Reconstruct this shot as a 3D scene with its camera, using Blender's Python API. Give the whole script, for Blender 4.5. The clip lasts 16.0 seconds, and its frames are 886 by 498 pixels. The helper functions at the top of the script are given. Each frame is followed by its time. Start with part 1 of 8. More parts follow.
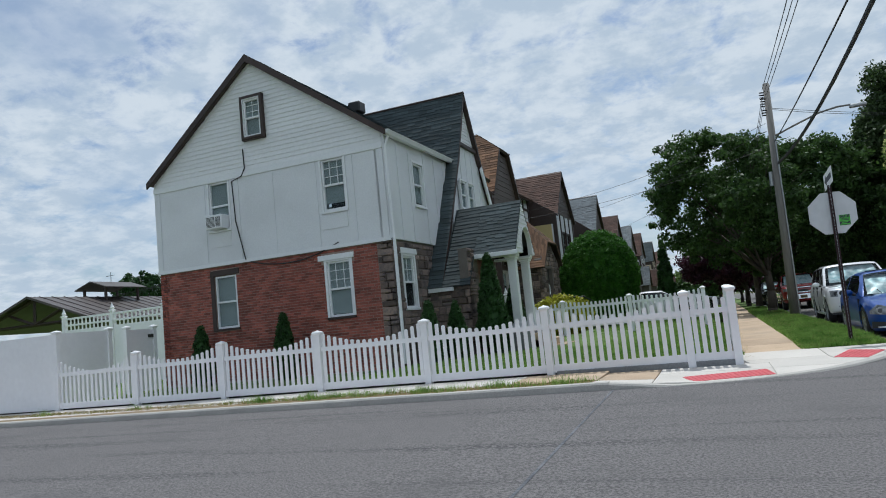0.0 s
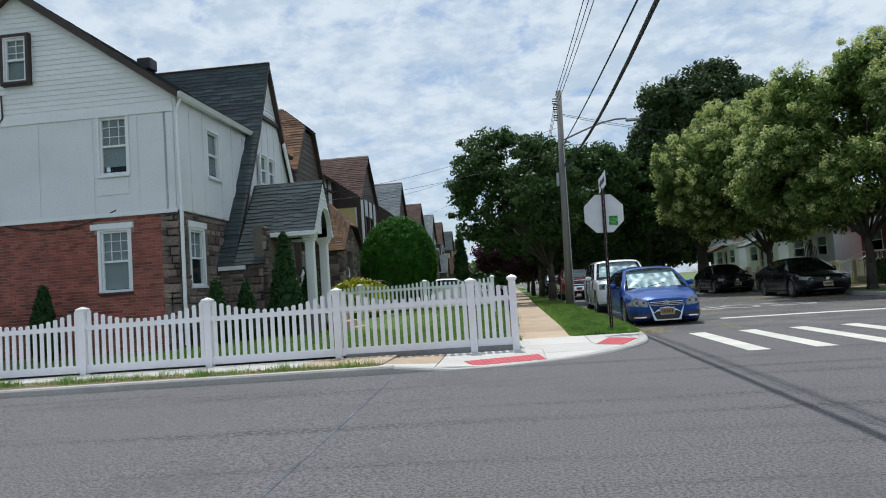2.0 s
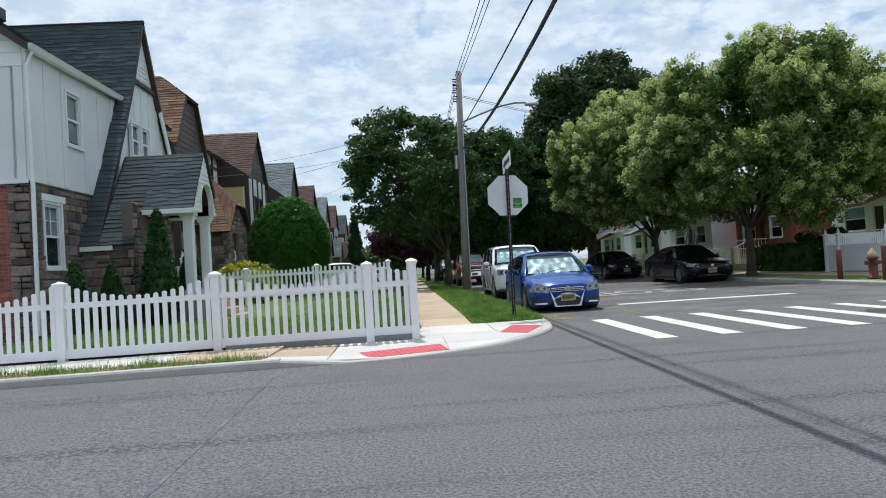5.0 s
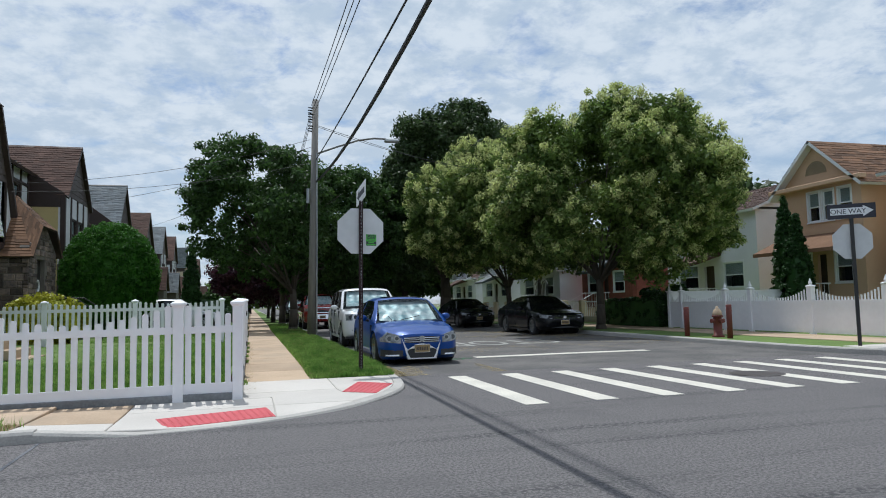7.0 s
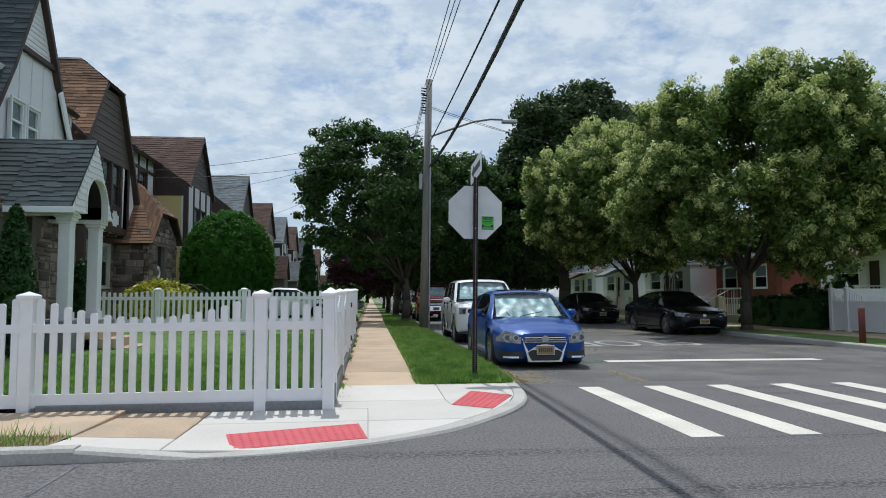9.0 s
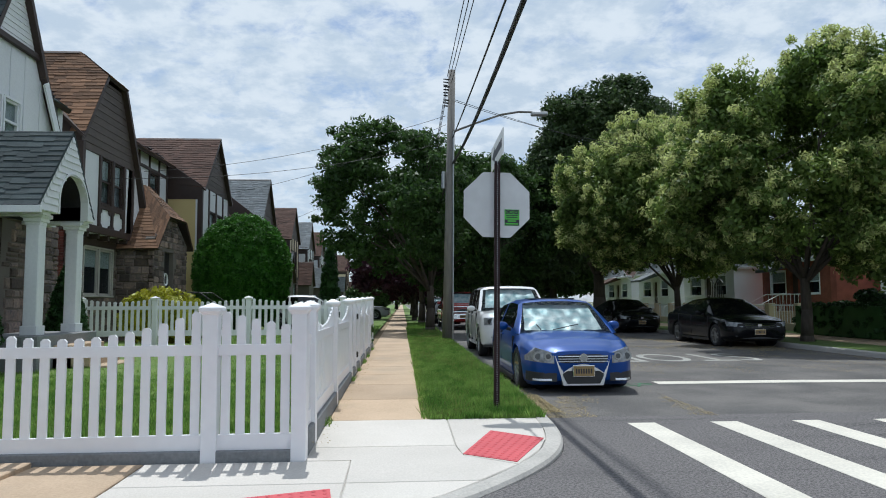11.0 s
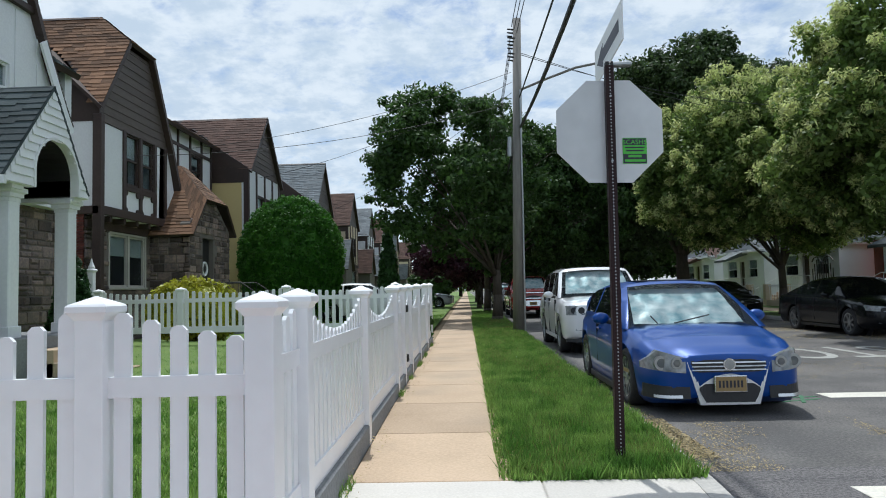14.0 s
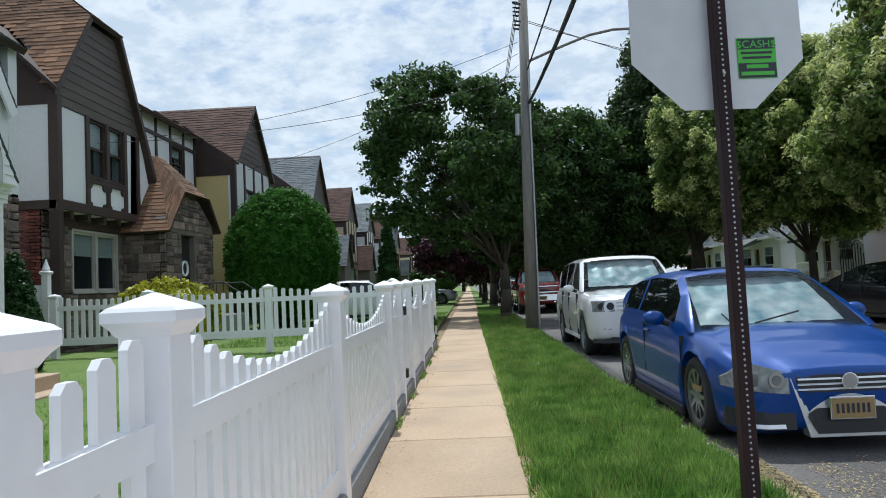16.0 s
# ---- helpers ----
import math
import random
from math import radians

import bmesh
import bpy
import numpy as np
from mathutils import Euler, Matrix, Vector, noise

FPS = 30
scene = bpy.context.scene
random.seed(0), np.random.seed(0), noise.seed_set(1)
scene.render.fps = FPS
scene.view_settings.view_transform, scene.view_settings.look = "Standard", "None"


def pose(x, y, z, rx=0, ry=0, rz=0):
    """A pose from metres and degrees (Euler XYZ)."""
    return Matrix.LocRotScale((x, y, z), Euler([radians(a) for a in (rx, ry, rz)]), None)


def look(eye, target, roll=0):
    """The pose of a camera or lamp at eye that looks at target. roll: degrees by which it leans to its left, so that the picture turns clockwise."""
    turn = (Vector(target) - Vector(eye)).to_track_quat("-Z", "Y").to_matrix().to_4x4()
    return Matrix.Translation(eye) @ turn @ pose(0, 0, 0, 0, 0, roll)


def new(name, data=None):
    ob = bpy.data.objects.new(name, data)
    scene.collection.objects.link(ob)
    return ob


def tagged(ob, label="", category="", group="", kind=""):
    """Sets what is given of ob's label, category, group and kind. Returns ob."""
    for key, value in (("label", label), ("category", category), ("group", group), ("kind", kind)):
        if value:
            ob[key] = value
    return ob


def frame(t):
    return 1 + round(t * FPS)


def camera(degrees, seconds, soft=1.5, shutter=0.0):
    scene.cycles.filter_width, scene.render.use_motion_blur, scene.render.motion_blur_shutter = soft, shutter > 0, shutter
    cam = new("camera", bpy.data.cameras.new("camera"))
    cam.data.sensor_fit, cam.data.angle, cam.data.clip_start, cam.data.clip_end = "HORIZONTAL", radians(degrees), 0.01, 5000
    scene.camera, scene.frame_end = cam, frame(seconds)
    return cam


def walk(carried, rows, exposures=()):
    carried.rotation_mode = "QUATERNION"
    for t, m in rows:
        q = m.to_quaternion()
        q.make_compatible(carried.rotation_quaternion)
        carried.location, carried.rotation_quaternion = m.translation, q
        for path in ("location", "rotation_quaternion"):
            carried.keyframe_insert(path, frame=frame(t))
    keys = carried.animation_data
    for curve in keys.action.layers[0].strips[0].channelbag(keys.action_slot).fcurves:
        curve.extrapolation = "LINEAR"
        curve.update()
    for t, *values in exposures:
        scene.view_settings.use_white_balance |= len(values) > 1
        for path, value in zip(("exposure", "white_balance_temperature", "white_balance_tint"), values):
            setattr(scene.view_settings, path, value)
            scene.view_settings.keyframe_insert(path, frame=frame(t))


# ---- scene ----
cam = camera(65.8, 16.0, soft=1.0)
PATH = [
    (0, (0.023, 0.323, 1.238), (-0.706, 2.173, 1.448), -5.8),
    (0.5, (0.008, 0.405, 1.206), (-0.502, 2.328, 1.408), -6.5),
    (1, (0.115, 0.431, 1.229), (-0.226, 2.392, 1.426), -7.1),
    (1.5, (0.175, 0.471, 1.218), (-0.084, 2.446, 1.401), -6.2),
    (2, (0.158, 0.557, 1.212), (-0.032, 2.544, 1.326), -3.9),
    (2.5, (0.076, 0.617, 1.2), (0.02, 2.614, 1.29), -3.8),
    (3, (0.017, 0.742, 1.214), (0.113, 2.738, 1.309), -3.9),
    (3.2, (0.011, 0.798, 1.222), (0.09, 2.794, 1.324), -3.8),
    (5.5, (0.09, 1.934, 1.197), (0.217, 3.929, 1.241), -3.3),
    (6, (0.176, 2.42, 1.201), (0.293, 4.412, 1.337), -2.0),
    (6.5, (0.275, 2.773, 1.198), (0.568, 4.746, 1.344), -2.2),
    (7, (0.348, 3.202, 1.245), (0.887, 5.122, 1.403), -1.3),
    (7.5, (0.409, 3.655, 1.247), (0.89, 5.585, 1.456), -0.2),
    (8, (0.462, 4.071, 1.266), (0.907, 6.004, 1.522), -0.3),
    (8.5, (0.496, 4.526, 1.265), (0.737, 6.5, 1.473), -0.0),
    (9, (0.633, 4.986, 1.282), (0.843, 6.97, 1.421), -0.2),
    (11.3, (1.061, 7.156, 1.358), (1.134, 9.149, 1.515), -0.4),
    (11.5, (1.07, 7.359, 1.355), (1.072, 9.354, 1.504), -0.5),
    (12, (1.06, 7.853, 1.348), (1.045, 9.847, 1.501), -1.3),
    (12.5, (1.078, 8.319, 1.344), (1.061, 10.314, 1.489), -0.9),
    (13, (1.059, 8.843, 1.347), (1.042, 10.839, 1.477), -0.7),
    (13.5, (1.078, 9.317, 1.341), (1.005, 11.312, 1.462), -0.6),
    (14, (1.061, 9.825, 1.356), (0.996, 11.82, 1.476), -1.4),
    (14.5, (1.071, 10.25, 1.351), (0.942, 12.242, 1.475), -1.9),
    (15, (1.032, 10.739, 1.364), (0.88, 12.729, 1.5), -2.5),
    (15.5, (1.02, 11.262, 1.344), (0.872, 13.252, 1.472), -2.3),
    (16, (0.95, 11.755, 1.368), (0.88, 13.751, 1.475), -2.7),
]
walk(cam, [(t, look(eye, target, roll)) for t, eye, target, roll in PATH],
     exposures=[(0, -0.38, 5850, 6), (3, -0.12, 5850, 6), (5.5, -0.04, 5850, 6), (6.3, -0.06, 5850, 7), (6.9, -0.26, 5850, 7), (7.5, -0.36, 5850, 7), (8.3, -0.40, 5850, 7), (9, -0.28, 5850, 6), (12.5, -0.18, 5850, 6), (16, -0.04, 5850, 6)])


# ---- world, sun, exposure ----
SUN_DIR = Vector((-0.04, 0.40, 1.0)).normalized()      # towards the sun
world = bpy.data.worlds.new("sky")
scene.world = world
world.use_nodes = True
wn, wl = world.node_tree.nodes, world.node_tree.links
wn.clear()
w_out = wn.new("ShaderNodeOutputWorld")
w_bg = wn.new("ShaderNodeBackground")
w_sky = wn.new("ShaderNodeTexSky")
w_sky.sky_type = "NISHITA"
w_sky.sun_disc = False
w_sky.sun_elevation = math.asin(SUN_DIR.z)
w_sky.sun_rotation = math.atan2(SUN_DIR.x, SUN_DIR.y)
w_sky.dust_density = 1.5
w_skymul = wn.new("ShaderNodeVectorMath")
w_skymul.operation = "SCALE"
w_skymul.inputs["Scale"].default_value = 0.115
wl.new(w_sky.outputs[0], w_skymul.inputs[0])
w_co = wn.new("ShaderNodeTexCoord")
w_sep = wn.new("ShaderNodeSeparateXYZ")
wl.new(w_co.outputs["Generated"], w_sep.inputs[0])
w_up = wn.new("ShaderNodeMath")
w_up.operation = "MAXIMUM"
w_up.inputs[1].default_value = 0.03
wl.new(w_sep.outputs[2], w_up.inputs[0])
w_plus = wn.new("ShaderNodeMath")
w_plus.operation = "ADD"
w_plus.inputs[1].default_value = 0.30
wl.new(w_up.outputs[0], w_plus.inputs[0])
w_div = wn.new("ShaderNodeVectorMath")
w_div.operation = "DIVIDE"
w_cmb = wn.new("ShaderNodeCombineXYZ")
for i in range(3):
    wl.new(w_plus.outputs[0], w_cmb.inputs[i])
wl.new(w_co.outputs["Generated"], w_div.inputs[0])
wl.new(w_cmb.outputs[0], w_div.inputs[1])


def w_noise(scale, detail, rough, low, high, distort=0.0):
    n = wn.new("ShaderNodeTexNoise")
    n.inputs["Scale"].default_value = scale
    n.inputs["Detail"].default_value = detail
    n.inputs["Roughness"].default_value = rough
    n.inputs["Distortion"].default_value = distort
    wl.new(w_div.outputs[0], n.inputs["Vector"])
    r = wn.new("ShaderNodeMapRange")
    r.interpolation_type = "SMOOTHSTEP"
    r.inputs["From Min"].default_value = low
    r.inputs["From Max"].default_value = high
    wl.new(n.outputs["Fac"], r.inputs["Value"])
    return r.outputs[0]


c_big = w_noise(0.9, 5.0, 0.55, 0.30, 0.52, 0.2)
c_small = w_noise(8.5, 6.0, 0.62, 0.20, 0.52, 0.25)
c_mul = wn.new("ShaderNodeMath")
c_mul.operation = "MULTIPLY"
wl.new(c_big, c_mul.inputs[0])
wl.new(c_small, c_mul.inputs[1])
c_grey = w_noise(11.0, 5.0, 0.6, 0.36, 0.64)
c_col = wn.new("ShaderNodeMix")
c_col.data_type = "RGBA"
c_col.inputs[6].default_value = (0.60, 0.67, 0.75, 1)
c_col.inputs[7].default_value = (0.81, 0.84, 0.87, 1)
wl.new(c_grey, c_col.inputs[0])
w_mix = wn.new("ShaderNodeMix")
w_mix.data_type = "RGBA"
wl.new(c_mul.outputs[0], w_mix.inputs[0])
wl.new(w_skymul.outputs[0], w_mix.inputs[6])
wl.new(c_col.outputs[2], w_mix.inputs[7])
wl.new(w_mix.outputs[2], w_bg.inputs["Color"])
w_bg.inputs["Strength"].default_value = 1.08
wl.new(w_bg.outputs[0], w_out.inputs[0])

sun = new("sun", bpy.data.lights.new("sun", "SUN"))
sun.data.energy = 3.65
sun.data.angle = radians(0.6)
sun.data.color = (1.0, 0.955, 0.88)
sun.matrix_world = look(SUN_DIR * 60, (0, 0, 0))
scene.view_settings.exposure = 0.0


# ---- materials ----
def mat(name, a, b=None, rough=0.8, metal=0.0, fine=40.0, coarse=1.5, bump=0.15, mix=0.5, island=0.0, obj=0.0,
        coat=0.0, stain=None, stain_amount=0.0, stretch=None, spec=0.5, contrast=0.30):
    """Two tones in two sizes of noise, fine relief, stains, and a little difference from piece to piece."""
    m = bpy.data.materials.new(name)
    m.use_nodes = True
    n, l = m.node_tree.nodes, m.node_tree.links
    bsdf = n["Principled BSDF"]
    b = b or tuple(min(1, c * 0.8) for c in a)
    geo = n.new("ShaderNodeNewGeometry")
    vec = geo.outputs["Position"]
    if stretch:
        sc = n.new("ShaderNodeVectorMath")
        sc.operation = "MULTIPLY"
        sc.inputs[1].default_value = stretch
        l.new(vec, sc.inputs[0])
        vec = sc.outputs[0]

    def noisy(scale, detail=4.0):
        t = n.new("ShaderNodeTexNoise")
        t.inputs["Scale"].default_value = scale
        t.inputs["Detail"].default_value = detail
        l.new(vec, t.inputs["Vector"])
        return t.outputs["Fac"]

    f, c = noisy(fine), noisy(coarse, 5.0)
    add = n.new("ShaderNodeMath")
    add.operation = "ADD"
    l.new(f, add.inputs[0])
    l.new(c, add.inputs[1])
    rng = n.new("ShaderNodeMapRange")
    rng.inputs["From Min"].default_value = 1.0 - contrast + (0.5 - mix) * 0.4
    rng.inputs["From Max"].default_value = 1.0 + contrast + (0.5 - mix) * 0.4
    l.new(add.outputs[0], rng.inputs["Value"])
    col = n.new("ShaderNodeMix")
    col.data_type = "RGBA"
    col.inputs[6].default_value = (*a, 1)
    col.inputs[7].default_value = (*b, 1)
    l.new(rng.outputs[0], col.inputs[0])
    out = col.outputs[2]
    if stain:
        sn = noisy(0.7, 8.0)
        sr = n.new("ShaderNodeMapRange")
        sr.inputs["From Min"].default_value = 0.52
        sr.inputs["From Max"].default_value = 0.72
        sr.inputs["To Max"].default_value = stain_amount
        l.new(sn, sr.inputs["Value"])
        sm = n.new("ShaderNodeMix")
        sm.data_type = "RGBA"
        sm.inputs[7].default_value = (*stain, 1)
        l.new(sr.outputs[0], sm.inputs[0])
        l.new(out, sm.inputs[6])
        out = sm.outputs[2]
    for amount, source in ((island, geo.outputs["Random Per Island"]), (obj, None)):
        if amount:
            if source is None:
                source = n.new("ShaderNodeObjectInfo").outputs["Random"]
            vr = n.new("ShaderNodeMapRange")
            vr.inputs["To Min"].default_value = 1 - amount
            vr.inputs["To Max"].default_value = 1 + amount
            l.new(source, vr.inputs["Value"])
            hv = n.new("ShaderNodeHueSaturation")
            l.new(vr.outputs[0], hv.inputs["Value"])
            l.new(out, hv.inputs["Color"])
            out = hv.outputs["Color"]
    l.new(out, bsdf.inputs["Base Color"])
    bsdf.inputs["Metallic"].default_value = metal
    bsdf.inputs["Specular IOR Level"].default_value = spec
    if coat:
        bsdf.inputs["Coat Weight"].default_value = coat
        bsdf.inputs["Coat Roughness"].default_value = 0.04
    rr = n.new("ShaderNodeMapRange")
    rr.inputs["To Min"].default_value = max(0.02, rough - 0.08)
    rr.inputs["To Max"].default_value = min(1.0, rough + 0.08)
    l.new(c, rr.inputs["Value"])
    l.new(rr.outputs[0], bsdf.inputs["Roughness"])
    if bump:
        bp = n.new("ShaderNodeBump")
        bp.inputs["Strength"].default_value = bump
        bp.inputs["Distance"].default_value = 0.02
        l.new(f, bp.inputs["Height"])
        l.new(bp.outputs[0], bsdf.inputs["Normal"])
    return m


def leaf_mat(name, a, b, translucent=0.35, rough=0.5, coarse=0.6):
    m = mat(name, a, b, rough=rough, fine=3.0, coarse=coarse, bump=0, island=0.45, spec=0.3)
    n, l = m.node_tree.nodes, m.node_tree.links
    bsdf, out = n["Principled BSDF"], n["Material Output"]
    tr = n.new("ShaderNodeBsdfTranslucent")
    l.new(bsdf.inputs["Base Color"].links[0].from_socket, tr.inputs["Color"])
    ms = n.new("ShaderNodeMixShader")
    ms.inputs[0].default_value = translucent
    l.new(bsdf.outputs[0], ms.inputs[1])
    l.new(tr.outputs[0], ms.inputs[2])
    l.new(ms.outputs[0], out.inputs["Surface"])
    return m


M_ASPHALT = mat("asphalt", (0.074, 0.068, 0.069), (0.205, 0.191, 0.189), 0.9, fine=42, coarse=100, bump=1.0, contrast=0.15, stain=(0.100, 0.093, 0.094), stain_amount=0.55)
M_ASPHALT_W = mat("asphalt_older", (0.082, 0.077, 0.075), (0.168, 0.156, 0.146), 0.85, fine=40, coarse=0.9, bump=0.9, contrast=0.16, stain=(0.075, 0.075, 0.078), stain_amount=0.5)


def scuffed(m, tone=0.45):
    """Adds long rough bands along the street, where the surface has lost its fines."""
    n, l = m.node_tree.nodes, m.node_tree.links
    bsdf = n["Principled BSDF"]
    base = bsdf.inputs["Base Color"].links[0].from_socket
    geo = n.new("ShaderNodeNewGeometry")
    masks = []
    for scale, stretch, low, high in ((1.0, (0.13, 2.3, 1), 0.54, 0.68), (24.0, (1, 1, 1), 0.46, 0.56)):
        sc = n.new("ShaderNodeVectorMath")
        sc.operation = "MULTIPLY"
        sc.inputs[1].default_value = stretch
        l.new(geo.outputs["Position"], sc.inputs[0])
        t = n.new("ShaderNodeTexNoise")
        t.inputs["Scale"].default_value = scale
        t.inputs["Detail"].default_value = 3.0
        l.new(sc.outputs[0], t.inputs["Vector"])
        r = n.new("ShaderNodeMapRange")
        r.inputs["From Min"].default_value = low
        r.inputs["From Max"].default_value = high
        l.new(t.outputs["Fac"], r.inputs["Value"])
        masks.append(r.outputs[0])
    both = n.new("ShaderNodeMath")
    both.operation = "MULTIPLY"
    l.new(masks[0], both.inputs[0])
    l.new(masks[1], both.inputs[1])
    soft = n.new("ShaderNodeMath")
    soft.operation = "MULTIPLY"
    soft.inputs[1].default_value = 0.85
    l.new(both.outputs[0], soft.inputs[0])
    mix = n.new("ShaderNodeMix")
    mix.data_type = "RGBA"
    mix.inputs[7].default_value = (0.045, 0.045, 0.047, 1)
    l.new(soft.outputs[0], mix.inputs[0])
    l.new(base, mix.inputs[6])
    l.new(mix.outputs[2], bsdf.inputs["Base Color"])


scuffed(M_ASPHALT)
M_SEAM = mat("old_seam", (0.065, 0.070, 0.085), (0.17, 0.175, 0.19), 0.85, fine=20, coarse=1.5, contrast=0.15)
M_CONC = mat("concrete_new", (0.65, 0.605, 0.555), (0.53, 0.49, 0.445), 0.85, fine=60, coarse=0.8, bump=0.15, obj=0.05, stain=(0.42, 0.40, 0.36), stain_amount=0.35)
M_CONC_OLD = mat("concrete_tan", (0.53, 0.395, 0.275), (0.40, 0.295, 0.20), 0.9, fine=45, coarse=1.2, bump=0.25, obj=0.13, stain=(0.30, 0.25, 0.19), stain_amount=0.5)
M_KERB = mat("kerb_concrete", (0.52, 0.49, 0.45), (0.36, 0.34, 0.315), 0.85, fine=40, coarse=1.5, bump=0.25)
M_LITTER = mat("dry_litter", (0.46, 0.37, 0.20), (0.34, 0.26, 0.13), 0.95, fine=20, coarse=2, bump=0.2, island=0.3)
M_DOOR = mat("brown_door", (0.17, 0.07, 0.04), (0.12, 0.05, 0.03), 0.5, fine=20, coarse=2, bump=0.1, stretch=(1, 1, 0.1))
M_FOOT = mat("footing_concrete", (0.26, 0.265, 0.27), (0.17, 0.175, 0.18), 0.9, fine=30, coarse=1.2, bump=0.3)
M_RED = mat("red_pad", (0.62, 0.085, 0.10), (0.50, 0.065, 0.08), 0.6, fine=40, coarse=2, bump=0.1)
M_PAINT = mat("road_paint", (0.74, 0.695, 0.60), (0.52, 0.49, 0.43), 0.7, fine=38, coarse=1.6, bump=0.2, mix=0.3)
M_PAINT_WORN = mat("road_paint_worn", (0.48, 0.47, 0.43), (0.22, 0.22, 0.21), 0.8, fine=30, coarse=2.2, bump=0.2)
M_VINYL = mat("white_vinyl", (0.87, 0.86, 0.88), (0.81, 0.80, 0.82), 0.38, fine=8, coarse=0.9, bump=0.02)
M_LAWN = mat("lawn_soil", (0.085, 0.155, 0.026), (0.15, 0.215, 0.045), 0.9, fine=25, coarse=1.2, bump=0.5)
M_GROUND = mat("ground_far", (0.10, 0.13, 0.05), (0.16, 0.15, 0.09), 0.95, fine=5, coarse=0.2, bump=0.3)
M_DIRT = mat("dry_soil", (0.30, 0.22, 0.13), (0.19, 0.14, 0.08), 0.95, fine=25, coarse=2, bump=0.6)
M_GRASS = leaf_mat("grass_blades", (0.100, 0.220, 0.034), (0.27, 0.40, 0.095), 0.4, coarse=3.0)
M_GRASS_DRY = leaf_mat("weeds", (0.20, 0.21, 0.06), (0.36, 0.27, 0.12), 0.35)
M_BRICK = mat("red_brick", (0.27, 0.080, 0.055), (0.130, 0.042, 0.034), 0.85, fine=40, coarse=2, bump=0.25, island=0.42, obj=0.35)
M_MORTAR = mat("mortar", (0.36, 0.27, 0.23), (0.27, 0.20, 0.17), 0.95, fine=50, coarse=2)
M_STUCCO = mat("white_stucco", (0.76, 0.77, 0.79), (0.66, 0.67, 0.69), 0.85, fine=30, coarse=0.7, bump=0.12, stain=(0.6, 0.6, 0.6), stain_amount=0.25)
M_WHITE = mat("white_trim", (0.80, 0.81, 0.82), (0.72, 0.73, 0.75), 0.55, fine=20, coarse=1.0, bump=0.05)
M_SIDING = mat("white_siding", (0.78, 0.785, 0.79), (0.71, 0.715, 0.72), 0.55, fine=10, coarse=0.6, bump=0.03, obj=0.03)
M_BROWN = mat("dark_brown_timber", (0.050, 0.030, 0.024), (0.032, 0.020, 0.017), 0.6, fine=25, coarse=1.5, bump=0.15, obj=0.15)
M_GABLE = mat("weathered_brown_boards", (0.105, 0.082, 0.070), (0.066, 0.050, 0.043), 0.7, fine=22, coarse=1.2, bump=0.2, obj=0.12, stretch=(1, 0.2, 1))
M_GREYSHINGLE = mat("grey_green_shingle", (0.060, 0.078, 0.082), (0.036, 0.048, 0.052), 0.9, fine=60, coarse=1.0, bump=0.35, island=0.25, obj=0.2)
M_BROWNSHINGLE = mat("brown_shingle", (0.23, 0.125, 0.068), (0.15, 0.080, 0.045), 0.9, fine=60, coarse=1.0, bump=0.35, island=0.42, obj=0.2)
M_DARKSHINGLE = mat("dark_brown_shingle", (0.115, 0.062, 0.045), (0.075, 0.042, 0.032), 0.9, fine=60, coarse=1.0, bump=0.35, island=0.25, obj=0.2)
M_SLATE = mat("slate", (0.155, 0.175, 0.185), (0.10, 0.115, 0.125), 0.75, fine=40, coarse=1.0, bump=0.25, island=0.25, obj=0.2)
M_STONE = mat("field_stone", (0.27, 0.195, 0.155), (0.105, 0.090, 0.092), 0.9, fine=18, coarse=2.5, bump=0.6, island=0.45, obj=0.6)
M_STONE_J = mat("stone_mortar", (0.17, 0.15, 0.13), (0.12, 0.105, 0.095), 0.95, fine=40, coarse=2, bump=0.3)
M_YELLOW = mat("yellow_stucco", (0.62, 0.50, 0.24), (0.55, 0.43, 0.20), 0.85, fine=30, coarse=0.8, bump=0.1)
M_PEACH = mat("peach_brick", (0.66, 0.45, 0.30), (0.56, 0.37, 0.24), 0.85, fine=45, coarse=1, bump=0.2)
M_CREAM = mat("cream_wall", (0.62, 0.52, 0.38), (0.55, 0.45, 0.32), 0.85, fine=30, coarse=1, bump=0.1)
M_BLACK = mat("black_iron", (0.015, 0.015, 0.016), (0.025, 0.024, 0.024), 0.45, fine=30, coarse=2, bump=0.05)
M_ALU = mat("galvanised", (0.45, 0.46, 0.47), (0.36, 0.37, 0.38), 0.38, metal=0.85, fine=15, coarse=2, bump=0.03)
M_SIGNBACK = mat("sign_back", (0.62, 0.62, 0.63), (0.55, 0.55, 0.56), 0.42, metal=0.35, fine=8, coarse=1.5, bump=0.02)
M_POSTBROWN = mat("sign_post_brown", (0.030, 0.014, 0.015), (0.020, 0.010, 0.011), 0.55, fine=30, coarse=3, bump=0.1, spec=0.2)
M_POLE = mat("weathered_pole", (0.245, 0.23, 0.215), (0.16, 0.15, 0.14), 0.9, fine=18, coarse=1.5, bump=0.5, stretch=(1, 1, 0.12))
M_BARK = mat("bark", (0.105, 0.085, 0.066), (0.055, 0.045, 0.036), 0.95, fine=14, coarse=2, bump=0.8, stretch=(1, 1, 0.3))
M_HYDRANT = mat("hydrant_paint", (0.17, 0.035, 0.026), (0.11, 0.025, 0.02), 0.55, fine=20, coarse=3, bump=0.1)
M_RUBBER = mat("rubber", (0.018, 0.018, 0.019), (0.03, 0.03, 0.031), 0.8, fine=40, coarse=3, bump=0.1)
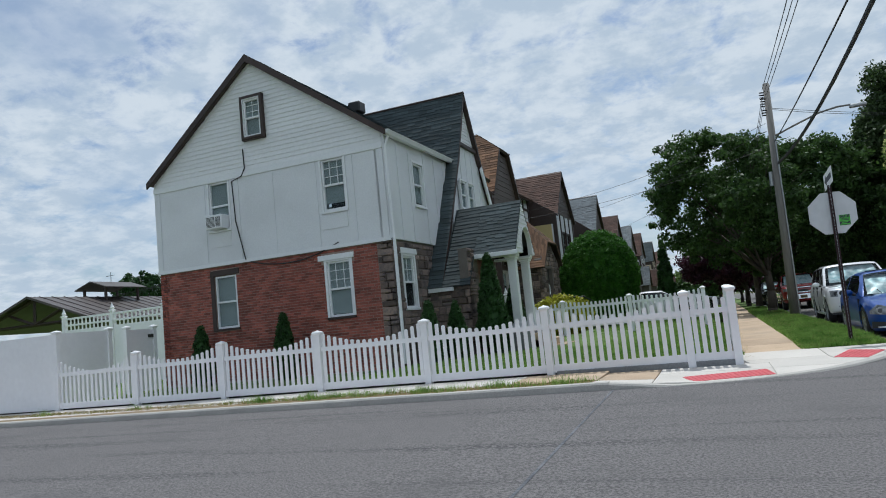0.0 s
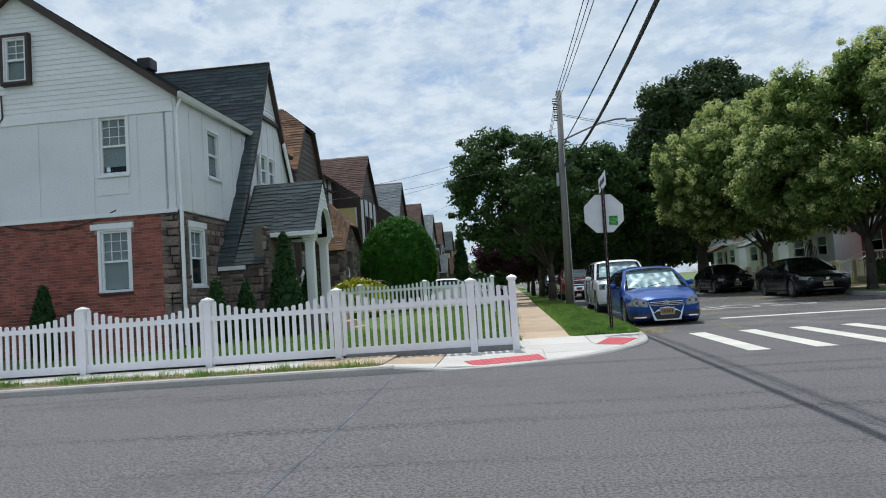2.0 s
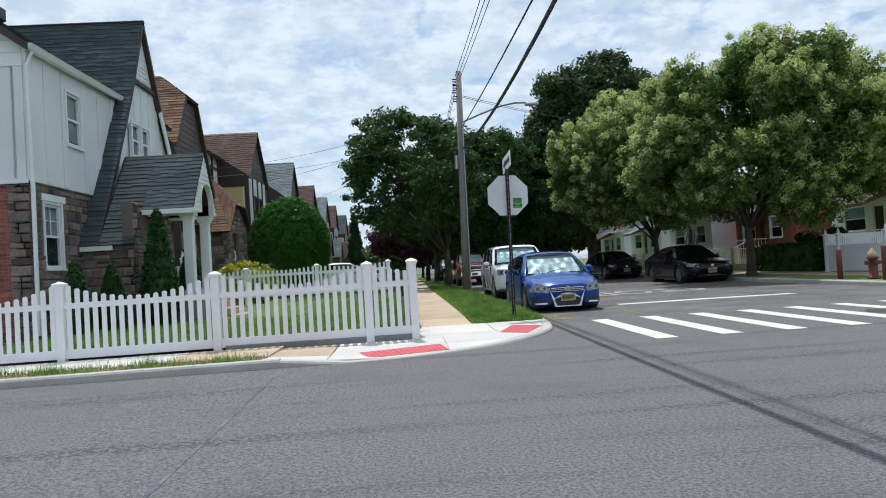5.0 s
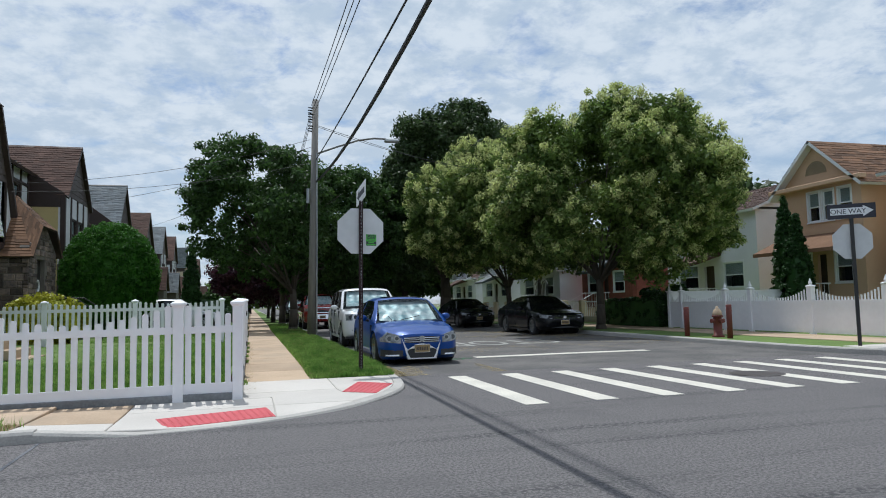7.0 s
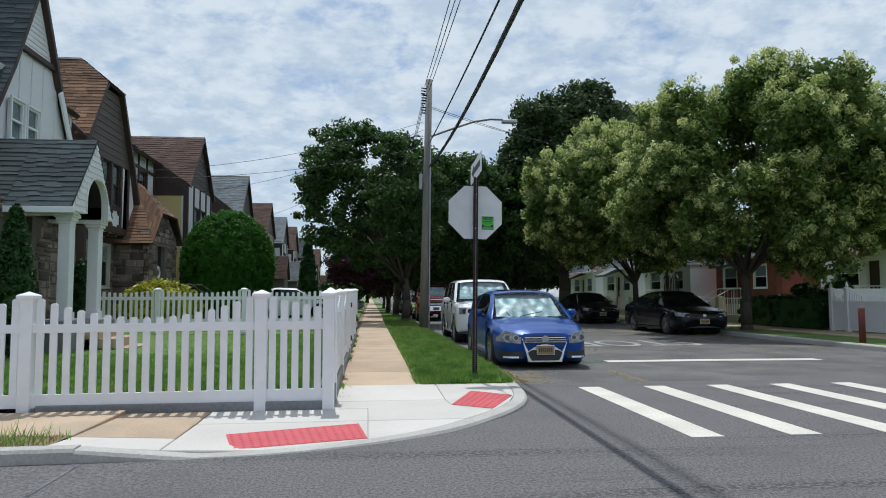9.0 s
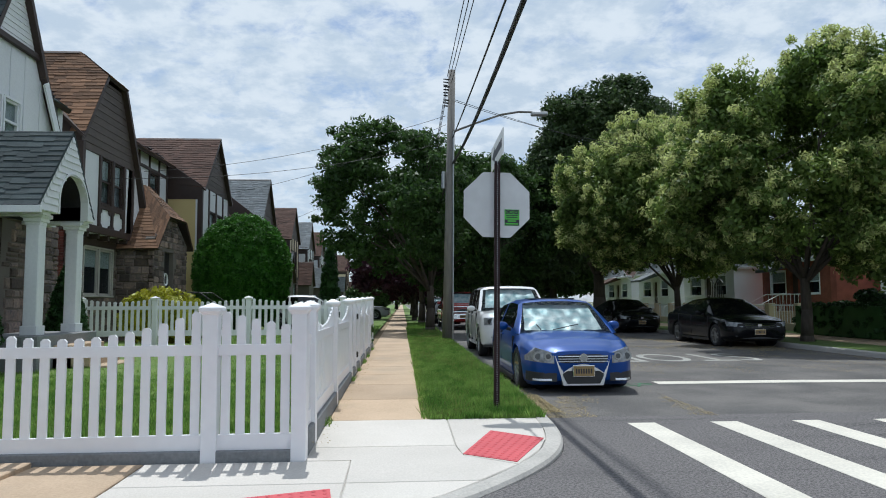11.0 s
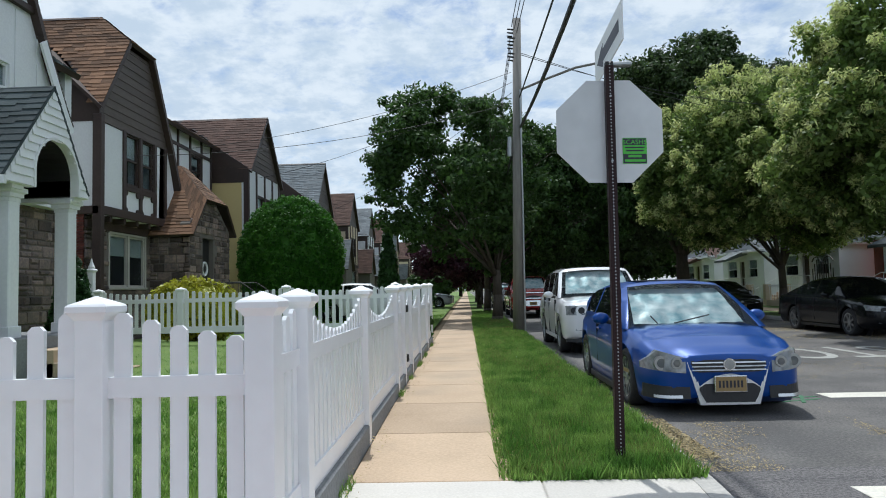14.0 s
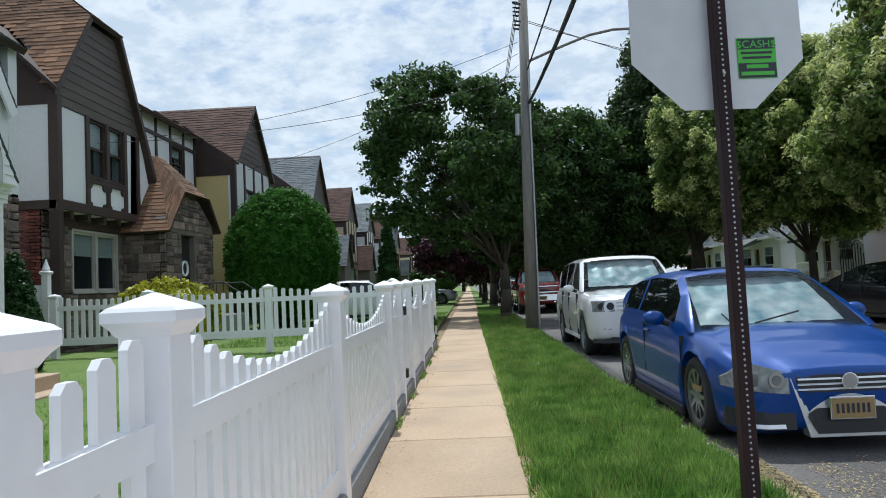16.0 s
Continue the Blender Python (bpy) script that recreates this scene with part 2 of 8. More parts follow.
M_RIM = mat("alloy", (0.42, 0.43, 0.44), (0.34, 0.35, 0.36), 0.3, metal=0.9, fine=10, coarse=3, bump=0)
M_CHROME = mat("chrome", (0.72, 0.73, 0.75), (0.62, 0.63, 0.65), 0.15, metal=1.0, fine=10, coarse=3, bump=0)
M_PLASTIC = mat("black_plastic", (0.018, 0.018, 0.02), (0.028, 0.028, 0.03), 0.5, fine=30, coarse=3, bump=0.05)
M_CAR_BLUE = mat("blue_car_paint", (0.002, 0.055, 0.28), (0.002, 0.048, 0.25), 0.36, metal=0.15, fine=3, coarse=0.5, bump=0, coat=0.5, spec=0.25)
M_CAR_WHITE = mat("white_car_paint", (0.78, 0.78, 0.79), (0.74, 0.74, 0.75), 0.30, fine=3, coarse=0.5, bump=0, coat=1.0)
M_CAR_BLACK = mat("black_car_paint", (0.003, 0.0035, 0.005), (0.004, 0.005, 0.007), 0.22, fine=3, coarse=0.5, bump=0, coat=0.2, spec=0.25)
M_CAR_RED = mat("red_car_paint", (0.28, 0.018, 0.018), (0.25, 0.016, 0.016), 0.28, fine=3, coarse=0.5, bump=0, coat=1.0)
M_CAR_SILVER = mat("silver_car_paint", (0.62, 0.64, 0.66), (0.58, 0.60, 0.62), 0.28, metal=0.3, fine=3, coarse=0.5, bump=0, coat=1.0)
M_SHIELD = mat("brushed_aluminium", (0.78, 0.79, 0.80), (0.70, 0.71, 0.73), 0.30, metal=0.7, fine=10, coarse=3, bump=0)
M_LAMP = mat("headlamp_glass", (0.40, 0.42, 0.44), (0.10, 0.11, 0.12), 0.08, fine=14, coarse=4, bump=0.05, coat=1.0)
# silver foil: its sky reflections are painted as white and blue-grey patches
M_SUNSHADE = mat("foil_sunshade_glints", (0.97, 0.98, 0.98), (0.28, 0.48, 0.54), 0.4, metal=0.25, fine=7.0, coarse=4.0, bump=0.3)
M_PLATE = mat("number_plate", (0.34, 0.235, 0.10), (0.28, 0.19, 0.08), 0.45, fine=20, coarse=3, bump=0)
M_INK = mat("dark_ink", (0.02, 0.02, 0.035), (0.03, 0.03, 0.045), 0.5, fine=20, coarse=3, bump=0)
M_GREEN = mat("green_sticker", (0.10, 0.50, 0.05), (0.085, 0.44, 0.045), 0.5, fine=20, coarse=3, bump=0)
M_SPRAY = mat("faded_green_spray", (0.05, 0.20, 0.09), (0.07, 0.14, 0.085), 0.85, fine=25, coarse=4, bump=0.3)
M_CURTAIN = mat("pale_blind", (0.82, 0.83, 0.83), (0.72, 0.73, 0.74), 0.9, fine=12, coarse=2.0, bump=0.1, stretch=(1, 1, 4))
M_ROOM_SHADE = mat("room_shade_sheet", (0.05, 0.05, 0.055), (0.03, 0.03, 0.035), 0.9, fine=5, coarse=1, bump=0)
M_ROOFTIN = mat("brown_sheet_roof", (0.085, 0.068, 0.064), (0.062, 0.050, 0.047), 0.45, metal=0.2, fine=10, coarse=1, bump=0.05)
M_WIRE = mat("cable", (0.012, 0.012, 0.013), (0.02, 0.02, 0.02), 0.6, fine=30, coarse=2, bump=0)
M_LEAF_MAPLE = leaf_mat("maple_leaves", (0.034, 0.074, 0.018), (0.076, 0.140, 0.034), 0.4)
M_LEAF_DARK = leaf_mat("dark_leaves", (0.040, 0.072, 0.023), (0.074, 0.114, 0.038), 0.35)
M_LEAF_GOLD = leaf_mat("goldenrain_leaves", (0.095, 0.160, 0.036), (0.170, 0.240, 0.056), 0.45)
M_FLOWER = leaf_mat("yellow_flower_sprays", (0.60, 0.63, 0.27), (0.44, 0.50, 0.18), 0.5)
M_LEAF_PLUM = leaf_mat("plum_leaves", (0.045, 0.014, 0.028), (0.075, 0.024, 0.040), 0.25)
M_LEAF_YEW = leaf_mat("yew_leaves", (0.036, 0.125, 0.012), (0.075, 0.205, 0.022), 0.35)
M_LEAF_CYPRESS = leaf_mat("cypress_leaves", (0.020, 0.060, 0.014), (0.038, 0.092, 0.022), 0.2)
M_LEAF_YELLOW = leaf_mat("yellow_shrub", (0.42, 0.40, 0.03), (0.26, 0.30, 0.03), 0.3)


def glass_mat(name, tint, rough=0.03, alpha=0.75):
    """A pane: clear towards the viewer, with the sky mirrored in it."""
    m = bpy.data.materials.new(name)
    m.use_nodes = True
    n, l = m.node_tree.nodes, m.node_tree.links
    bsdf, out = n["Principled BSDF"], n["Material Output"]
    bsdf.inputs["Base Color"].default_value = (*tint, 1)
    bsdf.inputs["Roughness"].default_value = rough
    bsdf.inputs["Specular IOR Level"].default_value = 0.8
    tr = n.new("ShaderNodeBsdfTransparent")
    tr.inputs["Color"].default_value = (0.85, 0.9, 0.9, 1)
    ms = n.new("ShaderNodeMixShader")
    ms.inputs[0].default_value = alpha
    l.new(tr.outputs[0], ms.inputs[1])
    l.new(bsdf.outputs[0], ms.inputs[2])
    l.new(ms.outputs[0], out.inputs["Surface"])
    return m


M_PANE = glass_mat("window_pane", (0.02, 0.025, 0.03), 0.04, 0.22)
M_CARGLASS = glass_mat("car_glass", (0.02, 0.03, 0.034), 0.02, 0.30)
M_DARKGLASS = glass_mat("tinted_car_glass", (0.006, 0.007, 0.008), 0.02, 0.9)


# ---- building helpers ----
def thing(name, label, category, at=(0, 0, 0), group="", kind="", rz=0.0):
    ob = new(name)
    ob.matrix_basis = pose(*at, 0, 0, rz)
    return tagged(ob, label, category, group, kind)


def finish(name, bm, material, smooth=False):
    me = bpy.data.meshes.new(name)
    bmesh.ops.recalc_face_normals(bm, faces=bm.faces)
    bm.to_mesh(me)
    bm.free()
    me.materials.append(material)
    if smooth:
        for p in me.polygons:
            p.use_smooth = True
    return me


def part(name, bm, material, parent=None, label="", smooth=False, at=None):
    """Links a bmesh, or a mesh, as one object under a thing or a part."""
    me = bm if isinstance(bm, bpy.types.Mesh) else finish(name, bm, material, smooth)
    ob = new(name, me)
    if parent is not None:
        ob.parent = parent
    if at is not None:
        ob.matrix_basis = at if isinstance(at, Matrix) else Matrix.Translation(at)
    if label:
        ob["label"] = label
    return ob


def raw(name, verts, faces, material, parent=None, label="", smooth=False):
    me = bpy.data.meshes.new(name)
    me.from_pydata([tuple(map(float, v)) for v in verts], [], [tuple(map(int, f)) for f in faces])
    me.materials.append(material)
    if smooth:
        me.polygons.foreach_set("use_smooth", [True] * len(me.polygons))
    return part(name, me, material, parent, label)


def box(bm, x0, y0, z0, x1, y1, z1, bev=0.0):
    r = bmesh.ops.create_cube(bm, size=1.0)
    vs = r["verts"]
    for v in vs:
        v.co = Vector(((x0 + x1) / 2 + v.co.x * (x1 - x0), (y0 + y1) / 2 + v.co.y * (y1 - y0), (z0 + z1) / 2 + v.co.z * (z1 - z0)))
    if bev:
        es = list({e for v in vs for e in v.link_edges})
        bmesh.ops.bevel(bm, geom=es, offset=bev, segments=1, affect="EDGES")
    return bm


def nbox(x0, y0, z0, x1, y1, z1, bev=0.0):
    return box(bmesh.new(), x0, y0, z0, x1, y1, z1, bev)


def prism(bm, poly, d):
    """A solid from a flat outline, pushed by the vector d."""
    d = Vector(d)
    a = [bm.verts.new(Vector(p)) for p in poly]
    b = [bm.verts.new(Vector(p) + d) for p in poly]
    n = len(poly)
    bm.faces.new(a)
    bm.faces.new(b[::-1])
    for i in range(n):
        bm.faces.new((a[i], b[i], b[(i + 1) % n], a[(i + 1) % n]))
    return bm


def rod(bm, p0, p1, r0, r1=None, seg=10):
    p0, p1 = Vector(p0), Vector(p1)
    r1 = r0 if r1 is None else r1
    m = Matrix.Translation((p0 + p1) / 2) @ (p1 - p0).to_track_quat("Z", "Y").to_matrix().to_4x4()
    bmesh.ops.create_cone(bm, cap_ends=True, segments=seg, radius1=r0, radius2=r1, depth=(p1 - p0).length, matrix=m)
    return bm


def tube(bm, pts, r, seg=6):
    """One swept pipe through the points."""
    pts = [Vector(p) for p in pts]
    rings = []
    side = None
    for i, p in enumerate(pts):
        t = (pts[min(i + 1, len(pts) - 1)] - pts[max(i - 1, 0)]).normalized()
        if side is None:
            side = t.orthogonal().normalized()
        side = (side - t * side.dot(t)).normalized()
        up = t.cross(side)
        rings.append([bm.verts.new(p + (side * math.cos(2 * math.pi * k / seg) + up * math.sin(2 * math.pi * k / seg)) * r) for k in range(seg)])
    for a, b in zip(rings, rings[1:]):
        for k in range(seg):
            bm.faces.new((a[k], a[(k + 1) % seg], b[(k + 1) % seg], b[k]))
    bm.faces.new(rings[0][::-1])
    bm.faces.new(rings[-1])
    return bm


def sag(a, b, drop, n=14):
    a, b = Vector(a), Vector(b)
    return [a.lerp(b, i / n) - Vector((0, 0, 4 * drop * (i / n) * (1 - i / n))) for i in range(n + 1)]


def lathe(bm, profile, seg=16, at=(0, 0, 0)):
    rings = []
    for r, z in profile:
        rings.append([bm.verts.new((at[0] + r * math.cos(2 * math.pi * i / seg), at[1] + r * math.sin(2 * math.pi * i / seg), at[2] + z)) for i in range(seg)])
    for a, b in zip(rings, rings[1:]):
        for i in range(seg):
            bm.faces.new((a[i], a[(i + 1) % seg], b[(i + 1) % seg], b[i]))
    bm.faces.new(rings[0][::-1])
    bm.faces.new(rings[-1])
    return bm


def GZ(x):
    """The cross street falls gently towards the west."""
    return 0.006 * min(0.0, x)


# ---- ground, roads, pavements ----
KERB_Y, KERB_X, FAR_X = 10.72, 2.68, 12.2
LAWN_Z = 0.22


tagged(raw("ground", [(-2500, -2500, -0.32), (2500, -2500, -0.32), (2500, 2500, -0.32), (-2500, 2500, -0.32)], [(0, 1, 2, 3)], M_GROUND),
       "flat distant ground of dry grass and soil", "ground", "", "structure")
# the cross street: a sheet that falls a little to the west
tagged(raw("road", [(-120, -1.6, GZ(-120)), (0, -1.6, 0), (150, -1.6, 0), (150, 15.0, 0), (0, 15.0, 0), (-120, 15.0, GZ(-120))],
           [(0, 1, 4, 5), (1, 2, 3, 4)], M_ASPHALT), "grey asphalt cross street with worn patches", "road", "", "structure")
tagged(raw("road", [(1.0, 15.0, 0), (14, 15.0, 0), (14, 420, 0), (1.0, 420, 0)], [(0, 1, 2, 3)], M_ASPHALT_W),
       "older asphalt side street with dry leaf litter", "road", "", "structure")


# kerbs: real steps along the outer line of each pavement
ARC = [(-1.7, 10.72), (-0.9, 10.72), (-0.3, 10.76), (0.2, 10.88), (0.65, 11.07), (1.05, 11.3), (1.45, 11.6), (1.8, 11.98), (2.12, 12.4), (2.38, 12.85), (2.55, 13.35), (2.64, 13.95), (2.67, 14.7)]


def smooth_line(pts, k=5):
    """More points along a line, on a curve through the given ones."""
    out = []
    for i in range(len(pts) - 1):
        p = [Vector((*pts[min(max(j, 0), len(pts) - 1)], 0)) for j in (i - 1, i, i + 1, i + 2)]
        for s in range(k):
            u = s / k
            q = 0.5 * (2 * p[1] + (p[2] - p[0]) * u + (2 * p[0] - 5 * p[1] + 4 * p[2] - p[3]) * u * u + (3 * p[1] - p[0] - 3 * p[2] + p[3]) * u ** 3)
            out.append((q.x, q.y))
    return out + [pts[-1]]


ARC = smooth_line(ARC)


def kerb(path, width, z_top, label, inner=-1):
    """A kerb stone strip; path is its road-side foot, inner the side that the pavement lies on."""
    bm = bmesh.new()
    rings = []
    n = len(path)
    for i, (x, y) in enumerate(path):
        a, b = path[max(0, i - 1)], path[min(n - 1, i + 1)]
        t = Vector((b[0] - a[0], b[1] - a[1], 0)).normalized()
        s = Vector((-t.y, t.x, 0)) * (1 if inner > 0 else -1)
        p = Vector((x, y, GZ(x)))
        zt = z_top(x, y) if callable(z_top) else z_top
        rings.append([bm.verts.new(p + Vector((0, 0, -0.1))), bm.verts.new(p + Vector((0, 0, zt - 0.03))), bm.verts.new(p + s * 0.02 + Vector((0, 0, zt - 0.004))),
                      bm.verts.new(p + s * 0.045 + Vector((0, 0, zt))), bm.verts.new(p + s * width + Vector((0, 0, zt))), bm.verts.new(p + s * width + Vector((0, 0, -0.1)))])
    for a, b in zip(rings, rings[1:]):
        for k in range(5):
            bm.faces.new((a[k], b[k], b[k + 1], a[k + 1]))
    bm.faces.new(rings[0])
    bm.faces.new(rings[-1][::-1])
    ob = part("kerb", bm, M_KERB)
    return tagged(ob, label, "kerb", "", "structure")


def corner_z(x, y):
    """The corner pavement falls gently to the kerb, with a wing that rises to the west."""
    wing = min(1.0, max(0.0, (-0.76 - x) / 0.9)) * min(1.0, max(0.0, 1 - (y - 10.88) / 1.17))
    return 0.012 + 0.021 * (y - 10.95) + 0.09 * wing


def path_z(y):
    """The side street's pavement rises a little from the corner."""
    return 0.085 + min(0.045, max(0.0, 0.016 * (y - 14.46)))


def ramp_z(x, y):
    """The kerb runs level with the corner pavement."""
    return corner_z(x, y) + 0.005


kerb([(-60 + i * 2.43, KERB_Y) for i in range(24)] + [(-1.68, KERB_Y)], 0.15, 0.115, "weathered grey concrete kerb along the cross street", 1)
kerb(ARC, 0.16, ramp_z, "pale new concrete kerb round the corner, lowered at the ramps", 1)
kerb([(KERB_X, 14.7 + i * 1.5) for i in range(160)], 0.15, lambda x, y: path_z(y), "worn concrete kerb beside the grass verge", 1)
kerb([(FAR_X, 300 - i * 4.0) for i in range(70)] + [(FAR_X, 19.2), (FAR_X, 16.2), (12.35, 14.9), (12.8, 13.6), (13.7, 12.5), (15.0, 11.8), (17.0, 11.4), (60, 11.2)], 0.15, 0.13, "worn concrete kerb on the far side of the street", 1)

# lawns and the soil under verges
tagged(raw("lawn", [(-60, 12.9, LAWN_Z + GZ(-60)), (0.05, 12.9, LAWN_Z), (0.05, 26.0, LAWN_Z), (-7.6, 26.0, LAWN_Z + 0.1), (-60, 26.0, LAWN_Z + GZ(-60))],
           [(0, 1, 2, 3, 4)], M_LAWN), "mown green front lawn inside the picket fence", "lawn", "", "structure")
tagged(raw("lawn", [(-60, 26.0, 0.2), (0.05, 26.0, 0.2), (0.05, 420, 0.2), (-60, 420, 0.2)], [(0, 1, 2, 3)], M_LAWN), "front gardens along the row of houses", "lawn", "", "structure")
tagged(raw("verge", [(1.34, 14.44, 0.077), (2.6, 14.44, 0.077), (2.6, 17.3, 0.122), (1.34, 17.3, 0.122), (2.6, 420, 0.122), (1.34, 420, 0.122)], [(0, 1, 2, 3), (3, 2, 4, 5)], M_LAWN), "green grass verge between pavement and kerb", "verge", "", "structure")
tagged(raw("verge", [(-60, 10.80, 0.09 + GZ(-60)), (-1.95, 10.80, 0.09), (-1.95, 11.37, 0.09), (-60, 11.37, 0.09 + GZ(-60))], [(0, 1, 2, 3)], M_DIRT), "narrow strip of dry soil and weeds beside the kerb", "verge", "", "structure")
tagged(raw("verge", [(FAR_X + 0.15, 16.2, 0.13), (12.5, 14.9, 0.13), (12.95, 13.7, 0.13), (13.8, 12.65, 0.13), (15.05, 11.95, 0.13), (17, 11.55, 0.13), (60, 11.35, 0.13), (60, 420, 0.13), (FAR_X + 0.15, 420, 0.13)], [tuple(range(9))], M_LAWN), "shaded grass on the far side of the street", "verge", "", "structure")
tagged(raw("ground_cover", [(-120, -40, 0.1), (150, -40, 0.1), (150, -1.6, 0.1), (-120, -1.6, 0.1)], [(0, 1, 2, 3)], M_LAWN), "grass on the near side of the cross street", "lawn", "", "structure")

# pavement slabs
PAVE = thing("pavement", "concrete pavement slabs, pale new ones at the corner and tan old ones beyond", "pavement", kind="structure")


def slab(outline, z, material, name="slab"):
    bm = bmesh.new()
    prism(bm, [(x, y, z(x, y) if callable(z) else z + GZ(x)) for x, y in outline], (0, 0, -0.09))
    top = [e for e in bm.edges if all(abs(v.co.z - (z(v.co.x, v.co.y) if callable(z) else z + GZ(v.co.x))) < 1e-5 for v in e.verts)]
    bmesh.ops.bevel(bm, geom=top, offset=0.008, segments=1, affect="EDGES")
    return part(name, bm, material, PAVE)


def rect(x0, y0, x1, y1):
    return [(x0, y0), (x1, y0), (x1, y1), (x0, y1)]


g = 0.006
# sandy bed in the joints and beside the slabs
bed = [(-1.95, 10.84), (-0.3, 10.86), (0.65, 11.2), (1.4, 11.72), (2.05, 12.5), (2.45, 13.5), (2.55, 14.48), (0.05, 14.48), (0.05, 12.75), (-1.95, 12.75)]
raw("joint_bed", [(x, y, corner_z(x, y) - 0.014 - 0.05 * (x < -1.9)) for x, y in bed], [tuple(range(len(bed)))], M_KERB, PAVE)
raw("joint_bed", [(0.02, 14.44, 0.07), (1.36, 14.44, 0.07), (1.36, 17.3, 0.116), (0.02, 17.3, 0.116), (1.36, 420, 0.116), (0.02, 420, 0.116)], [(0, 1, 2, 3), (3, 2, 4, 5)], M_DIRT, PAVE)
for i in range(14):                                     # along the cross street
    x1 = -1.95 - i * 1.5
    slab(rect(x1 - 1.5 + g, 11.37, x1 - g, 12.70), 0.10, M_CONC_OLD if i < 1 else M_CONC)
for outline in ([(-1.95, 10.88), (-1.08, 10.88), (-1.08, 11.36), (-1.95, 11.36)],
                [(-1.07, 10.88), (-0.3, 10.91), (0.2, 11.03), (0.61, 11.22), (0.61, 12.05), (-1.07, 12.05)], [(-1.07, 12.06), (0.61, 12.06), (0.61, 12.72), (-1.07, 12.72)],
                [(0.62, 11.22), (0.95, 11.42), (1.33, 11.72), (1.62, 12.05), (0.62, 12.05)],
                [(0.62, 12.06), (1.62, 12.06), (1.98, 12.5), (1.55, 12.82), (1.52, 13.2), (0.22, 13.2), (0.22, 12.73), (0.62, 12.73)],
                [(1.53, 13.2), (1.56, 12.83), (1.99, 12.51), (2.24, 12.95), (2.39, 13.4), (2.48, 13.95), (2.52, 14.46), (1.53, 14.46)],
                [(0.22, 13.21), (1.52, 13.21), (1.52, 14.46), (0.22, 14.46)]):
    slab(outline, corner_z, M_CONC)
slab([(-1.95, 11.37), (-1.08, 11.37), (-1.08, 12.72), (-1.95, 12.72)], corner_z, M_CONC_OLD)
for i in range(26):                                     # along the side street
    y0 = 14.46 + i * 1.45
    slab(rect(0.24, y0 + g, 1.33, y0 + 1.45 - g), lambda x, y: path_z(y), M_CONC_OLD)
slab(rect(0.24, 14.46 + 26 * 1.45, 1.33, 420), 0.13, M_CONC_OLD)
for i in range(20):                                     # across the street
    slab(rect(13.95, 14.0 + i * 1.5 + g, 15.45, 15.5 + i * 1.5 - g), 0.15, M_CONC_OLD)
slab(rect(13.95, 44.0, 15.45, 420), 0.15, M_CONC_OLD)
slab([(12.6, 14.6), (12.98, 13.75), (13.85, 12.7), (15.1, 12.0), (16.4, 11.75), (16.4, 13.95), (13.9, 13.98), (13.9, 15.2), (12.6, 15.2)], 0.14, M_CONC)

# red tactile pads with rows of domes
def tactile(corners, z):
    t = thing("tactile_pad", "red ribbed warning pad set in the corner ramp", "warning pad", group="ramp pads")
    bm = bmesh.new()
    prism(bm, [(x, y, zz) for (x, y), zz in zip(corners, z)], (0, 0, -0.05))
    part("plate", bm, M_RED, t)
    vs, fs = [], []
    a, b, c, d = [Vector((*p, q)) for p, q in zip(corners, z)]
    nu, nv = max(4, int((b - a).length / 0.07)), max(4, int((d - a).length / 0.07))
    for i in range(nu):
        for j in range(nv):
            u, v = (i + 0.5) / nu, (j + 0.5) / nv
            p = a.lerp(b, u).lerp(d.lerp(c, u), v)
            k = len(vs)
            for r, h in ((0.018, 0.0005), (0.010, 0.006)):
                vs += [(p.x + r * math.cos(q * math.pi / 3), p.y + r * math.sin(q * math.pi / 3), p.z + h) for q in range(6)]
            fs += [(k + q, k + (q + 1) % 6, k + 6 + (q + 1) % 6, k + 6 + q) for q in range(6)] + [tuple(range(k + 6, k + 12))]
    tagged(raw("relief", vs, fs, M_RED, t), kind="stuff")


for quad in ([(-0.52, 10.95), (0.61, 11.26), (0.52, 11.90), (-0.68, 11.54)], [(1.56, 12.86), (1.98, 12.56), (2.38, 13.42), (1.92, 13.80)]):
    tactile(quad, [corner_z(x, y) + 0.006 for x, y in quad])

# road paint, tar seams and tyre tracks, laid 4 mm up
def decal(name, outline, material, label, category, z=0.004, group=""):
    bm = bmesh.new()
    prism(bm, [(x, y, z + GZ(x)) for x, y in outline], (0, 0, -0.003))
    return tagged(part(name, bm, material), label, category, group, "structure")


for i in range(9):
    x = 3.55 + i * 0.95
    decal("crosswalk_bar", [(x, 14.5), (x - 0.01, 11.03), (x + 0.30, 11.03), (x + 0.31, 14.5)], M_PAINT, "white painted crosswalk bar, worn at its edges", "crosswalk", group="crosswalk bars")
decal("stop_line", [(5.25, 18.0), (7.4, 17.98), (9.6, 17.86), (9.6, 18.2), (7.4, 18.34), (5.25, 18.35)], M_PAINT, "white painted stop line across the lane", "stop line")


def road_word(text, at, size, material, label):
    cu = bpy.data.curves.new("word", "FONT")
    cu.body, cu.size, cu.align_x = text, size, "CENTER"
    tmp = new("word", cu)
    me = bpy.data.meshes.new_from_object(tmp.evaluated_get(bpy.context.evaluated_depsgraph_get()))
    bpy.data.objects.remove(tmp)
    me.materials.append(material)
    ob = new("road_marking", me)
    ob.matrix_basis = at
    return tagged(ob, label, "road marking", "", "structure")


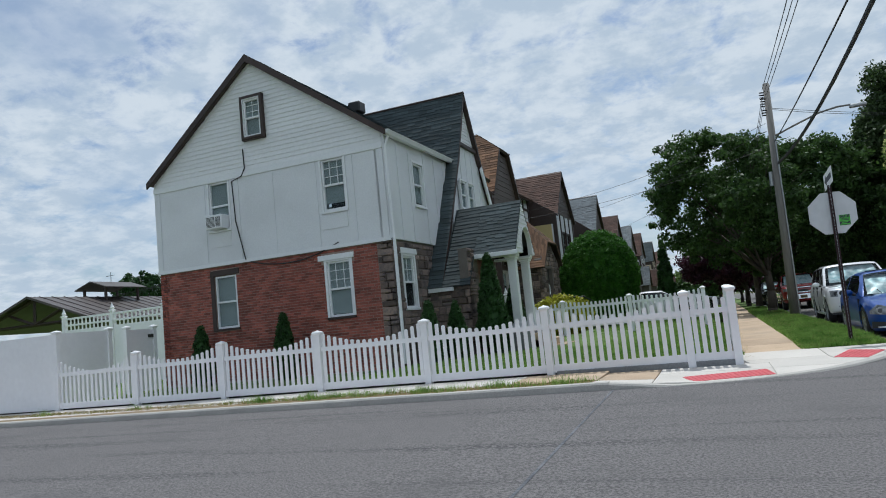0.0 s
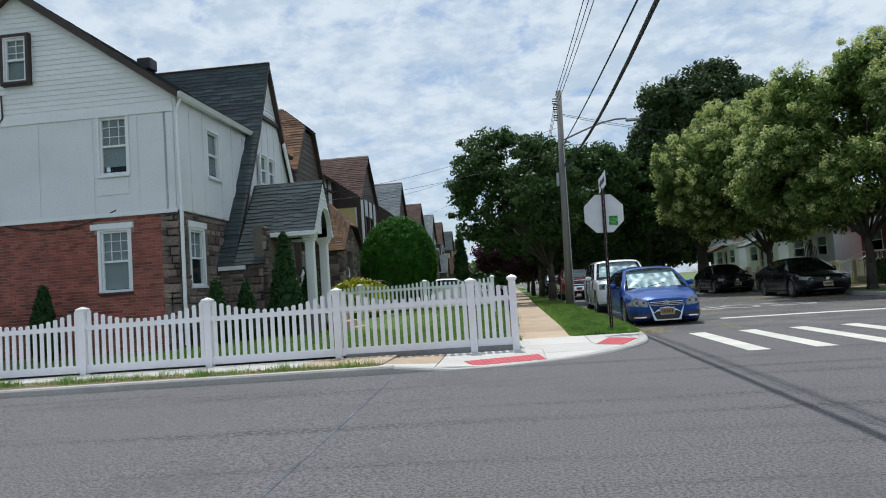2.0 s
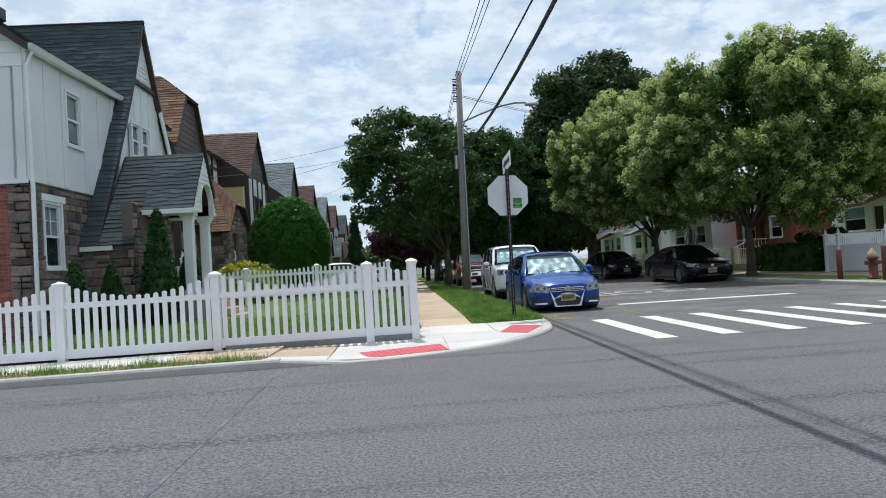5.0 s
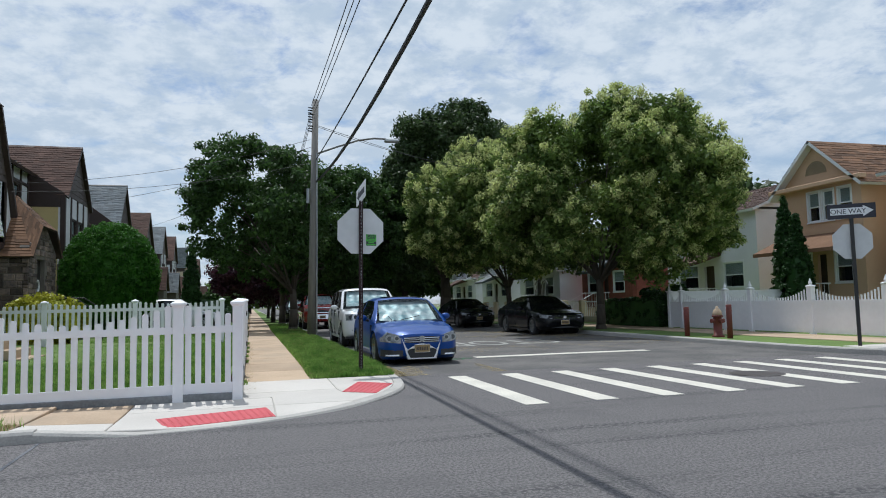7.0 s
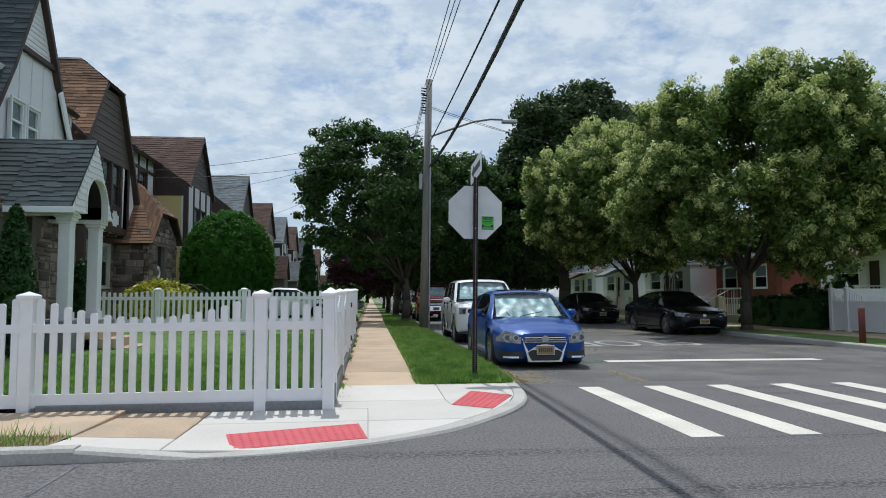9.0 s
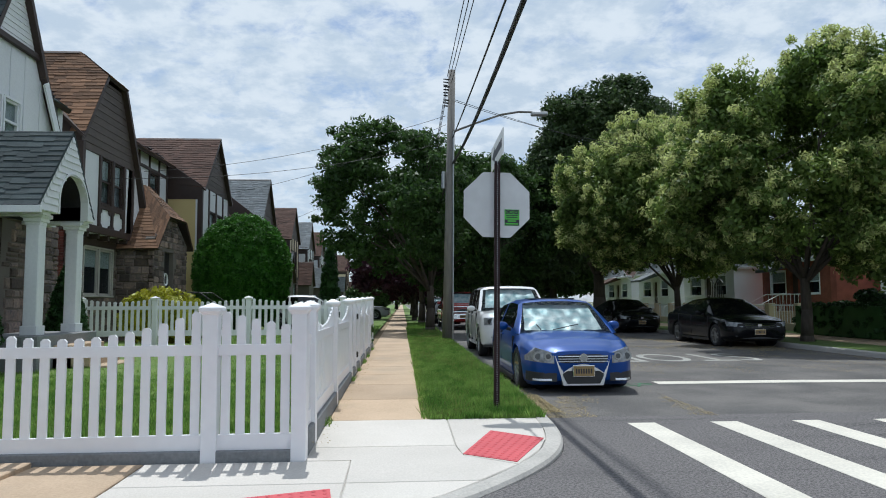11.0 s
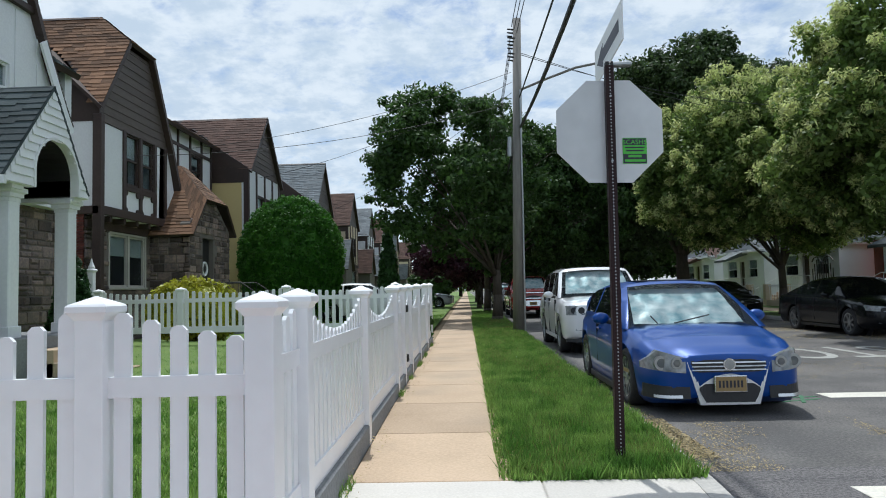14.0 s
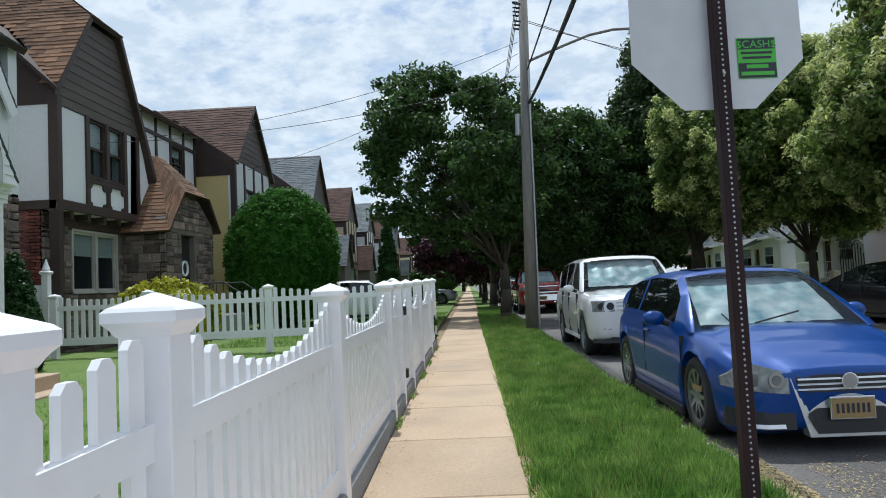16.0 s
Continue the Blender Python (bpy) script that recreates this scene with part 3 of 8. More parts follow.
road_word("STOP", Matrix.Translation((7.7, 24.2, 0.006)) @ Matrix.Rotation(math.pi, 4, "Z") @ Matrix.Diagonal((1.0, 2.1, 1, 1)), 1.45, M_PAINT_WORN, "worn white word STOP painted on the asphalt")
decal("tar_seam", [(-1.63, 10.7), (-1.60, 10.7), (-1.41, 2.0), (-1.36, -1.5), (-1.39, -1.5), (-1.44, 2.0)], M_SEAM, "pale grey worn seam across the asphalt", "road seam")
decal("manhole_cover", [(8.2 + 0.42 * math.cos(k * math.pi / 12), 12.6 + 0.42 * math.sin(k * math.pi / 12)) for k in range(24)], M_ROOFTIN, "round iron manhole cover in the street", "manhole", z=0.0065)
for k, (xa, ya, xb, yb) in enumerate(((4.45, 17.75, 5.1, 17.95), (4.5, 18.0, 5.15, 18.12), (4.8, 17.7, 5.0, 18.2))):
    d = Vector((xb - xa, yb - ya, 0)).normalized() * 0.022
    decal("survey_mark", [(xa - d.y, ya + d.x), (xb - d.y, yb + d.x), (xb + d.y, yb - d.x), (xa + d.y, ya - d.x)], M_SPRAY, "green sprayed survey mark beside the stop line", "road marking", z=0.0045 + 0.0005 * k)


# ---- white picket fences ----
def cap_post(parent, x, y, z0, z1, w=0.127, name="post"):
    """A square hollow post with a stepped pyramid cap."""
    p = part(name, nbox(x - w / 2, y - w / 2, z0, x + w / 2, y + w / 2, z1 - 0.075, 0.004), M_VINYL, parent)
    bm = bmesh.new()
    h = w / 2
    rings = []
    for e, z in ((0.002, z1 - 0.105), (0.014, z1 - 0.085), (0.028, z1 - 0.07), (0.028, z1 - 0.045), (0.018, z1 - 0.035), (-h + 0.004, z1)):
        rings.append([bm.verts.new((x + sx * (h + e), y + sy * (h + e), z)) for sx, sy in ((-1, -1), (1, -1), (1, 1), (-1, 1))])
    for a, b in zip(rings, rings[1:]):
        for i in range(4):
            bm.faces.new((a[i], a[(i + 1) % 4], b[(i + 1) % 4], b[i]))
    bm.faces.new(rings[0][::-1])
    bm.faces.new(rings[-1])
    part("post_cap", bm, M_VINYL, p)
    return p


def picket_mesh(w, d, h):
    """A picket with a clipped dog-ear top, foot at the origin."""
    bm = bmesh.new()
    c = w * 0.27
    prism(bm, [(-w / 2, -d / 2, 0), (w / 2, -d / 2, 0), (w / 2, -d / 2, h - c), (w / 2 - c, -d / 2, h), (-w / 2 + c, -d / 2, h), (-w / 2, -d / 2, h - c)], (0, d, 0))
    return finish("picket", bm, M_VINYL)


PICKETS = {}


def panel(parent, a, b, z_low, z_rail, z_end, z_mid, count, w=0.074, d=0.022, rail_h=0.09, axis="x", slope=lambda s: 0.0, low_h=0.14, ramp=False):
    """One bay: two rails and a scalloped row of pickets between the points a and b."""
    a, b = Vector((*a, 0)), Vector((*b, 0))
    along = (b - a).normalized()
    side = Vector((-along.y, along.x, 0))
    for z, h in ((z_low, low_h), (z_rail, rail_h)):
        bm = bmesh.new()
        za, zb = z + slope(0), z + slope(1)
        q = [a + side * 0.022, b + side * 0.022, b - side * 0.022, a - side * 0.022]
        zz = [za, zb, zb, za]
        lo = [bm.verts.new((p.x, p.y, k)) for p, k in zip(q, zz)]
        hi = [bm.verts.new((p.x, p.y, k + h)) for p, k in zip(q, zz)]
        bm.faces.new(lo[::-1])
        bm.faces.new(hi)
        for i in range(4):
            bm.faces.new((lo[i], lo[(i + 1) % 4], hi[(i + 1) % 4], hi[i]))
        part("rail", bm, M_VINYL, parent)
    for i in range(count):
        s = (i + 0.5) / count if count > 1 else 0.5
        top = z_end + (z_mid - z_end) * s ** 0.75 if ramp else z_mid + (z_end - z_mid) * (2 * s - 1) ** 2
        foot = z_low + low_h - 0.03
        h = round(top - foot, 3)
        key = (w, d, h)
        if key not in PICKETS:
            PICKETS[key] = picket_mesh(w, d, h)
        p = a.lerp(b, s)
        rot = Matrix.Rotation(math.atan2(along.y, along.x), 4, "Z")
        part("picket", PICKETS[key], M_VINYL, parent, at=Matrix.Translation((p.x, p.y, foot + slope(s))) @ rot)


FENCE_Y = 12.80
front = thing("picket_fence", "white vinyl picket fence with scalloped bays along the cross street", "fence")
POSTS = [0.17, -0.57, -3.02, -5.46, -7.92, -10.44, -12.98, -15.58]
for x in POSTS[:-1]:
    cap_post(front, x, FENCE_Y, 0.0 + GZ(x), 1.37 + GZ(x))
for i, (x1, x0) in enumerate(zip(POSTS, POSTS[1:])):
    g0, g1 = GZ(x0), GZ(x1)
    n = 5 if i == 0 else 17
    panel(front, (x0 + 0.06, FENCE_Y), (x1 - 0.06, FENCE_Y), 0.13, 0.925, 1.32, 1.17 if i == 0 else (1.02 if i > 5 else 1.08), n, ramp=(i == 0), slope=lambda s, g0=g0, g1=g1: g0 + (g1 - g0) * s)
tagged(part("footing", nbox(-2.9, 12.74, -0.05, 0.23, 12.86, 0.14, 0.01), M_FOOT), "grey concrete footing under the picket fence", "footing", "", "structure")

# the side fence that follows the pavement
FENCE_X = 0.17
sidef = thing("picket_fence", "white vinyl picket fence with deep scallops beside the pavement", "fence")
SIDE = [12.80, 13.43, 15.60, 18.10, 19.05, 20.25, 22.1, 24.4, 26.3]
for y in SIDE[1:]:
    cap_post(sidef, FENCE_X, y, 0.02, 1.38 + 0.012 * (y - 13))
for i, (y0, y1) in enumerate(zip(SIDE, SIDE[1:])):
    n = 4 if i == 0 else max(3, round((y1 - y0) / 0.125))
    ends = (1.15, 1.29) if i == 0 else (1.33, 1.12 if y1 - y0 > 1 else 1.18)
    panel(sidef, (FENCE_X, y0 + 0.06), (FENCE_X, y1 - 0.06), 0.25, 0.985, *ends, n, axis="y", ramp=(i == 0))
for z in (1.12, 0.45):
    part("latch", nbox(FENCE_X + 0.03, 19.13, z - 0.05, FENCE_X + 0.09, 19.22, z + 0.05, 0.01), M_BLACK, sidef, "black gate latch")
tagged(part("footing", nbox(0.11, 12.9, -0.02, 0.232, 26.3, 0.26, 0.012), M_FOOT), "grey concrete footing under the side fence", "footing", "", "structure")


# ---- walls, windows, shingles ----
class Frame:
    """A wall's own axes: along it, out of it, up."""

    def __init__(self, o, u, n):
        self.o, self.u, self.n = Vector(o), Vector(u), Vector(n)

    def p(self, a, b, c):
        return self.o + self.u * a + self.n * b + Vector((0, 0, c))

    def box(self, bm, a0, b0, c0, a1, b1, c1, bev=0.0):
        p, q = self.p(a0, b0, c0), self.p(a1, b1, c1)
        return box(bm, min(p.x, q.x), min(p.y, q.y), min(p.z, q.z), max(p.x, q.x), max(p.y, q.y), max(p.z, q.z), bev)

    def nbox(self, *k):
        return self.box(bmesh.new(), *k)


def holed(fr, a0, c0, a1, c1, holes, thick):
    """A wall in one piece, with openings right through it."""
    bm = bmesh.new()
    us = sorted({a0, a1, *[min(a1, max(a0, h[k])) for h in holes for k in (0, 2)]})
    zs = sorted({c0, c1, *[min(c1, max(c0, h[k])) for h in holes for k in (1, 3)]})
    vert = {}

    def at(i, j, k):
        if (i, j, k) not in vert:
            vert[i, j, k] = bm.verts.new(fr.p(us[i], -thick * k, zs[j]))
        return vert[i, j, k]

    def solid(i, j):
        if not (0 <= i < len(us) - 1 and 0 <= j < len(zs) - 1):
            return False
        u, z = (us[i] + us[i + 1]) / 2, (zs[j] + zs[j + 1]) / 2
        return not any(h[0] < u < h[2] and h[1] < z < h[3] for h in holes)

    for i in range(len(us) - 1):
        for j in range(len(zs) - 1):
            if not solid(i, j):
                continue
            bm.faces.new((at(i, j, 0), at(i + 1, j, 0), at(i + 1, j + 1, 0), at(i, j + 1, 0)))
            bm.faces.new((at(i, j, 1), at(i, j + 1, 1), at(i + 1, j + 1, 1), at(i + 1, j, 1)))
            for di, dj, p, q in ((-1, 0, (i, j), (i, j + 1)), (1, 0, (i + 1, j), (i + 1, j + 1)), (0, -1, (i, j), (i + 1, j)), (0, 1, (i, j + 1), (i + 1, j + 1))):
                if not solid(i + di, j + dj):
                    bm.faces.new((at(*p, 0), at(*q, 0), at(*q, 1), at(*p, 1)))
    return bm


def window(parent, fr, a0, c0, a1, c1, frame_mat, sill_mat=None, sash=True, grid=(0, 0), blind=0.55, trim=0.07, depth=0.07, label="", casing=True, ac=False):
    """A sash window in an opening: casing, two sashes, glazing bars, panes, blind and a dark sheet for the unlit room.
    """
    w = part("window", fr.nbox(a0, -depth - 0.02, c0, a0 + 0.05, -depth + 0.05, c1), frame_mat, parent, label)
    bm = bmesh.new()
    fr.box(bm, a1 - 0.05, -depth - 0.02, c0, a1, -depth + 0.05, c1)
    fr.box(bm, a0 + 0.05, -depth - 0.02, c1 - 0.05, a1 - 0.05, -depth + 0.05, c1)
    fr.box(bm, a0 + 0.05, -depth - 0.02, c0, a1 - 0.05, -depth + 0.05, c0 + 0.06)
    if sash:
        m = c0 + (c1 - c0) * 0.5
        fr.box(bm, a0 + 0.05, -depth - 0.01, m - 0.025, a1 - 0.05, -depth + 0.055, m + 0.025)
    part("frame", bm, frame_mat, w)
    if casing:
        bm = bmesh.new()
        fr.box(bm, a0 - trim, -0.02, c0, a0, 0.025, c1 + trim, 0.004)
        fr.box(bm, a1, -0.02, c0, a1 + trim, 0.025, c1 + trim, 0.004)
        fr.box(bm, a0, -0.02, c1, a1, 0.027, c1 + trim, 0.004)
        part("casing", bm, frame_mat, w)
    part("sill", fr.nbox(a0 - trim, -depth, c0 - 0.06, a1 + trim, 0.06, c0, 0.006), sill_mat or frame_mat, w)
    nx, nz = grid
    if nx:
        bm = bmesh.new()
        m = c0 + (c1 - c0) * 0.5 if sash else c0
        for i in range(1, nx):
            a = a0 + (a1 - a0) * i / nx
            fr.box(bm, a - 0.008, -depth, m, a + 0.008, -depth + 0.02, c1)
        for j in range(1, nz):
            c = m + (c1 - m) * j / nz
            fr.box(bm, a0 + 0.04, -depth, c - 0.008, a1 - 0.04, -depth + 0.021, c + 0.008)
        part("glazing_bars", bm, frame_mat, w)
    g = part("pane", fr.nbox(a0 + 0.03, -depth - 0.008, c0 + 0.03, a1 - 0.03, -depth - 0.002, c1 - 0.03), M_PANE, w)
    g.visible_shadow = False
    if blind > 0:
        part("blind", fr.nbox(a0 + 0.02, -depth - 0.028, c1 - (c1 - c0) * blind, a1 - 0.02, -depth - 0.018, c1 - 0.01), M_CURTAIN, w)
    # flat sheet behind the glass; its dark colour stands for an unlit interior
    part("room", fr.nbox(a0 - 0.03, -depth - 0.42, c0 - 0.03, a1 + 0.03, -depth - 0.40, c1 + 0.03), M_ROOM_SHADE, w)
    if ac:
        u = part("air_conditioner", fr.nbox(a0 + 0.06, -0.1, c0 + 0.01, a1 - 0.06, 0.30, c0 + 0.40, 0.015), M_WHITE, w, "white window air conditioner")
        bm = bmesh.new()
        for k in range(9):
            fr.box(bm, a0 + 0.10, 0.30, c0 + 0.06 + k * 0.033, a1 - 0.30, 0.306, c0 + 0.075 + k * 0.033)
        for k in range(6):
            fr.box(bm, a1 - 0.26 + k * 0.028, 0.30, c0 + 0.06, a1 - 0.248 + k * 0.028, 0.306, c0 + 0.34)
        part("grille", bm, M_PLASTIC, u)
    return w


def courses(name, parent, corners, material, exposure=0.145, piece=0.30, keep=None, lift=0.012, singles=0, seed=1):
    """Rows of overlapping shingles on a roof plane. corners: eave left, eave right, ridge right, ridge left."""
    el, er, rr, rl = [Vector(c) for c in corners]
    rnd = random.Random(seed)
    nrm = (er - el).cross(rl - el).normalized()
    if nrm.z < 0:
        nrm = -nrm
    rows = max(1, int(((rl - el).length + (rr - er).length) / 2 / exposure))
    vs, fs, count = [], [], 0
    for j in range(rows):
        s0, s1 = j / rows, min(1.0, (j + 1.08) / rows)
        a0, b0 = el.lerp(rl, s0), er.lerp(rr, s0)
        a1, b1 = el.lerp(rl, s1), er.lerp(rr, s1)
        width = (b0 - a0).length
        if width < 0.05:
            continue
        n = max(1, int(width / piece))
        cuts = [0.0] + sorted(min(0.999, max(0.001, (i + (0.5 if j % 2 else 0.0) + rnd.uniform(-0.18, 0.18)) / n)) for i in range(1, n)) + [1.0]
        for c0, c1 in zip(cuts, cuts[1:]):
            if c1 - c0 < 0.003:
                continue
            e = 0.0015 / width * 2
            h = lift * rnd.uniform(0.7, 1.6)
            dip = (a1 - a0) * rnd.choice((0.0, 0.0, 0.12, 0.28)) if j else (a1 - a0) * 0
            q = [a0.lerp(b0, c0 + e) - dip, a0.lerp(b0, c1 - e) - dip, a1.lerp(b1, c1 - e), a1.lerp(b1, c0 + e)]
            if keep and not keep((q[0] + q[2]) / 2):
                continue
            k = len(vs)
            vs += [q[0] + nrm * 0.002, q[1] + nrm * 0.002, q[0] + nrm * (h + 0.004), q[1] + nrm * (h + 0.004), q[2] + nrm * 0.003, q[3] + nrm * 0.003]
            fs += [(k, k + 1, k + 3, k + 2), (k + 2, k + 3, k + 4, k + 5)]
            count += 1
    ob = raw(name, vs, fs, material, parent)
    ob["kind"] = "stuff"
    return ob


def roof_slab(parent, corners, material, thick=0.12, name="roof"):
    bm = bmesh.new()
    c = [Vector(p) for p in corners]
    n = (c[1] - c[0]).cross(c[-1] - c[0]).normalized()
    if n.z < 0:
        n = -n
    prism(bm, c, -n * thick)
    return part(name, bm, material, parent)


def brick_wall(parent, fr, a0, c0, a1, c1, holes, singles=None, seed=3):
    """Running bond, each brick proud of the joint. Those in the stretch `singles` are pieces of their own."""
    bl, bh, j = 0.205, 0.062, 0.011
    rnd = random.Random(seed)
    vs, fs = [], []
    rows = int((c1 - c0) / (bh + j))
    mesh = {}
    made = 0
    for r in range(rows):
        z = c0 + r * (bh + j)
        a = a0 - (0.108 if r % 2 else 0.0)
        while a < a1:
            b0, b1 = max(a, a0), min(a + bl, a1)
            a += bl + j
            if b1 - b0 < 0.03:
                continue
            if any(b1 > h[0] and b0 < h[2] and z + bh > h[1] and z < h[3] for h in holes):
                clipped = False
                for h in holes:
                    if b1 > h[0] and b0 < h[2] and z + bh > h[1] and z < h[3]:
                        if b0 < h[0] - 0.03:
                            b1 = h[0]
                        elif b1 > h[2] + 0.03:
                            b0 = h[2]
                        else:
                            clipped = True
                if clipped:
                    continue
            out = 0.010 + rnd.uniform(-0.003, 0.003)
            if singles and singles[0] <= b0 and b1 <= singles[2] and singles[1] <= z <= singles[3] and abs(b1 - b0 - bl) < 1e-4 and made < 300:
                if "b" not in mesh:
                    bm = Frame((0, 0, 0), fr.u, fr.n).nbox(0, 0, 0, bl, 0.010, bh)
                    mesh["b"] = finish("brick", bm, M_BRICK)
                p = fr.p(b0, out - 0.010, z)
                part("brick", mesh["b"], M_BRICK, parent, at=p)
                made += 1
                continue
            k = len(vs)
            vs += [fr.p(b0, 0, z), fr.p(b1, 0, z), fr.p(b1, 0, z + bh), fr.p(b0, 0, z + bh),
                   fr.p(b0 + .003, out, z + .003), fr.p(b1 - .003, out, z + .003), fr.p(b1 - .003, out, z + bh - .003), fr.p(b0 + .003, out, z + bh - .003)]
            fs += [(k + 4, k + 5, k + 6, k + 7), (k, k + 1, k + 5, k + 4), (k + 1, k + 2, k + 6, k + 5), (k + 2, k + 3, k + 7, k + 6), (k + 3, k, k + 4, k + 7)]
    ob = raw("bricks", vs, fs, M_BRICK, parent)
    ob["kind"] = "stuff"


def stone_wall(parent, fr, a0, c0, a1, c1, holes=(), seed=5, material=None, top=None, single=False):
    """Coursed rubble: stones of uneven size with sunk joints."""
    rnd = random.Random(seed)
    vs, fs = [], []
    z = c0
    while z < c1 - 0.05:
        h = min(rnd.uniform(0.10, 0.26), c1 - z)
        a = a0
        while a < a1 - 0.02:
            w = min(rnd.uniform(0.13, 0.46), a1 - a)
            if a1 - a - w < 0.08:
                w = a1 - a
            split = rnd.random() < 0.3 and h > 0.18
            for s0, s1 in (((0, 0.5), (0.5, 1)) if split else ((0, 1),)):
                b0, b1, d0, d1 = a + 0.009, a + w - 0.009, z + h * s0 + 0.009, z + h * s1 - 0.009
                if any(b1 > q[0] and b0 < q[2] and d1 > q[1] and d0 < q[3] for q in holes):
                    continue
                if top and (d0 + d1) / 2 > top((b0 + b1) / 2):
                    continue
                o = rnd.uniform(0.012, 0.045)
                k = len(vs)
                i = 0.022
                jit = lambda: rnd.uniform(-0.008, 0.008)
                vs += [fr.p(b0, 0, d0), fr.p(b1, 0, d0), fr.p(b1, 0, d1), fr.p(b0, 0, d1)]
                vs += [fr.p(b0 + i + jit(), o, d0 + i + jit()), fr.p(b1 - i + jit(), o, d0 + i + jit()), fr.p(b1 - i + jit(), o, d1 - i + jit()), fr.p(b0 + i + jit(), o, d1 - i + jit())]
                fs += [(k + 4, k + 5, k + 6, k + 7), (k, k + 1, k + 5, k + 4), (k + 1, k + 2, k + 6, k + 5), (k + 2, k + 3, k + 7, k + 6), (k + 3, k, k + 4, k + 7)]
                if single:
                    raw("stone", vs, fs, material or M_STONE, parent)
                    vs, fs = [], []
            a += w
        z += h
    if vs:
        ob = raw("stonework", vs, fs, material or M_STONE, parent)
        ob["kind"] = "stuff"


def planks(parent, fr, outline, c0, c1, step, material, name="siding_board", hole=None):
    """Lapped boards over a wall; outline(c) gives the two ends at a height."""
    z = c0
    while z < c1 - 0.01:
        z1 = min(z + step, c1)
        l0, r0 = outline(z)
        l1, r1 = outline(z1)
        spans = [(l0, r0, l1, r1)]
        if hole and z1 > hole[1] and z < hole[3]:
            spans = [(l0, hole[0], l1, hole[0]), (hole[2], r0, hole[2], r1)]
        for p0, q0, p1, q1 in spans:
            if q0 - p0 < 0.02:
                continue
            bm = bmesh.new()
            if q1 - p1 < 0.02:
                q1 = p1 + 0.02
            f = [bm.verts.new(fr.p(*k)) for k in ((p0, 0.022, z), (q0, 0.022, z), (q1, 0.006, z1), (p1, 0.006, z1))]
            b = [bm.verts.new(fr.p(*k)) for k in ((p0, 0, z), (q0, 0, z), (q1, 0, z1), (p1, 0, z1))]
            bm.faces.new(f)
            bm.faces.new(b[::-1])
            for i in range(4):
                bm.faces.new((f[i], b[i], b[(i + 1) % 4], f[(i + 1) % 4]))
            part(name, bm, material, parent)
        z = z1


# ---- the corner house ----
X0, X1, HY0, HY1 = -15.12, -7.52, 15.94, 24.4
BASE, BAND, EAVE, RIDGE_X, RIDGE_Z = 0.0, 3.47, 6.28, -11.42, 9.22
h1 = thing("corner_house", "two-storey gabled house, red brick below and white stucco above", "house", (0, 0, 0))
S = Frame((X0, HY0, 0), (1, 0, 0), (0, -1, 0))          # the side that faces the cross street
L = X1 - X0
side_low = [(1.95, 1.64, 2.72, 3.16), (5.63, 1.62, 6.38, 3.12)]
side_up = [(1.97, 4.42, 2.70, 5.82), (5.73, 4.41, 6.46, 5.82)]
wall = part("wall", holed(S, 0, BASE, L, BAND, side_low, 0.3), M_MORTAR, h1, "red brick ground floor wall")
brick_wall(wall, S, 0.0, 0.2, L - 0.42, BAND - 0.03, side_low + [(1.83, 3.14, 2.84, 3.3), (5.5, 3.1, 6.5, 3.27)], singles=(4.3, 1.5, 6.9, 2.9))
stone_wall(h1, S, L - 0.42, 0.2, L + 0.02, BAND - 0.03, seed=11, single=True)
up = part("wall", holed(Frame((X0, HY0 - 0.05, 0), (1, 0, 0), (0, -1, 0)), -0.02, BAND, L + 0.02, EAVE - 0.30, side_up, 0.3), M_STUCCO, h1, "white stucco upper wall with flat battens")
SU = Frame((X0, HY0 - 0.05, 0), (1, 0, 0), (0, -1, 0))
for a in (0.1, 1.76, 2.95, 4.12, 5.5, 6.62, L - 0.08):
    part("batten", SU.nbox(a - 0.09, 0, BAND + 0.02, a + 0.09, 0.022, EAVE - 0.46, 0.004), M_STUCCO, up)
for a0, c0, a1, c1 in ((5.55, 3.95, 6.55, 4.34), (1.85, 3.95, 2.8, 4.37)):
    part("apron", SU.nbox(a0 + 0.08, 0, c0, a1 - 0.1, 0.018, c1, 0.004), M_STUCCO, up)
part("band_board", SU.nbox(-0.02, 0, EAVE - 0.45, L + 0.02, 0.035, EAVE - 0.29, 0.005), M_WHITE, h1)
part("drip_board", SU.nbox(-0.03, 0, BAND - 0.05, L + 0.04, 0.03, BAND + 0.05, 0.005), M_WHITE, h1)
# gable with lapped siding
half = (L + 0.1) / 2


def gable_ends(c):
    s = max(0.0, (RIDGE_Z - 0.12 - c) / (RIDGE_Z - 0.12 - EAVE))
    mid = RIDGE_X - X0
    return mid - mid * min(1.0, s), mid + (L - mid) * min(1.0, s)


bm = bmesh.new()
prism(bm, [S.p(0, 0.05, EAVE - 0.30), S.p(L, 0.05, EAVE - 0.30), S.p(L, 0.05, EAVE), S.p(RIDGE_X - X0, 0.05, RIDGE_Z - 0.1), S.p(0, 0.05, EAVE)], (0, 0.3, 0))
gable = part("gable", bm, M_SIDING, h1, "white lapped siding in the gable")
planks(gable, SU, gable_ends, EAVE - 0.29, RIDGE_Z - 0.2, 0.125, M_SIDING, hole=(3.37, 6.80, 4.11, 8.04))
A = Frame((X0, HY0 - 0.16, 0), (1, 0, 0), (0, -1, 0))
window(gable, A, 3.47, 6.88, 4.01, 7.96, M_WHITE, M_BROWN, grid=(2, 3), blind=0.45, trim=0.03, label="small attic window in a dark brown surround")
bm = bmesh.new()
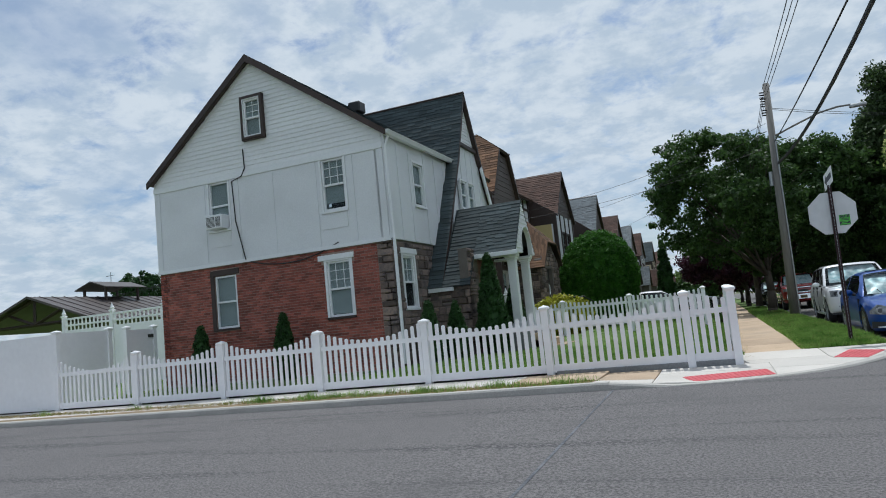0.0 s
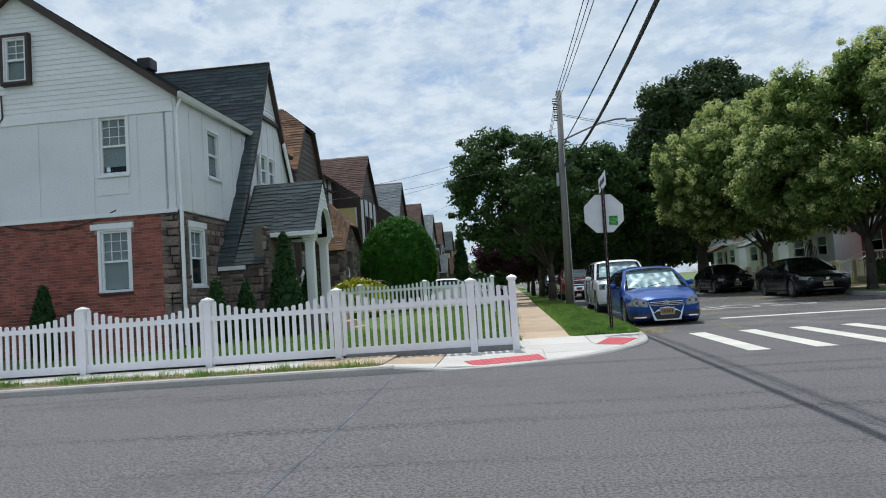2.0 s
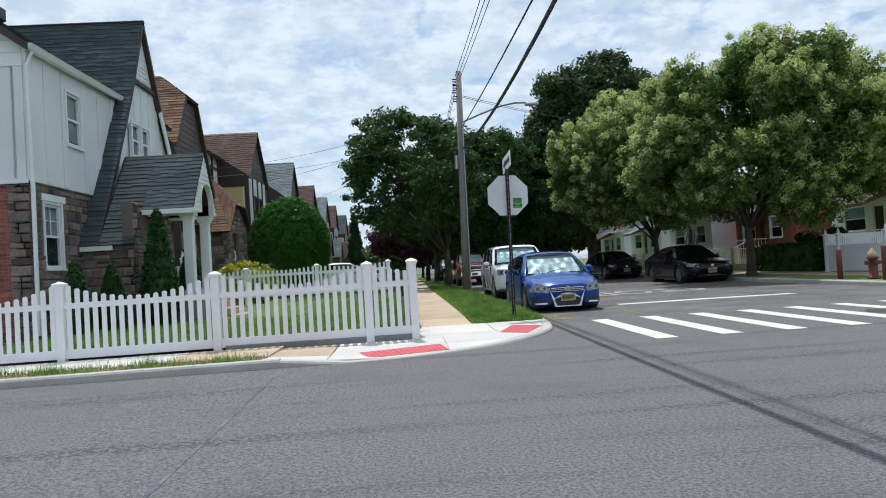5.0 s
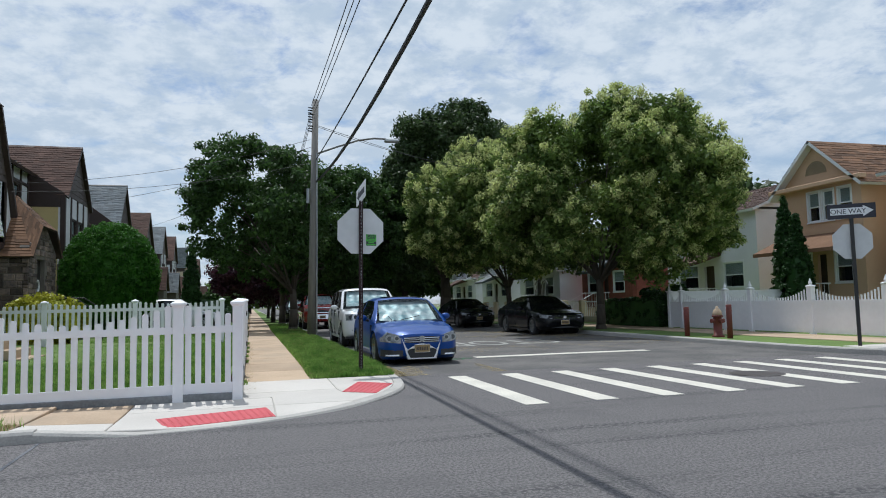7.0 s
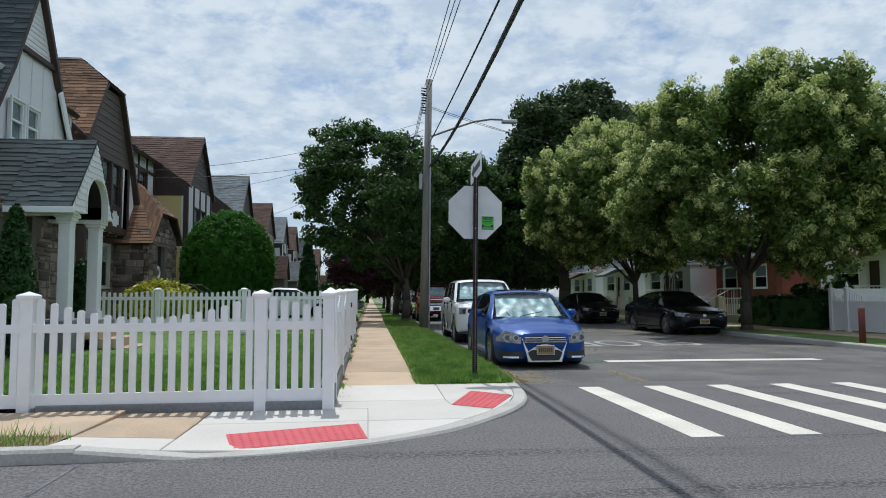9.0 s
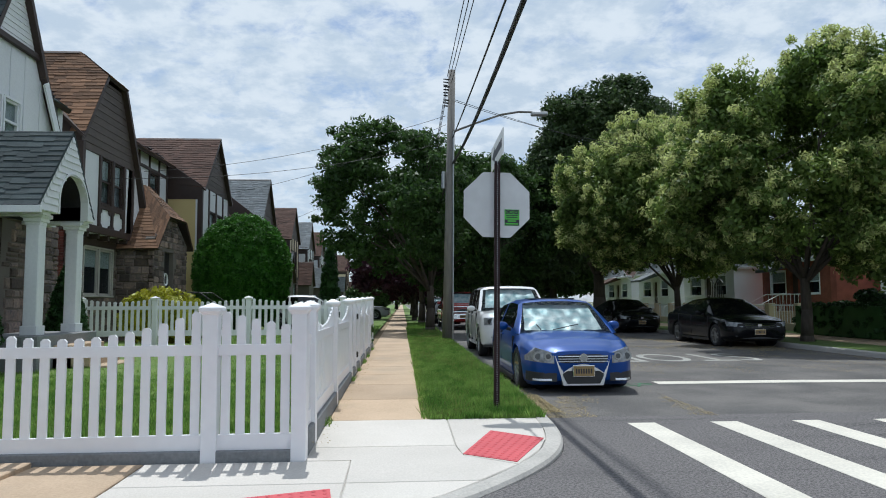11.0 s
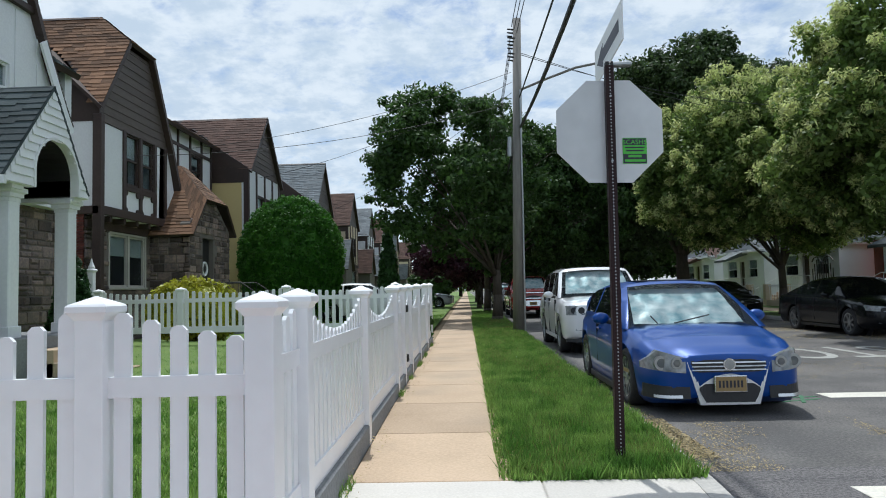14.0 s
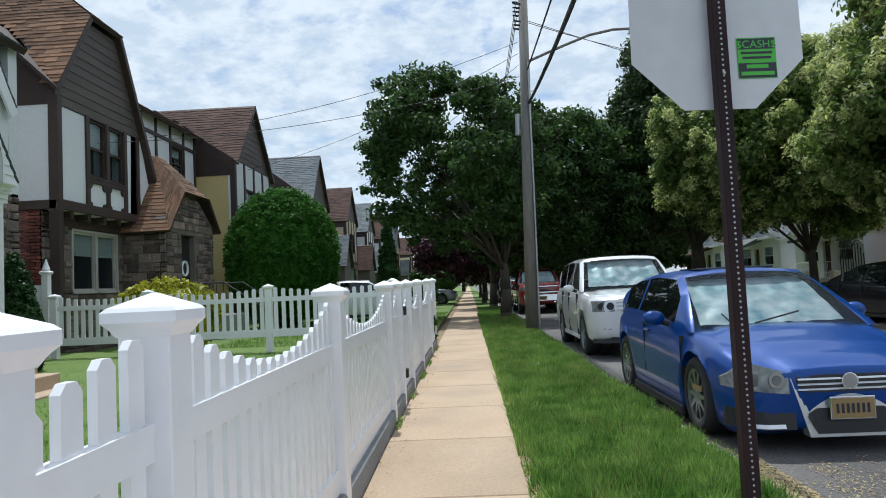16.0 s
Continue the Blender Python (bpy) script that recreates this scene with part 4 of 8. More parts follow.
for k in ((3.37, 0, 6.80, 3.45, 0.04, 8.06), (4.03, 0, 6.80, 4.11, 0.04, 8.06), (3.45, 0, 7.98, 4.03, 0.042, 8.06), (3.45, 0, 6.80, 4.03, 0.045, 6.86)):
    SU.box(bm, k[0], -0.02, k[2], k[3], 0.14, k[5])
part("surround", bm, M_BROWN, gable)
for (a0, c0, a1, c1), fm, lab, kw in ((side_low[0], M_WHITE, "white sash window with a brown lintel", dict(grid=(0, 0), blind=0.95)),
                                      (side_low[1], M_WHITE, "white sash window with a flat stone lintel", dict(grid=(3, 3), blind=0.95))):
    window(h1, S, a0 + 0.02, c0 + 0.02, a1 - 0.02, c1 - 0.02, fm, M_BROWN, label=lab, casing=(a0 > 4), **kw)
bm = bmesh.new()
S.box(bm, 1.83, 0.0, 1.60, 1.95, 0.03, 3.30)
S.box(bm, 1.95, 0.0, 3.16, 2.82, 0.03, 3.31)
part("lintel", bm, M_BROWN, h1)
part("lintel", S.nbox(5.42, 0.0, 3.14, 6.5, 0.05, 3.28, 0.006), M_WHITE, h1)
window(h1, SU, side_up[0][0] + 0.02, side_up[0][1] + 0.02, side_up[0][2] - 0.02, side_up[0][3], M_WHITE, label="white sash window holding an air conditioner", trim=0.05, blind=0.9, ac=True)
window(h1, SU, side_up[1][0] + 0.02, side_up[1][1] + 0.02, side_up[1][2] - 0.02, side_up[1][3], M_WHITE, label="white sash window with small upper panes", trim=0.06, grid=(3, 3), blind=0.85)
# the front that faces the side street
E1 = Frame((X1, HY0, 0), (0, 1, 0), (1, 0, 0))
front_low = [(0.55, 1.66, 1.30, 3.10)]
front_up = [(1.62, 4.50, 2.34, 5.76)]
fw = part("wall", holed(E1, 0, BASE, HY1 - HY0, BAND, front_low, 0.3), M_STONE_J, h1, "rubble stone ground floor front")
stone_wall(fw, E1, 0.0, 0.2, HY1 - HY0, BAND - 0.05, front_low, seed=21, single=True)
EU = Frame((X1 + 0.06, HY0, 0), (0, 1, 0), (1, 0, 0))
fu = part("wall", holed(EU, -0.05, BAND, 6.0, EAVE, front_up, 0.3), M_STUCCO, h1, "white stucco upper front with battens")
for a in (0.02, 0.72, 1.46, 2.5, 3.3, 4.1):
    part("batten", EU.nbox(a - 0.08, 0, BAND + 0.02, a + 0.08, 0.022, EAVE - 0.1, 0.004), M_STUCCO, fu)
window(h1, E1, 0.57, 1.68, 1.28, 3.06, M_WHITE, label="white sash window in the stone front", grid=(2, 2), blind=0.5)
part("lintel", E1.nbox(0.42, 0.0, 3.12, 1.42, 0.05, 3.27, 0.006), M_WHITE, h1)
window(h1, EU, 1.64, 4.52, 2.32, 5.74, M_WHITE, label="white sash window on the upper front", blind=0.9)
# main roof
for sx, xe in ((-1, X0 - 0.12), (1, X1 + 0.22)):
    c = [(xe, HY0 - 0.22, EAVE - (0.12 if sx < 0 else 0.02)), (xe, HY1, EAVE - (0.12 if sx < 0 else 0.02)), (RIDGE_X, HY1, RIDGE_Z), (RIDGE_X, HY0 - 0.22, RIDGE_Z)]
    roof_slab(h1, c, M_BROWN)
    courses("shingles", h1, c, M_GREYSHINGLE, seed=5 + sx)
    d = Vector(c[3]) - Vector(c[0])
    bm = bmesh.new()
    prism(bm, [Vector(c[0]) + Vector((0, -0.03, 0.0)), Vector(c[3]) + Vector((0, -0.03, 0.02)), Vector(c[3]) + Vector((0, -0.03, -0.2)), Vector(c[0]) + Vector((0, -0.03, -0.17))], (0, 0.05, 0))
    part("bargeboard", bm, M_BROWN, h1)
bm = bmesh.new()
prism(bm, [(X1 + 0.12, HY0 - 0.2, EAVE - 0.14), (X1 + 0.24, HY0 - 0.2, EAVE - 0.14), (X1 + 0.30, HY0 - 0.2, EAVE - 0.03), (X1 + 0.12, HY0 - 0.2, EAVE - 0.03)], (0, 4.75, 0.05))
part("gutter", bm, M_WHITE, h1, "white metal gutter")
bm = bmesh.new()
tube(bm, [(X1 + 0.2, HY0 + 0.02, EAVE - 0.1), (X1 + 0.09, HY0 - 0.05, EAVE - 0.45), (X1 + 0.12, HY0 - 0.05, BAND + 0.15)], 0.035, 8)
tube(bm, [(X1 + 0.12, HY0 - 0.05, BAND + 0.15), (X1 + 0.12, HY0 - 0.08, 0.3)], 0.045, 8)
part("downpipe", bm, M_WHITE, h1, "white rainwater pipe")
part("roof_vent", nbox(-9.75, 18.4, 7.85, -9.35, 18.8, 8.18, 0.03), M_BLACK, h1)
# back and north walls close the body
part("wall", nbox(X0, HY0, BASE, X0 + 0.25, HY1, EAVE), M_STUCCO, h1)
part("wall", nbox(X0, HY1 - 0.25, BASE, X1, HY1, EAVE), M_STUCCO, h1)
# swept front gable
GX = -7.22
gl = [(21.60, 8.85), (20.45, 6.40), (19.25, 4.28), (17.95, 2.18)]
gr = [(21.60, 8.85), (22.75, 6.55), (23.45, 5.35), (23.72, 4.95)]
bm = bmesh.new()
prism(bm, [(GX, y, z - 0.12) for y, z in gl[2::-1]] + [(GX, y, z - 0.12) for y, z in gr[1:]] + [(GX, 23.66, 3.2), (GX, 19.25, 3.2)], (-0.25, 0, 0))
fg = part("gable_wall", bm, M_STUCCO, h1, "white stucco front gable with battens")
G = Frame((GX, 0, 0), (0, 1, 0), (1, 0, 0))


def gab_ends(c):
    def at(prof):
        for (ya, za), (yb, zb) in zip(prof, prof[1:]):
            if zb <= c <= za:
                return ya + (yb - ya) * (za - c) / (za - zb)
        return prof[0][0]
    return at(gl) + 0.08, at(gr) - 0.08


planks(fg, G, gab_ends, 6.98, 8.62, 0.125, M_SIDING)
part("drip_board", G.nbox(gab_ends(6.9)[0], 0, 6.86, gab_ends(6.9)[1], 0.10, 6.99, 0.01), M_BROWN, fg)
for a in (21.0, 21.55, 22.1, 22.75):
    part("batten", G.nbox(a - 0.06, 0, 4.4, a + 0.06, 0.02, min(6.86, 6.8), 0.003), M_STUCCO, fg)
for a in (20.45, 21.15):
    GW = Frame((GX + 0.12, 0, 0), (0, 1, 0), (1, 0, 0))
    window(fg, GW, a, 4.72, a + 0.56, 5.62, M_WHITE, label="white sash window in the front gable", blind=0.9, trim=0.05)
for prof, sgn in ((gl, -1), (gr, 1)):
    for (ya, za), (yb, zb) in zip(prof, prof[1:]):
        xb = -11.4 if za > 7 else -7.9
        c = [(GX + 0.16, yb, zb), (xb, yb, zb), (xb, ya, za), (GX + 0.16, ya, za)]
        roof_slab(h1, c, M_BROWN, 0.1)
        courses("shingles", h1, c, M_GREYSHINGLE, seed=int(za * 10) + sgn)
for (ya, za), (yb, zb) in zip(gr[1:], gr[2:]):
    bm = bmesh.new()
    prism(bm, [(GX + 0.17, ya, za - 0.10), (GX + 0.17, yb, zb - 0.10), (GX + 0.17, yb - 0.16, zb - 0.22), (GX + 0.17, ya - 0.16, za - 0.22)], (-0.05, 0, 0))
    part("bargeboard", bm, M_WHITE, h1, "pale grey bargeboard")
# vestibule with the long low slope, and the open porch
VX = -6.25
PLANE = 2.38 / 1.80                                      # rise of the long slope
for xs, prof in (((GX + 0.16, VX), [(19.75, 4.56), (17.95, 2.18)]), ((VX, -5.03), [(19.75, 4.56), (19.75 - 1.54 / PLANE, 3.02)]), ((GX + 0.16, -5.03), [(19.75, 4.56), (20.70, 3.02)])):
    for (ya, za), (yb, zb) in zip(prof, prof[1:]):
        c = [(xs[1], yb, zb), (xs[0], yb, zb), (xs[0], ya, za), (xs[1], ya, za)]
        roof_slab(h1, c, M_GREYSHINGLE, 0.035)
        courses("shingles", h1, c, M_GREYSHINGLE, exposure=0.135, seed=int(zb * 30))
part("eave_board", nbox(VX - 0.02, 18.56, 2.90, -4.98, 18.62, 3.02, 0.004), M_WHITE, h1)
part("eave_board", nbox(X1 + 0.02, 17.96, 2.06, VX - 0.5, 18.02, 2.18, 0.004), M_WHITE, h1)
V = Frame((X1, 18.08, 0), (1, 0, 0), (0, -1, 0))
vw = part("wall", V.nbox(0, -0.25, 0.2, VX - X1 - 0.05, 0, 2.25), M_STONE_J, h1, "rubble stone vestibule wall")
stone_wall(vw, V, 0, 0.2, VX - X1 - 0.05, 2.2, seed=31, single=True)
VE = Frame((VX - 0.05, 18.08, 0), (0, 1, 0), (1, 0, 0))
ve = part("wall", holed(VE, 0.0, 0.2, 2.6, 3.2, [(0.85, 0.85, 1.75, 2.95)], 0.25), M_STONE_J, h1)
stone_wall(ve, VE, 0, 0.2, 2.6, 3.2, [(0.85, 0.85, 1.75, 2.95)], seed=33, single=True)
part("entrance_door", VE.nbox(0.87, -0.2, 0.85, 1.73, -0.14, 2.93, 0.01), M_DOOR, h1, "brown wooden entrance door")
for y in (19.12, 20.53):
    col = part("column", lathe(bmesh.new(), [(0.125, 0.95), (0.115, 1.0), (0.115, 2.75), (0.13, 2.78)], 4, (-5.32, y, 0)), M_WHITE, h1, "white square porch column with a stepped cap")
    bm = bmesh.new()
    box(bm, -5.32 - 0.115, y - 0.115, 0.9, -5.32 + 0.115, y + 0.115, 2.8, 0.012)
    part("shaft", bm, M_WHITE, col)
    bm = bmesh.new()
    for e, z in ((0.105, 2.72), (0.12, 2.74), (0.12, 2.79), (0.15, 2.80), (0.15, 2.85), (0.185, 2.87), (0.185, 2.93)):
        ring = [bm.verts.new((-5.32 + sx * e, y + sy * e, z)) for sx, sy in ((-1, -1), (1, -1), (1, 1), (-1, 1))]
        if z > 2.72:
            for i in range(4):
                bm.faces.new((last[i], last[(i + 1) % 4], ring[(i + 1) % 4], ring[i]))
        else:
            bm.faces.new(ring[::-1])
        last = ring
    bm.faces.new(last)
    part("capital", bm, M_WHITE, col)
    part("plinth", nbox(-5.46, y - 0.14, 0.84, -5.18, y + 0.14, 1.0, 0.006), M_WHITE, col)
# porch gable with an arched opening
bm = bmesh.new()
arch = [(19.83 + 0.53 * math.cos(math.pi * i / 18), 3.22 + 0.53 * math.sin(math.pi * i / 18)) for i in range(19)]
arch = [(20.36, 2.96), *arch, (19.30, 2.96)]
prism(bm, [(-5.05, 18.62, 2.96), (-5.05, 19.75, 4.51), (-5.05, 20.72, 2.96)] + [(-5.05, y, z) for y, z in arch], (-0.1, 0, 0))
pg = part("porch_gable", bm, M_SIDING, h1, "white lapped siding round an arched opening")
for j in range(12):                                     # full-length lapped boards
    z = 2.97 + j * 0.125
    zm = z + 0.06
    lo_, hi_ = 18.64 + (zm - 2.96) * 0.729, 20.71 - (zm - 2.96) * 0.620
    rise = (zm - 3.22) / 0.53
    cut = 0.53 if rise < 0 else (0.53 * math.sqrt(1 - rise * rise) if rise < 1 else 0)
    for s0, s1 in (((lo_, 19.83 - cut - 0.01), (19.83 + cut + 0.01, hi_)) if cut else ((lo_, hi_),)):
        if s1 - s0 > 0.04:
            bm = bmesh.new()
            prism(bm, [(-5.05, s0, z), (-5.05, s0, z + 0.125), (-5.044, s0, z + 0.125), (-5.024, s0, z)], (0, s1 - s0, 0))
            part("siding_board", bm, M_SIDING, pg)
bm = bmesh.new()
rim = []
for (y, z) in arch:                                      # narrow white edging round the opening
    d = Vector((0, y - 19.83, max(0.0, z - 3.22))).normalized() * 0.035
    rim.append([bm.verts.new(q) for q in ((-5.05, y, z), (-5.012, y, z), (-5.012, y + d.y, z + d.z), (-5.05, y + d.y, z + d.z))])
for a, b in zip(rim, rim[1:]):
    for k in range(4):
        bm.faces.new((a[k], a[(k + 1) % 4], b[(k + 1) % 4], b[k]))
bm.faces.new(rim[0])
bm.faces.new(rim[-1][::-1])
part("arch_edging", bm, M_SIDING, pg)
# plate added to close the vault; its black gives the porch's inner shade
bm = bmesh.new()
prism(bm, [(-6.19, y, z) for y, z in arch], (-0.03, 0, 0))
part("arch_back", bm, M_BLACK, h1, "dark end wall of the porch vault")
bm = bmesh.new()
ribs = [[bm.verts.new(q) for q in ((-5.15, *a), (-6.2, *a), (-6.2, a[0], a[1] + 0.02), (-5.15, a[0], a[1] + 0.02))] for a in arch]
for a, b in zip(ribs, ribs[1:]):
    for k in range(4):
        bm.faces.new((a[k], a[(k + 1) % 4], b[(k + 1) % 4], b[k]))
part("vault", bm, M_BLACK, h1, "dark curved porch ceiling")
part("beam", nbox(-6.25, 18.9, 2.9, -5.1, 19.15, 3.05), M_WHITE, h1)
part("beam", nbox(-6.25, 20.38, 2.9, -5.1, 20.62, 3.05), M_WHITE, h1)
part("stoop", nbox(-6.25, 18.7, 0.2, -5.0, 20.9, 0.84, 0.015), M_FOOT, h1, "concrete porch stoop")
for i in range(3):
    part("step", nbox(-5.0, 19.2, 0.2, -4.68 + i * 0.3 - 0.3 + 0.3, 20.5, 0.66 - i * 0.18, 0.01), M_CONC_OLD, h1)
# service cable down the side wall
bm = bmesh.new()
tube(bm, [S.p(3.3, 0.09, 6.6), S.p(3.32, 0.09, 6.05), S.p(3.2, 0.09, 5.85), S.p(2.85, 0.09, 5.75), S.p(2.9, 0.09, 4.6), S.p(3.15, 0.09, 3.5)] + [S.p(3.15 + 2.95 * i / 10, 0.05, 3.46 - 0.36 * 4 * (i / 10) * (1 - i / 10) * 0.8 + 0.12 * i / 10) for i in range(11)], 0.017, 6)
part("cable", bm, M_WIRE, h1, "black service cable drooping across the wall")


# ---- the half-timbered house with the clipped gable ----
def half_timber_house():
    h = thing("row_house", "half-timbered house with clipped brown gable and stone base", "house", (-0.4, 0, 0))
    y0, y1, xf, xr = 26.15, 30.45, -7.45, -8.85
    # lower storey, set back under the jetty
    lo = Frame((xf - 0.35, y0, 0), (0, 1, 0), (1, 0, 0))
    hole = [(1.15, 1.62, 3.15, 3.06)]
    w = part("wall", holed(lo, 0, 0, y1 - y0, 3.5, hole, 0.3), M_STONE_J, h, "rubble stone ground floor")
    stone_wall(w, lo, 0, 0.15, y1 - y0, 3.45, hole, seed=41, single=True)
    window(h, lo, 1.17, 1.64, 2.15, 3.04, M_KERB, label="wide grey-framed window with pale blinds", sash=False, blind=0.4, trim=0.06)
    window(h, lo, 2.17, 1.64, 3.13, 3.04, M_KERB, label="wide grey-framed window with pale blinds", sash=False, blind=0.4, trim=0.06)
    sd = Frame((-14.5, y0, 0), (1, 0, 0), (0, -1, 0))
    n = -14.5
    w = part("wall", sd.nbox(0, -0.3, 0, xf - 0.35 - n, 0, 3.5), M_MORTAR, h, "red brick side wall")
    brick_wall(w, sd, 4.2, 0.6, xf - 0.36 - n, 3.45, [], seed=8)
    part("wall", sd.nbox(0, -0.3, 3.5, xf - n - 0.01, 0.0, 5.8), M_STUCCO, h, "white stucco side wall")
    part("band", sd.nbox(0, -0.02, 3.42, xf - n + 0.03, 0.05, 3.62, 0.01), M_BROWN, h)
    bm = bmesh.new()
    prism(bm, [(-11.5, y0 - 0.02, 5.72), (xf + 0.02, y0 - 0.02, 5.72), (xf + 0.02, y0 - 0.02, 6.05), (xf - 1.7, y0 - 0.02, 7.75), (-11.5, y0 - 0.02, 7.9)], (0, 0.22, 0))
    part("side_gable", bm, M_BROWN, h, "dark brown boarded side")
    # jettied front
    up = Frame((xf, y0, 0), (0, 1, 0), (1, 0, 0))
    win = [(1.31, 4.32, 2.04, 5.72), (2.18, 4.32, 2.91, 5.72)]
    w = part("wall", holed(up, 0.012, 3.42, 3.72, 5.75, win, 0.3), M_STUCCO, h, "white panels between dark timbers")
    for a in (1.21, 2.11, 2.98, 3.65):
        part("timber", up.nbox(max(0, a - 0.07), 0, 3.5, a + 0.07, 0.05, 5.75, 0.006), M_BROWN, w)
    part("timber", up.nbox(0, 0, 3.42, 3.9, 0.07, 3.64, 0.01), M_BROWN, w)
    part("timber", up.nbox(1.16, 0, 4.18, 3.04, 0.052, 4.32, 0.008), M_BROWN, w)
    for a in (1.28, 2.16):                                # shaped panels under the windows
        for k in range(4):
            bm = bmesh.new()
            ca, cc = (a + (0.0 if k % 2 else 0.68), (3.64 if k < 2 else 4.14))
            rod(bm, up.p(ca, 0.0, cc), up.p(ca, 0.045, cc), 0.10, 0.10, 12)
            part("timber", bm, M_BROWN, w)
    for q in win:
        window(h, up, q[0] + 0.02, q[1] + 0.02, q[2] - 0.02, q[3], M_BROWN, label="dark brown sash window", blind=0.45, trim=0.04)
    part("corner_post", nbox(xf - 0.14, y0 - 0.05, 0.3, xf + 0.085, y0 + 0.12, 5.9, 0.01), M_BROWN, h)
    for k in range(6):
        part("bracket", nbox(xf - 0.36, y0 + 0.5 + k * 0.7, 3.28, xf + 0.02, y0 + 0.62 + k * 0.7, 3.42, 0.01), M_BROWN, h)
    part("jetty_beam", nbox(xf - 0.36, y0, 3.12, xf - 0.28, y1 - 0.4, 3.3), M_BROWN, h)
    # clipped gable of dark boards
    apex_y, apex_z, clip_z = 27.95, 9.1, 8.05
    left = lambda z: y0 + max(0.0, (apex_y - 0.55 - y0) * (z - 6.15) / (clip_z - 6.15))
    right = lambda z: 30.35 - (30.35 - 28.75) * (z - 5.1) / (clip_z - 5.1)
    bm = bmesh.new()
    prism(bm, [(xf, left(5.72), 5.72), (xf, left(clip_z), clip_z), (xf, right(clip_z), clip_z), (xf, right(5.72), 5.72)], (-0.25, 0, 0))
    g = part("gable", bm, M_GABLE, h, "weathered dark brown boarded gable")
    planks(g, up, lambda c: (left(c) - y0 + 0.02, right(c) - y0 - 0.02), 5.74, clip_z - 0.02, 0.22, M_GABLE, "board")
    bm = bmesh.new()
    prism(bm, [(xf, 29.4, 3.42), (xf, right(5.72), 5.72), (xf, 29.5, 5.72)], (-0.2, 0, 0))
    prism(bm, [(xf, 29.4, 3.42), (xf, 30.9, 3.42), (xf, right(5.72), 5.72)], (-0.2, 0, 0))
    part("wall", bm, M_STUCCO, h)
    for prof in ([(y0 - 0.22, 6.02), (apex_y - 0.6, clip_z + 0.1), (apex_y, apex_z)], [(30.95, 4.0), (right(5.72) + 0.05, 5.8), (28.8, clip_z + 0.1), (apex_y, apex_z)]):
        for i, ((ya, za), (yb, zb)) in enumerate(zip(prof, prof[1:])):
            xa = xf + 0.18
            xb = xf + 0.18 if zb < apex_z else xf - 0.95
            c = [(xa, ya, za), (-11.9, ya, za), (-11.9, yb, zb), (xb, yb, zb)]
            if za == 6.02:                               # the eave is cut back over the boarded side
                c = [c[0], (xf - 1.75, ya + (yb - ya) * 0.93, za + (zb - za) * 0.93), c[2], c[3]]
                roof_slab(h, [c[0], (xf - 1.75, ya, 7.86), (xf - 1.75, c[1][1], 7.87), (xa - 0.02, ya + 0.05, za + 0.04)], M_BROWN, 0.08)
            roof_slab(h, c, M_BROWN, 0.12)
            if za == 6.02:
                c[1] = (-11.9, ya, za)
                inside = lambda p, x0=xa, z0=za, dz=zb - za: (p.z - z0) / dz >= 0.93 * (x0 - p.x) / (x0 - xf + 1.75) - 0.02
                courses("shingles", h, c, M_BROWNSHINGLE, seed=60, keep=inside)
            else:
                courses("shingles", h, c, M_BROWNSHINGLE, seed=int(za * 10))
    c = [(xf + 0.2, apex_y - 0.62, clip_z + 0.1), (xf + 0.2, 28.82, clip_z + 0.1), (xf - 0.93, apex_y + 0.01, apex_z), (xf - 0.93, apex_y - 0.01, apex_z)]
    roof_slab(h, c, M_BROWN, 0.1)
    courses("shingles", h, c, M_BROWNSHINGLE, seed=99)
    # recessed wing
    rw = Frame((xr, 30.6, 0), (0, 1, 0), (1, 0, 0))
    win = [(4.6, 5.5, 5.5, 6.75)]
    w = part("wall", holed(rw, 0, 0, 6.7, 7.45, win, 0.3), M_STUCCO, h, "white panelled wing between dark timbers")
    for a in (0.1, 1.2, 2.3, 3.4, 4.5, 5.6, 6.6):
        part("timber", rw.nbox(a - 0.06, 0, 3.3, a + 0.06, 0.05, 7.4, 0.006), M_BROWN, w)
    for c in (3.8, 5.3, 6.8):
        part("timber", rw.nbox(0, 0, c, 6.7, 0.052, c + 0.12, 0.006), M_BROWN, w)
    window(h, rw, 4.62, 5.52, 5.48, 6.73, M_BROWN, label="dark brown casement", blind=0.3)
    c = [(xr + 0.35, 29.2, 7.38), (xr + 0.35, 37.4, 7.38), (-12.2, 37.4, 9.2), (-12.2, 29.2, 9.2)]
    roof_slab(h, c, M_BROWN)
    courses("shingles", h, c, M_BROWNSHINGLE, seed=51)
    # stone entrance with a steep hipped roof
    px, py0, py1 = -6.6, 29.6, 32.9
    sf = Frame((px, py0, 0), (0, 1, 0), (1, 0, 0))
    door = [(0.95, 0.9, 1.85, 3.15)]
    w = part("wall", holed(sf, 0, 0, py1 - py0, 3.5, door, 0.3), M_STONE_J, h, "rubble stone entrance")
    stone_wall(w, sf, 0, 0.15, py1 - py0, 3.5, door, seed=61, single=True)
    bm = bmesh.new()
    prism(bm, [(px, py0, 3.5), (px, py1, 3.5), (px, py0 + 2.0, 4.35), (px, py0 + 1.0, 4.35)], (-0.3, 0, 0))
    part("wall", bm, M_STONE_J, h)
    stone_wall(w, sf, 0.0, 3.5, py1 - py0, 4.3, seed=63, single=True, top=lambda a: 4.35 - max(0.0, abs(a - 1.5) - 0.5) * 0.85)
    s2 = Frame((-9.1, py0, 0), (1, 0, 0), (0, -1, 0))
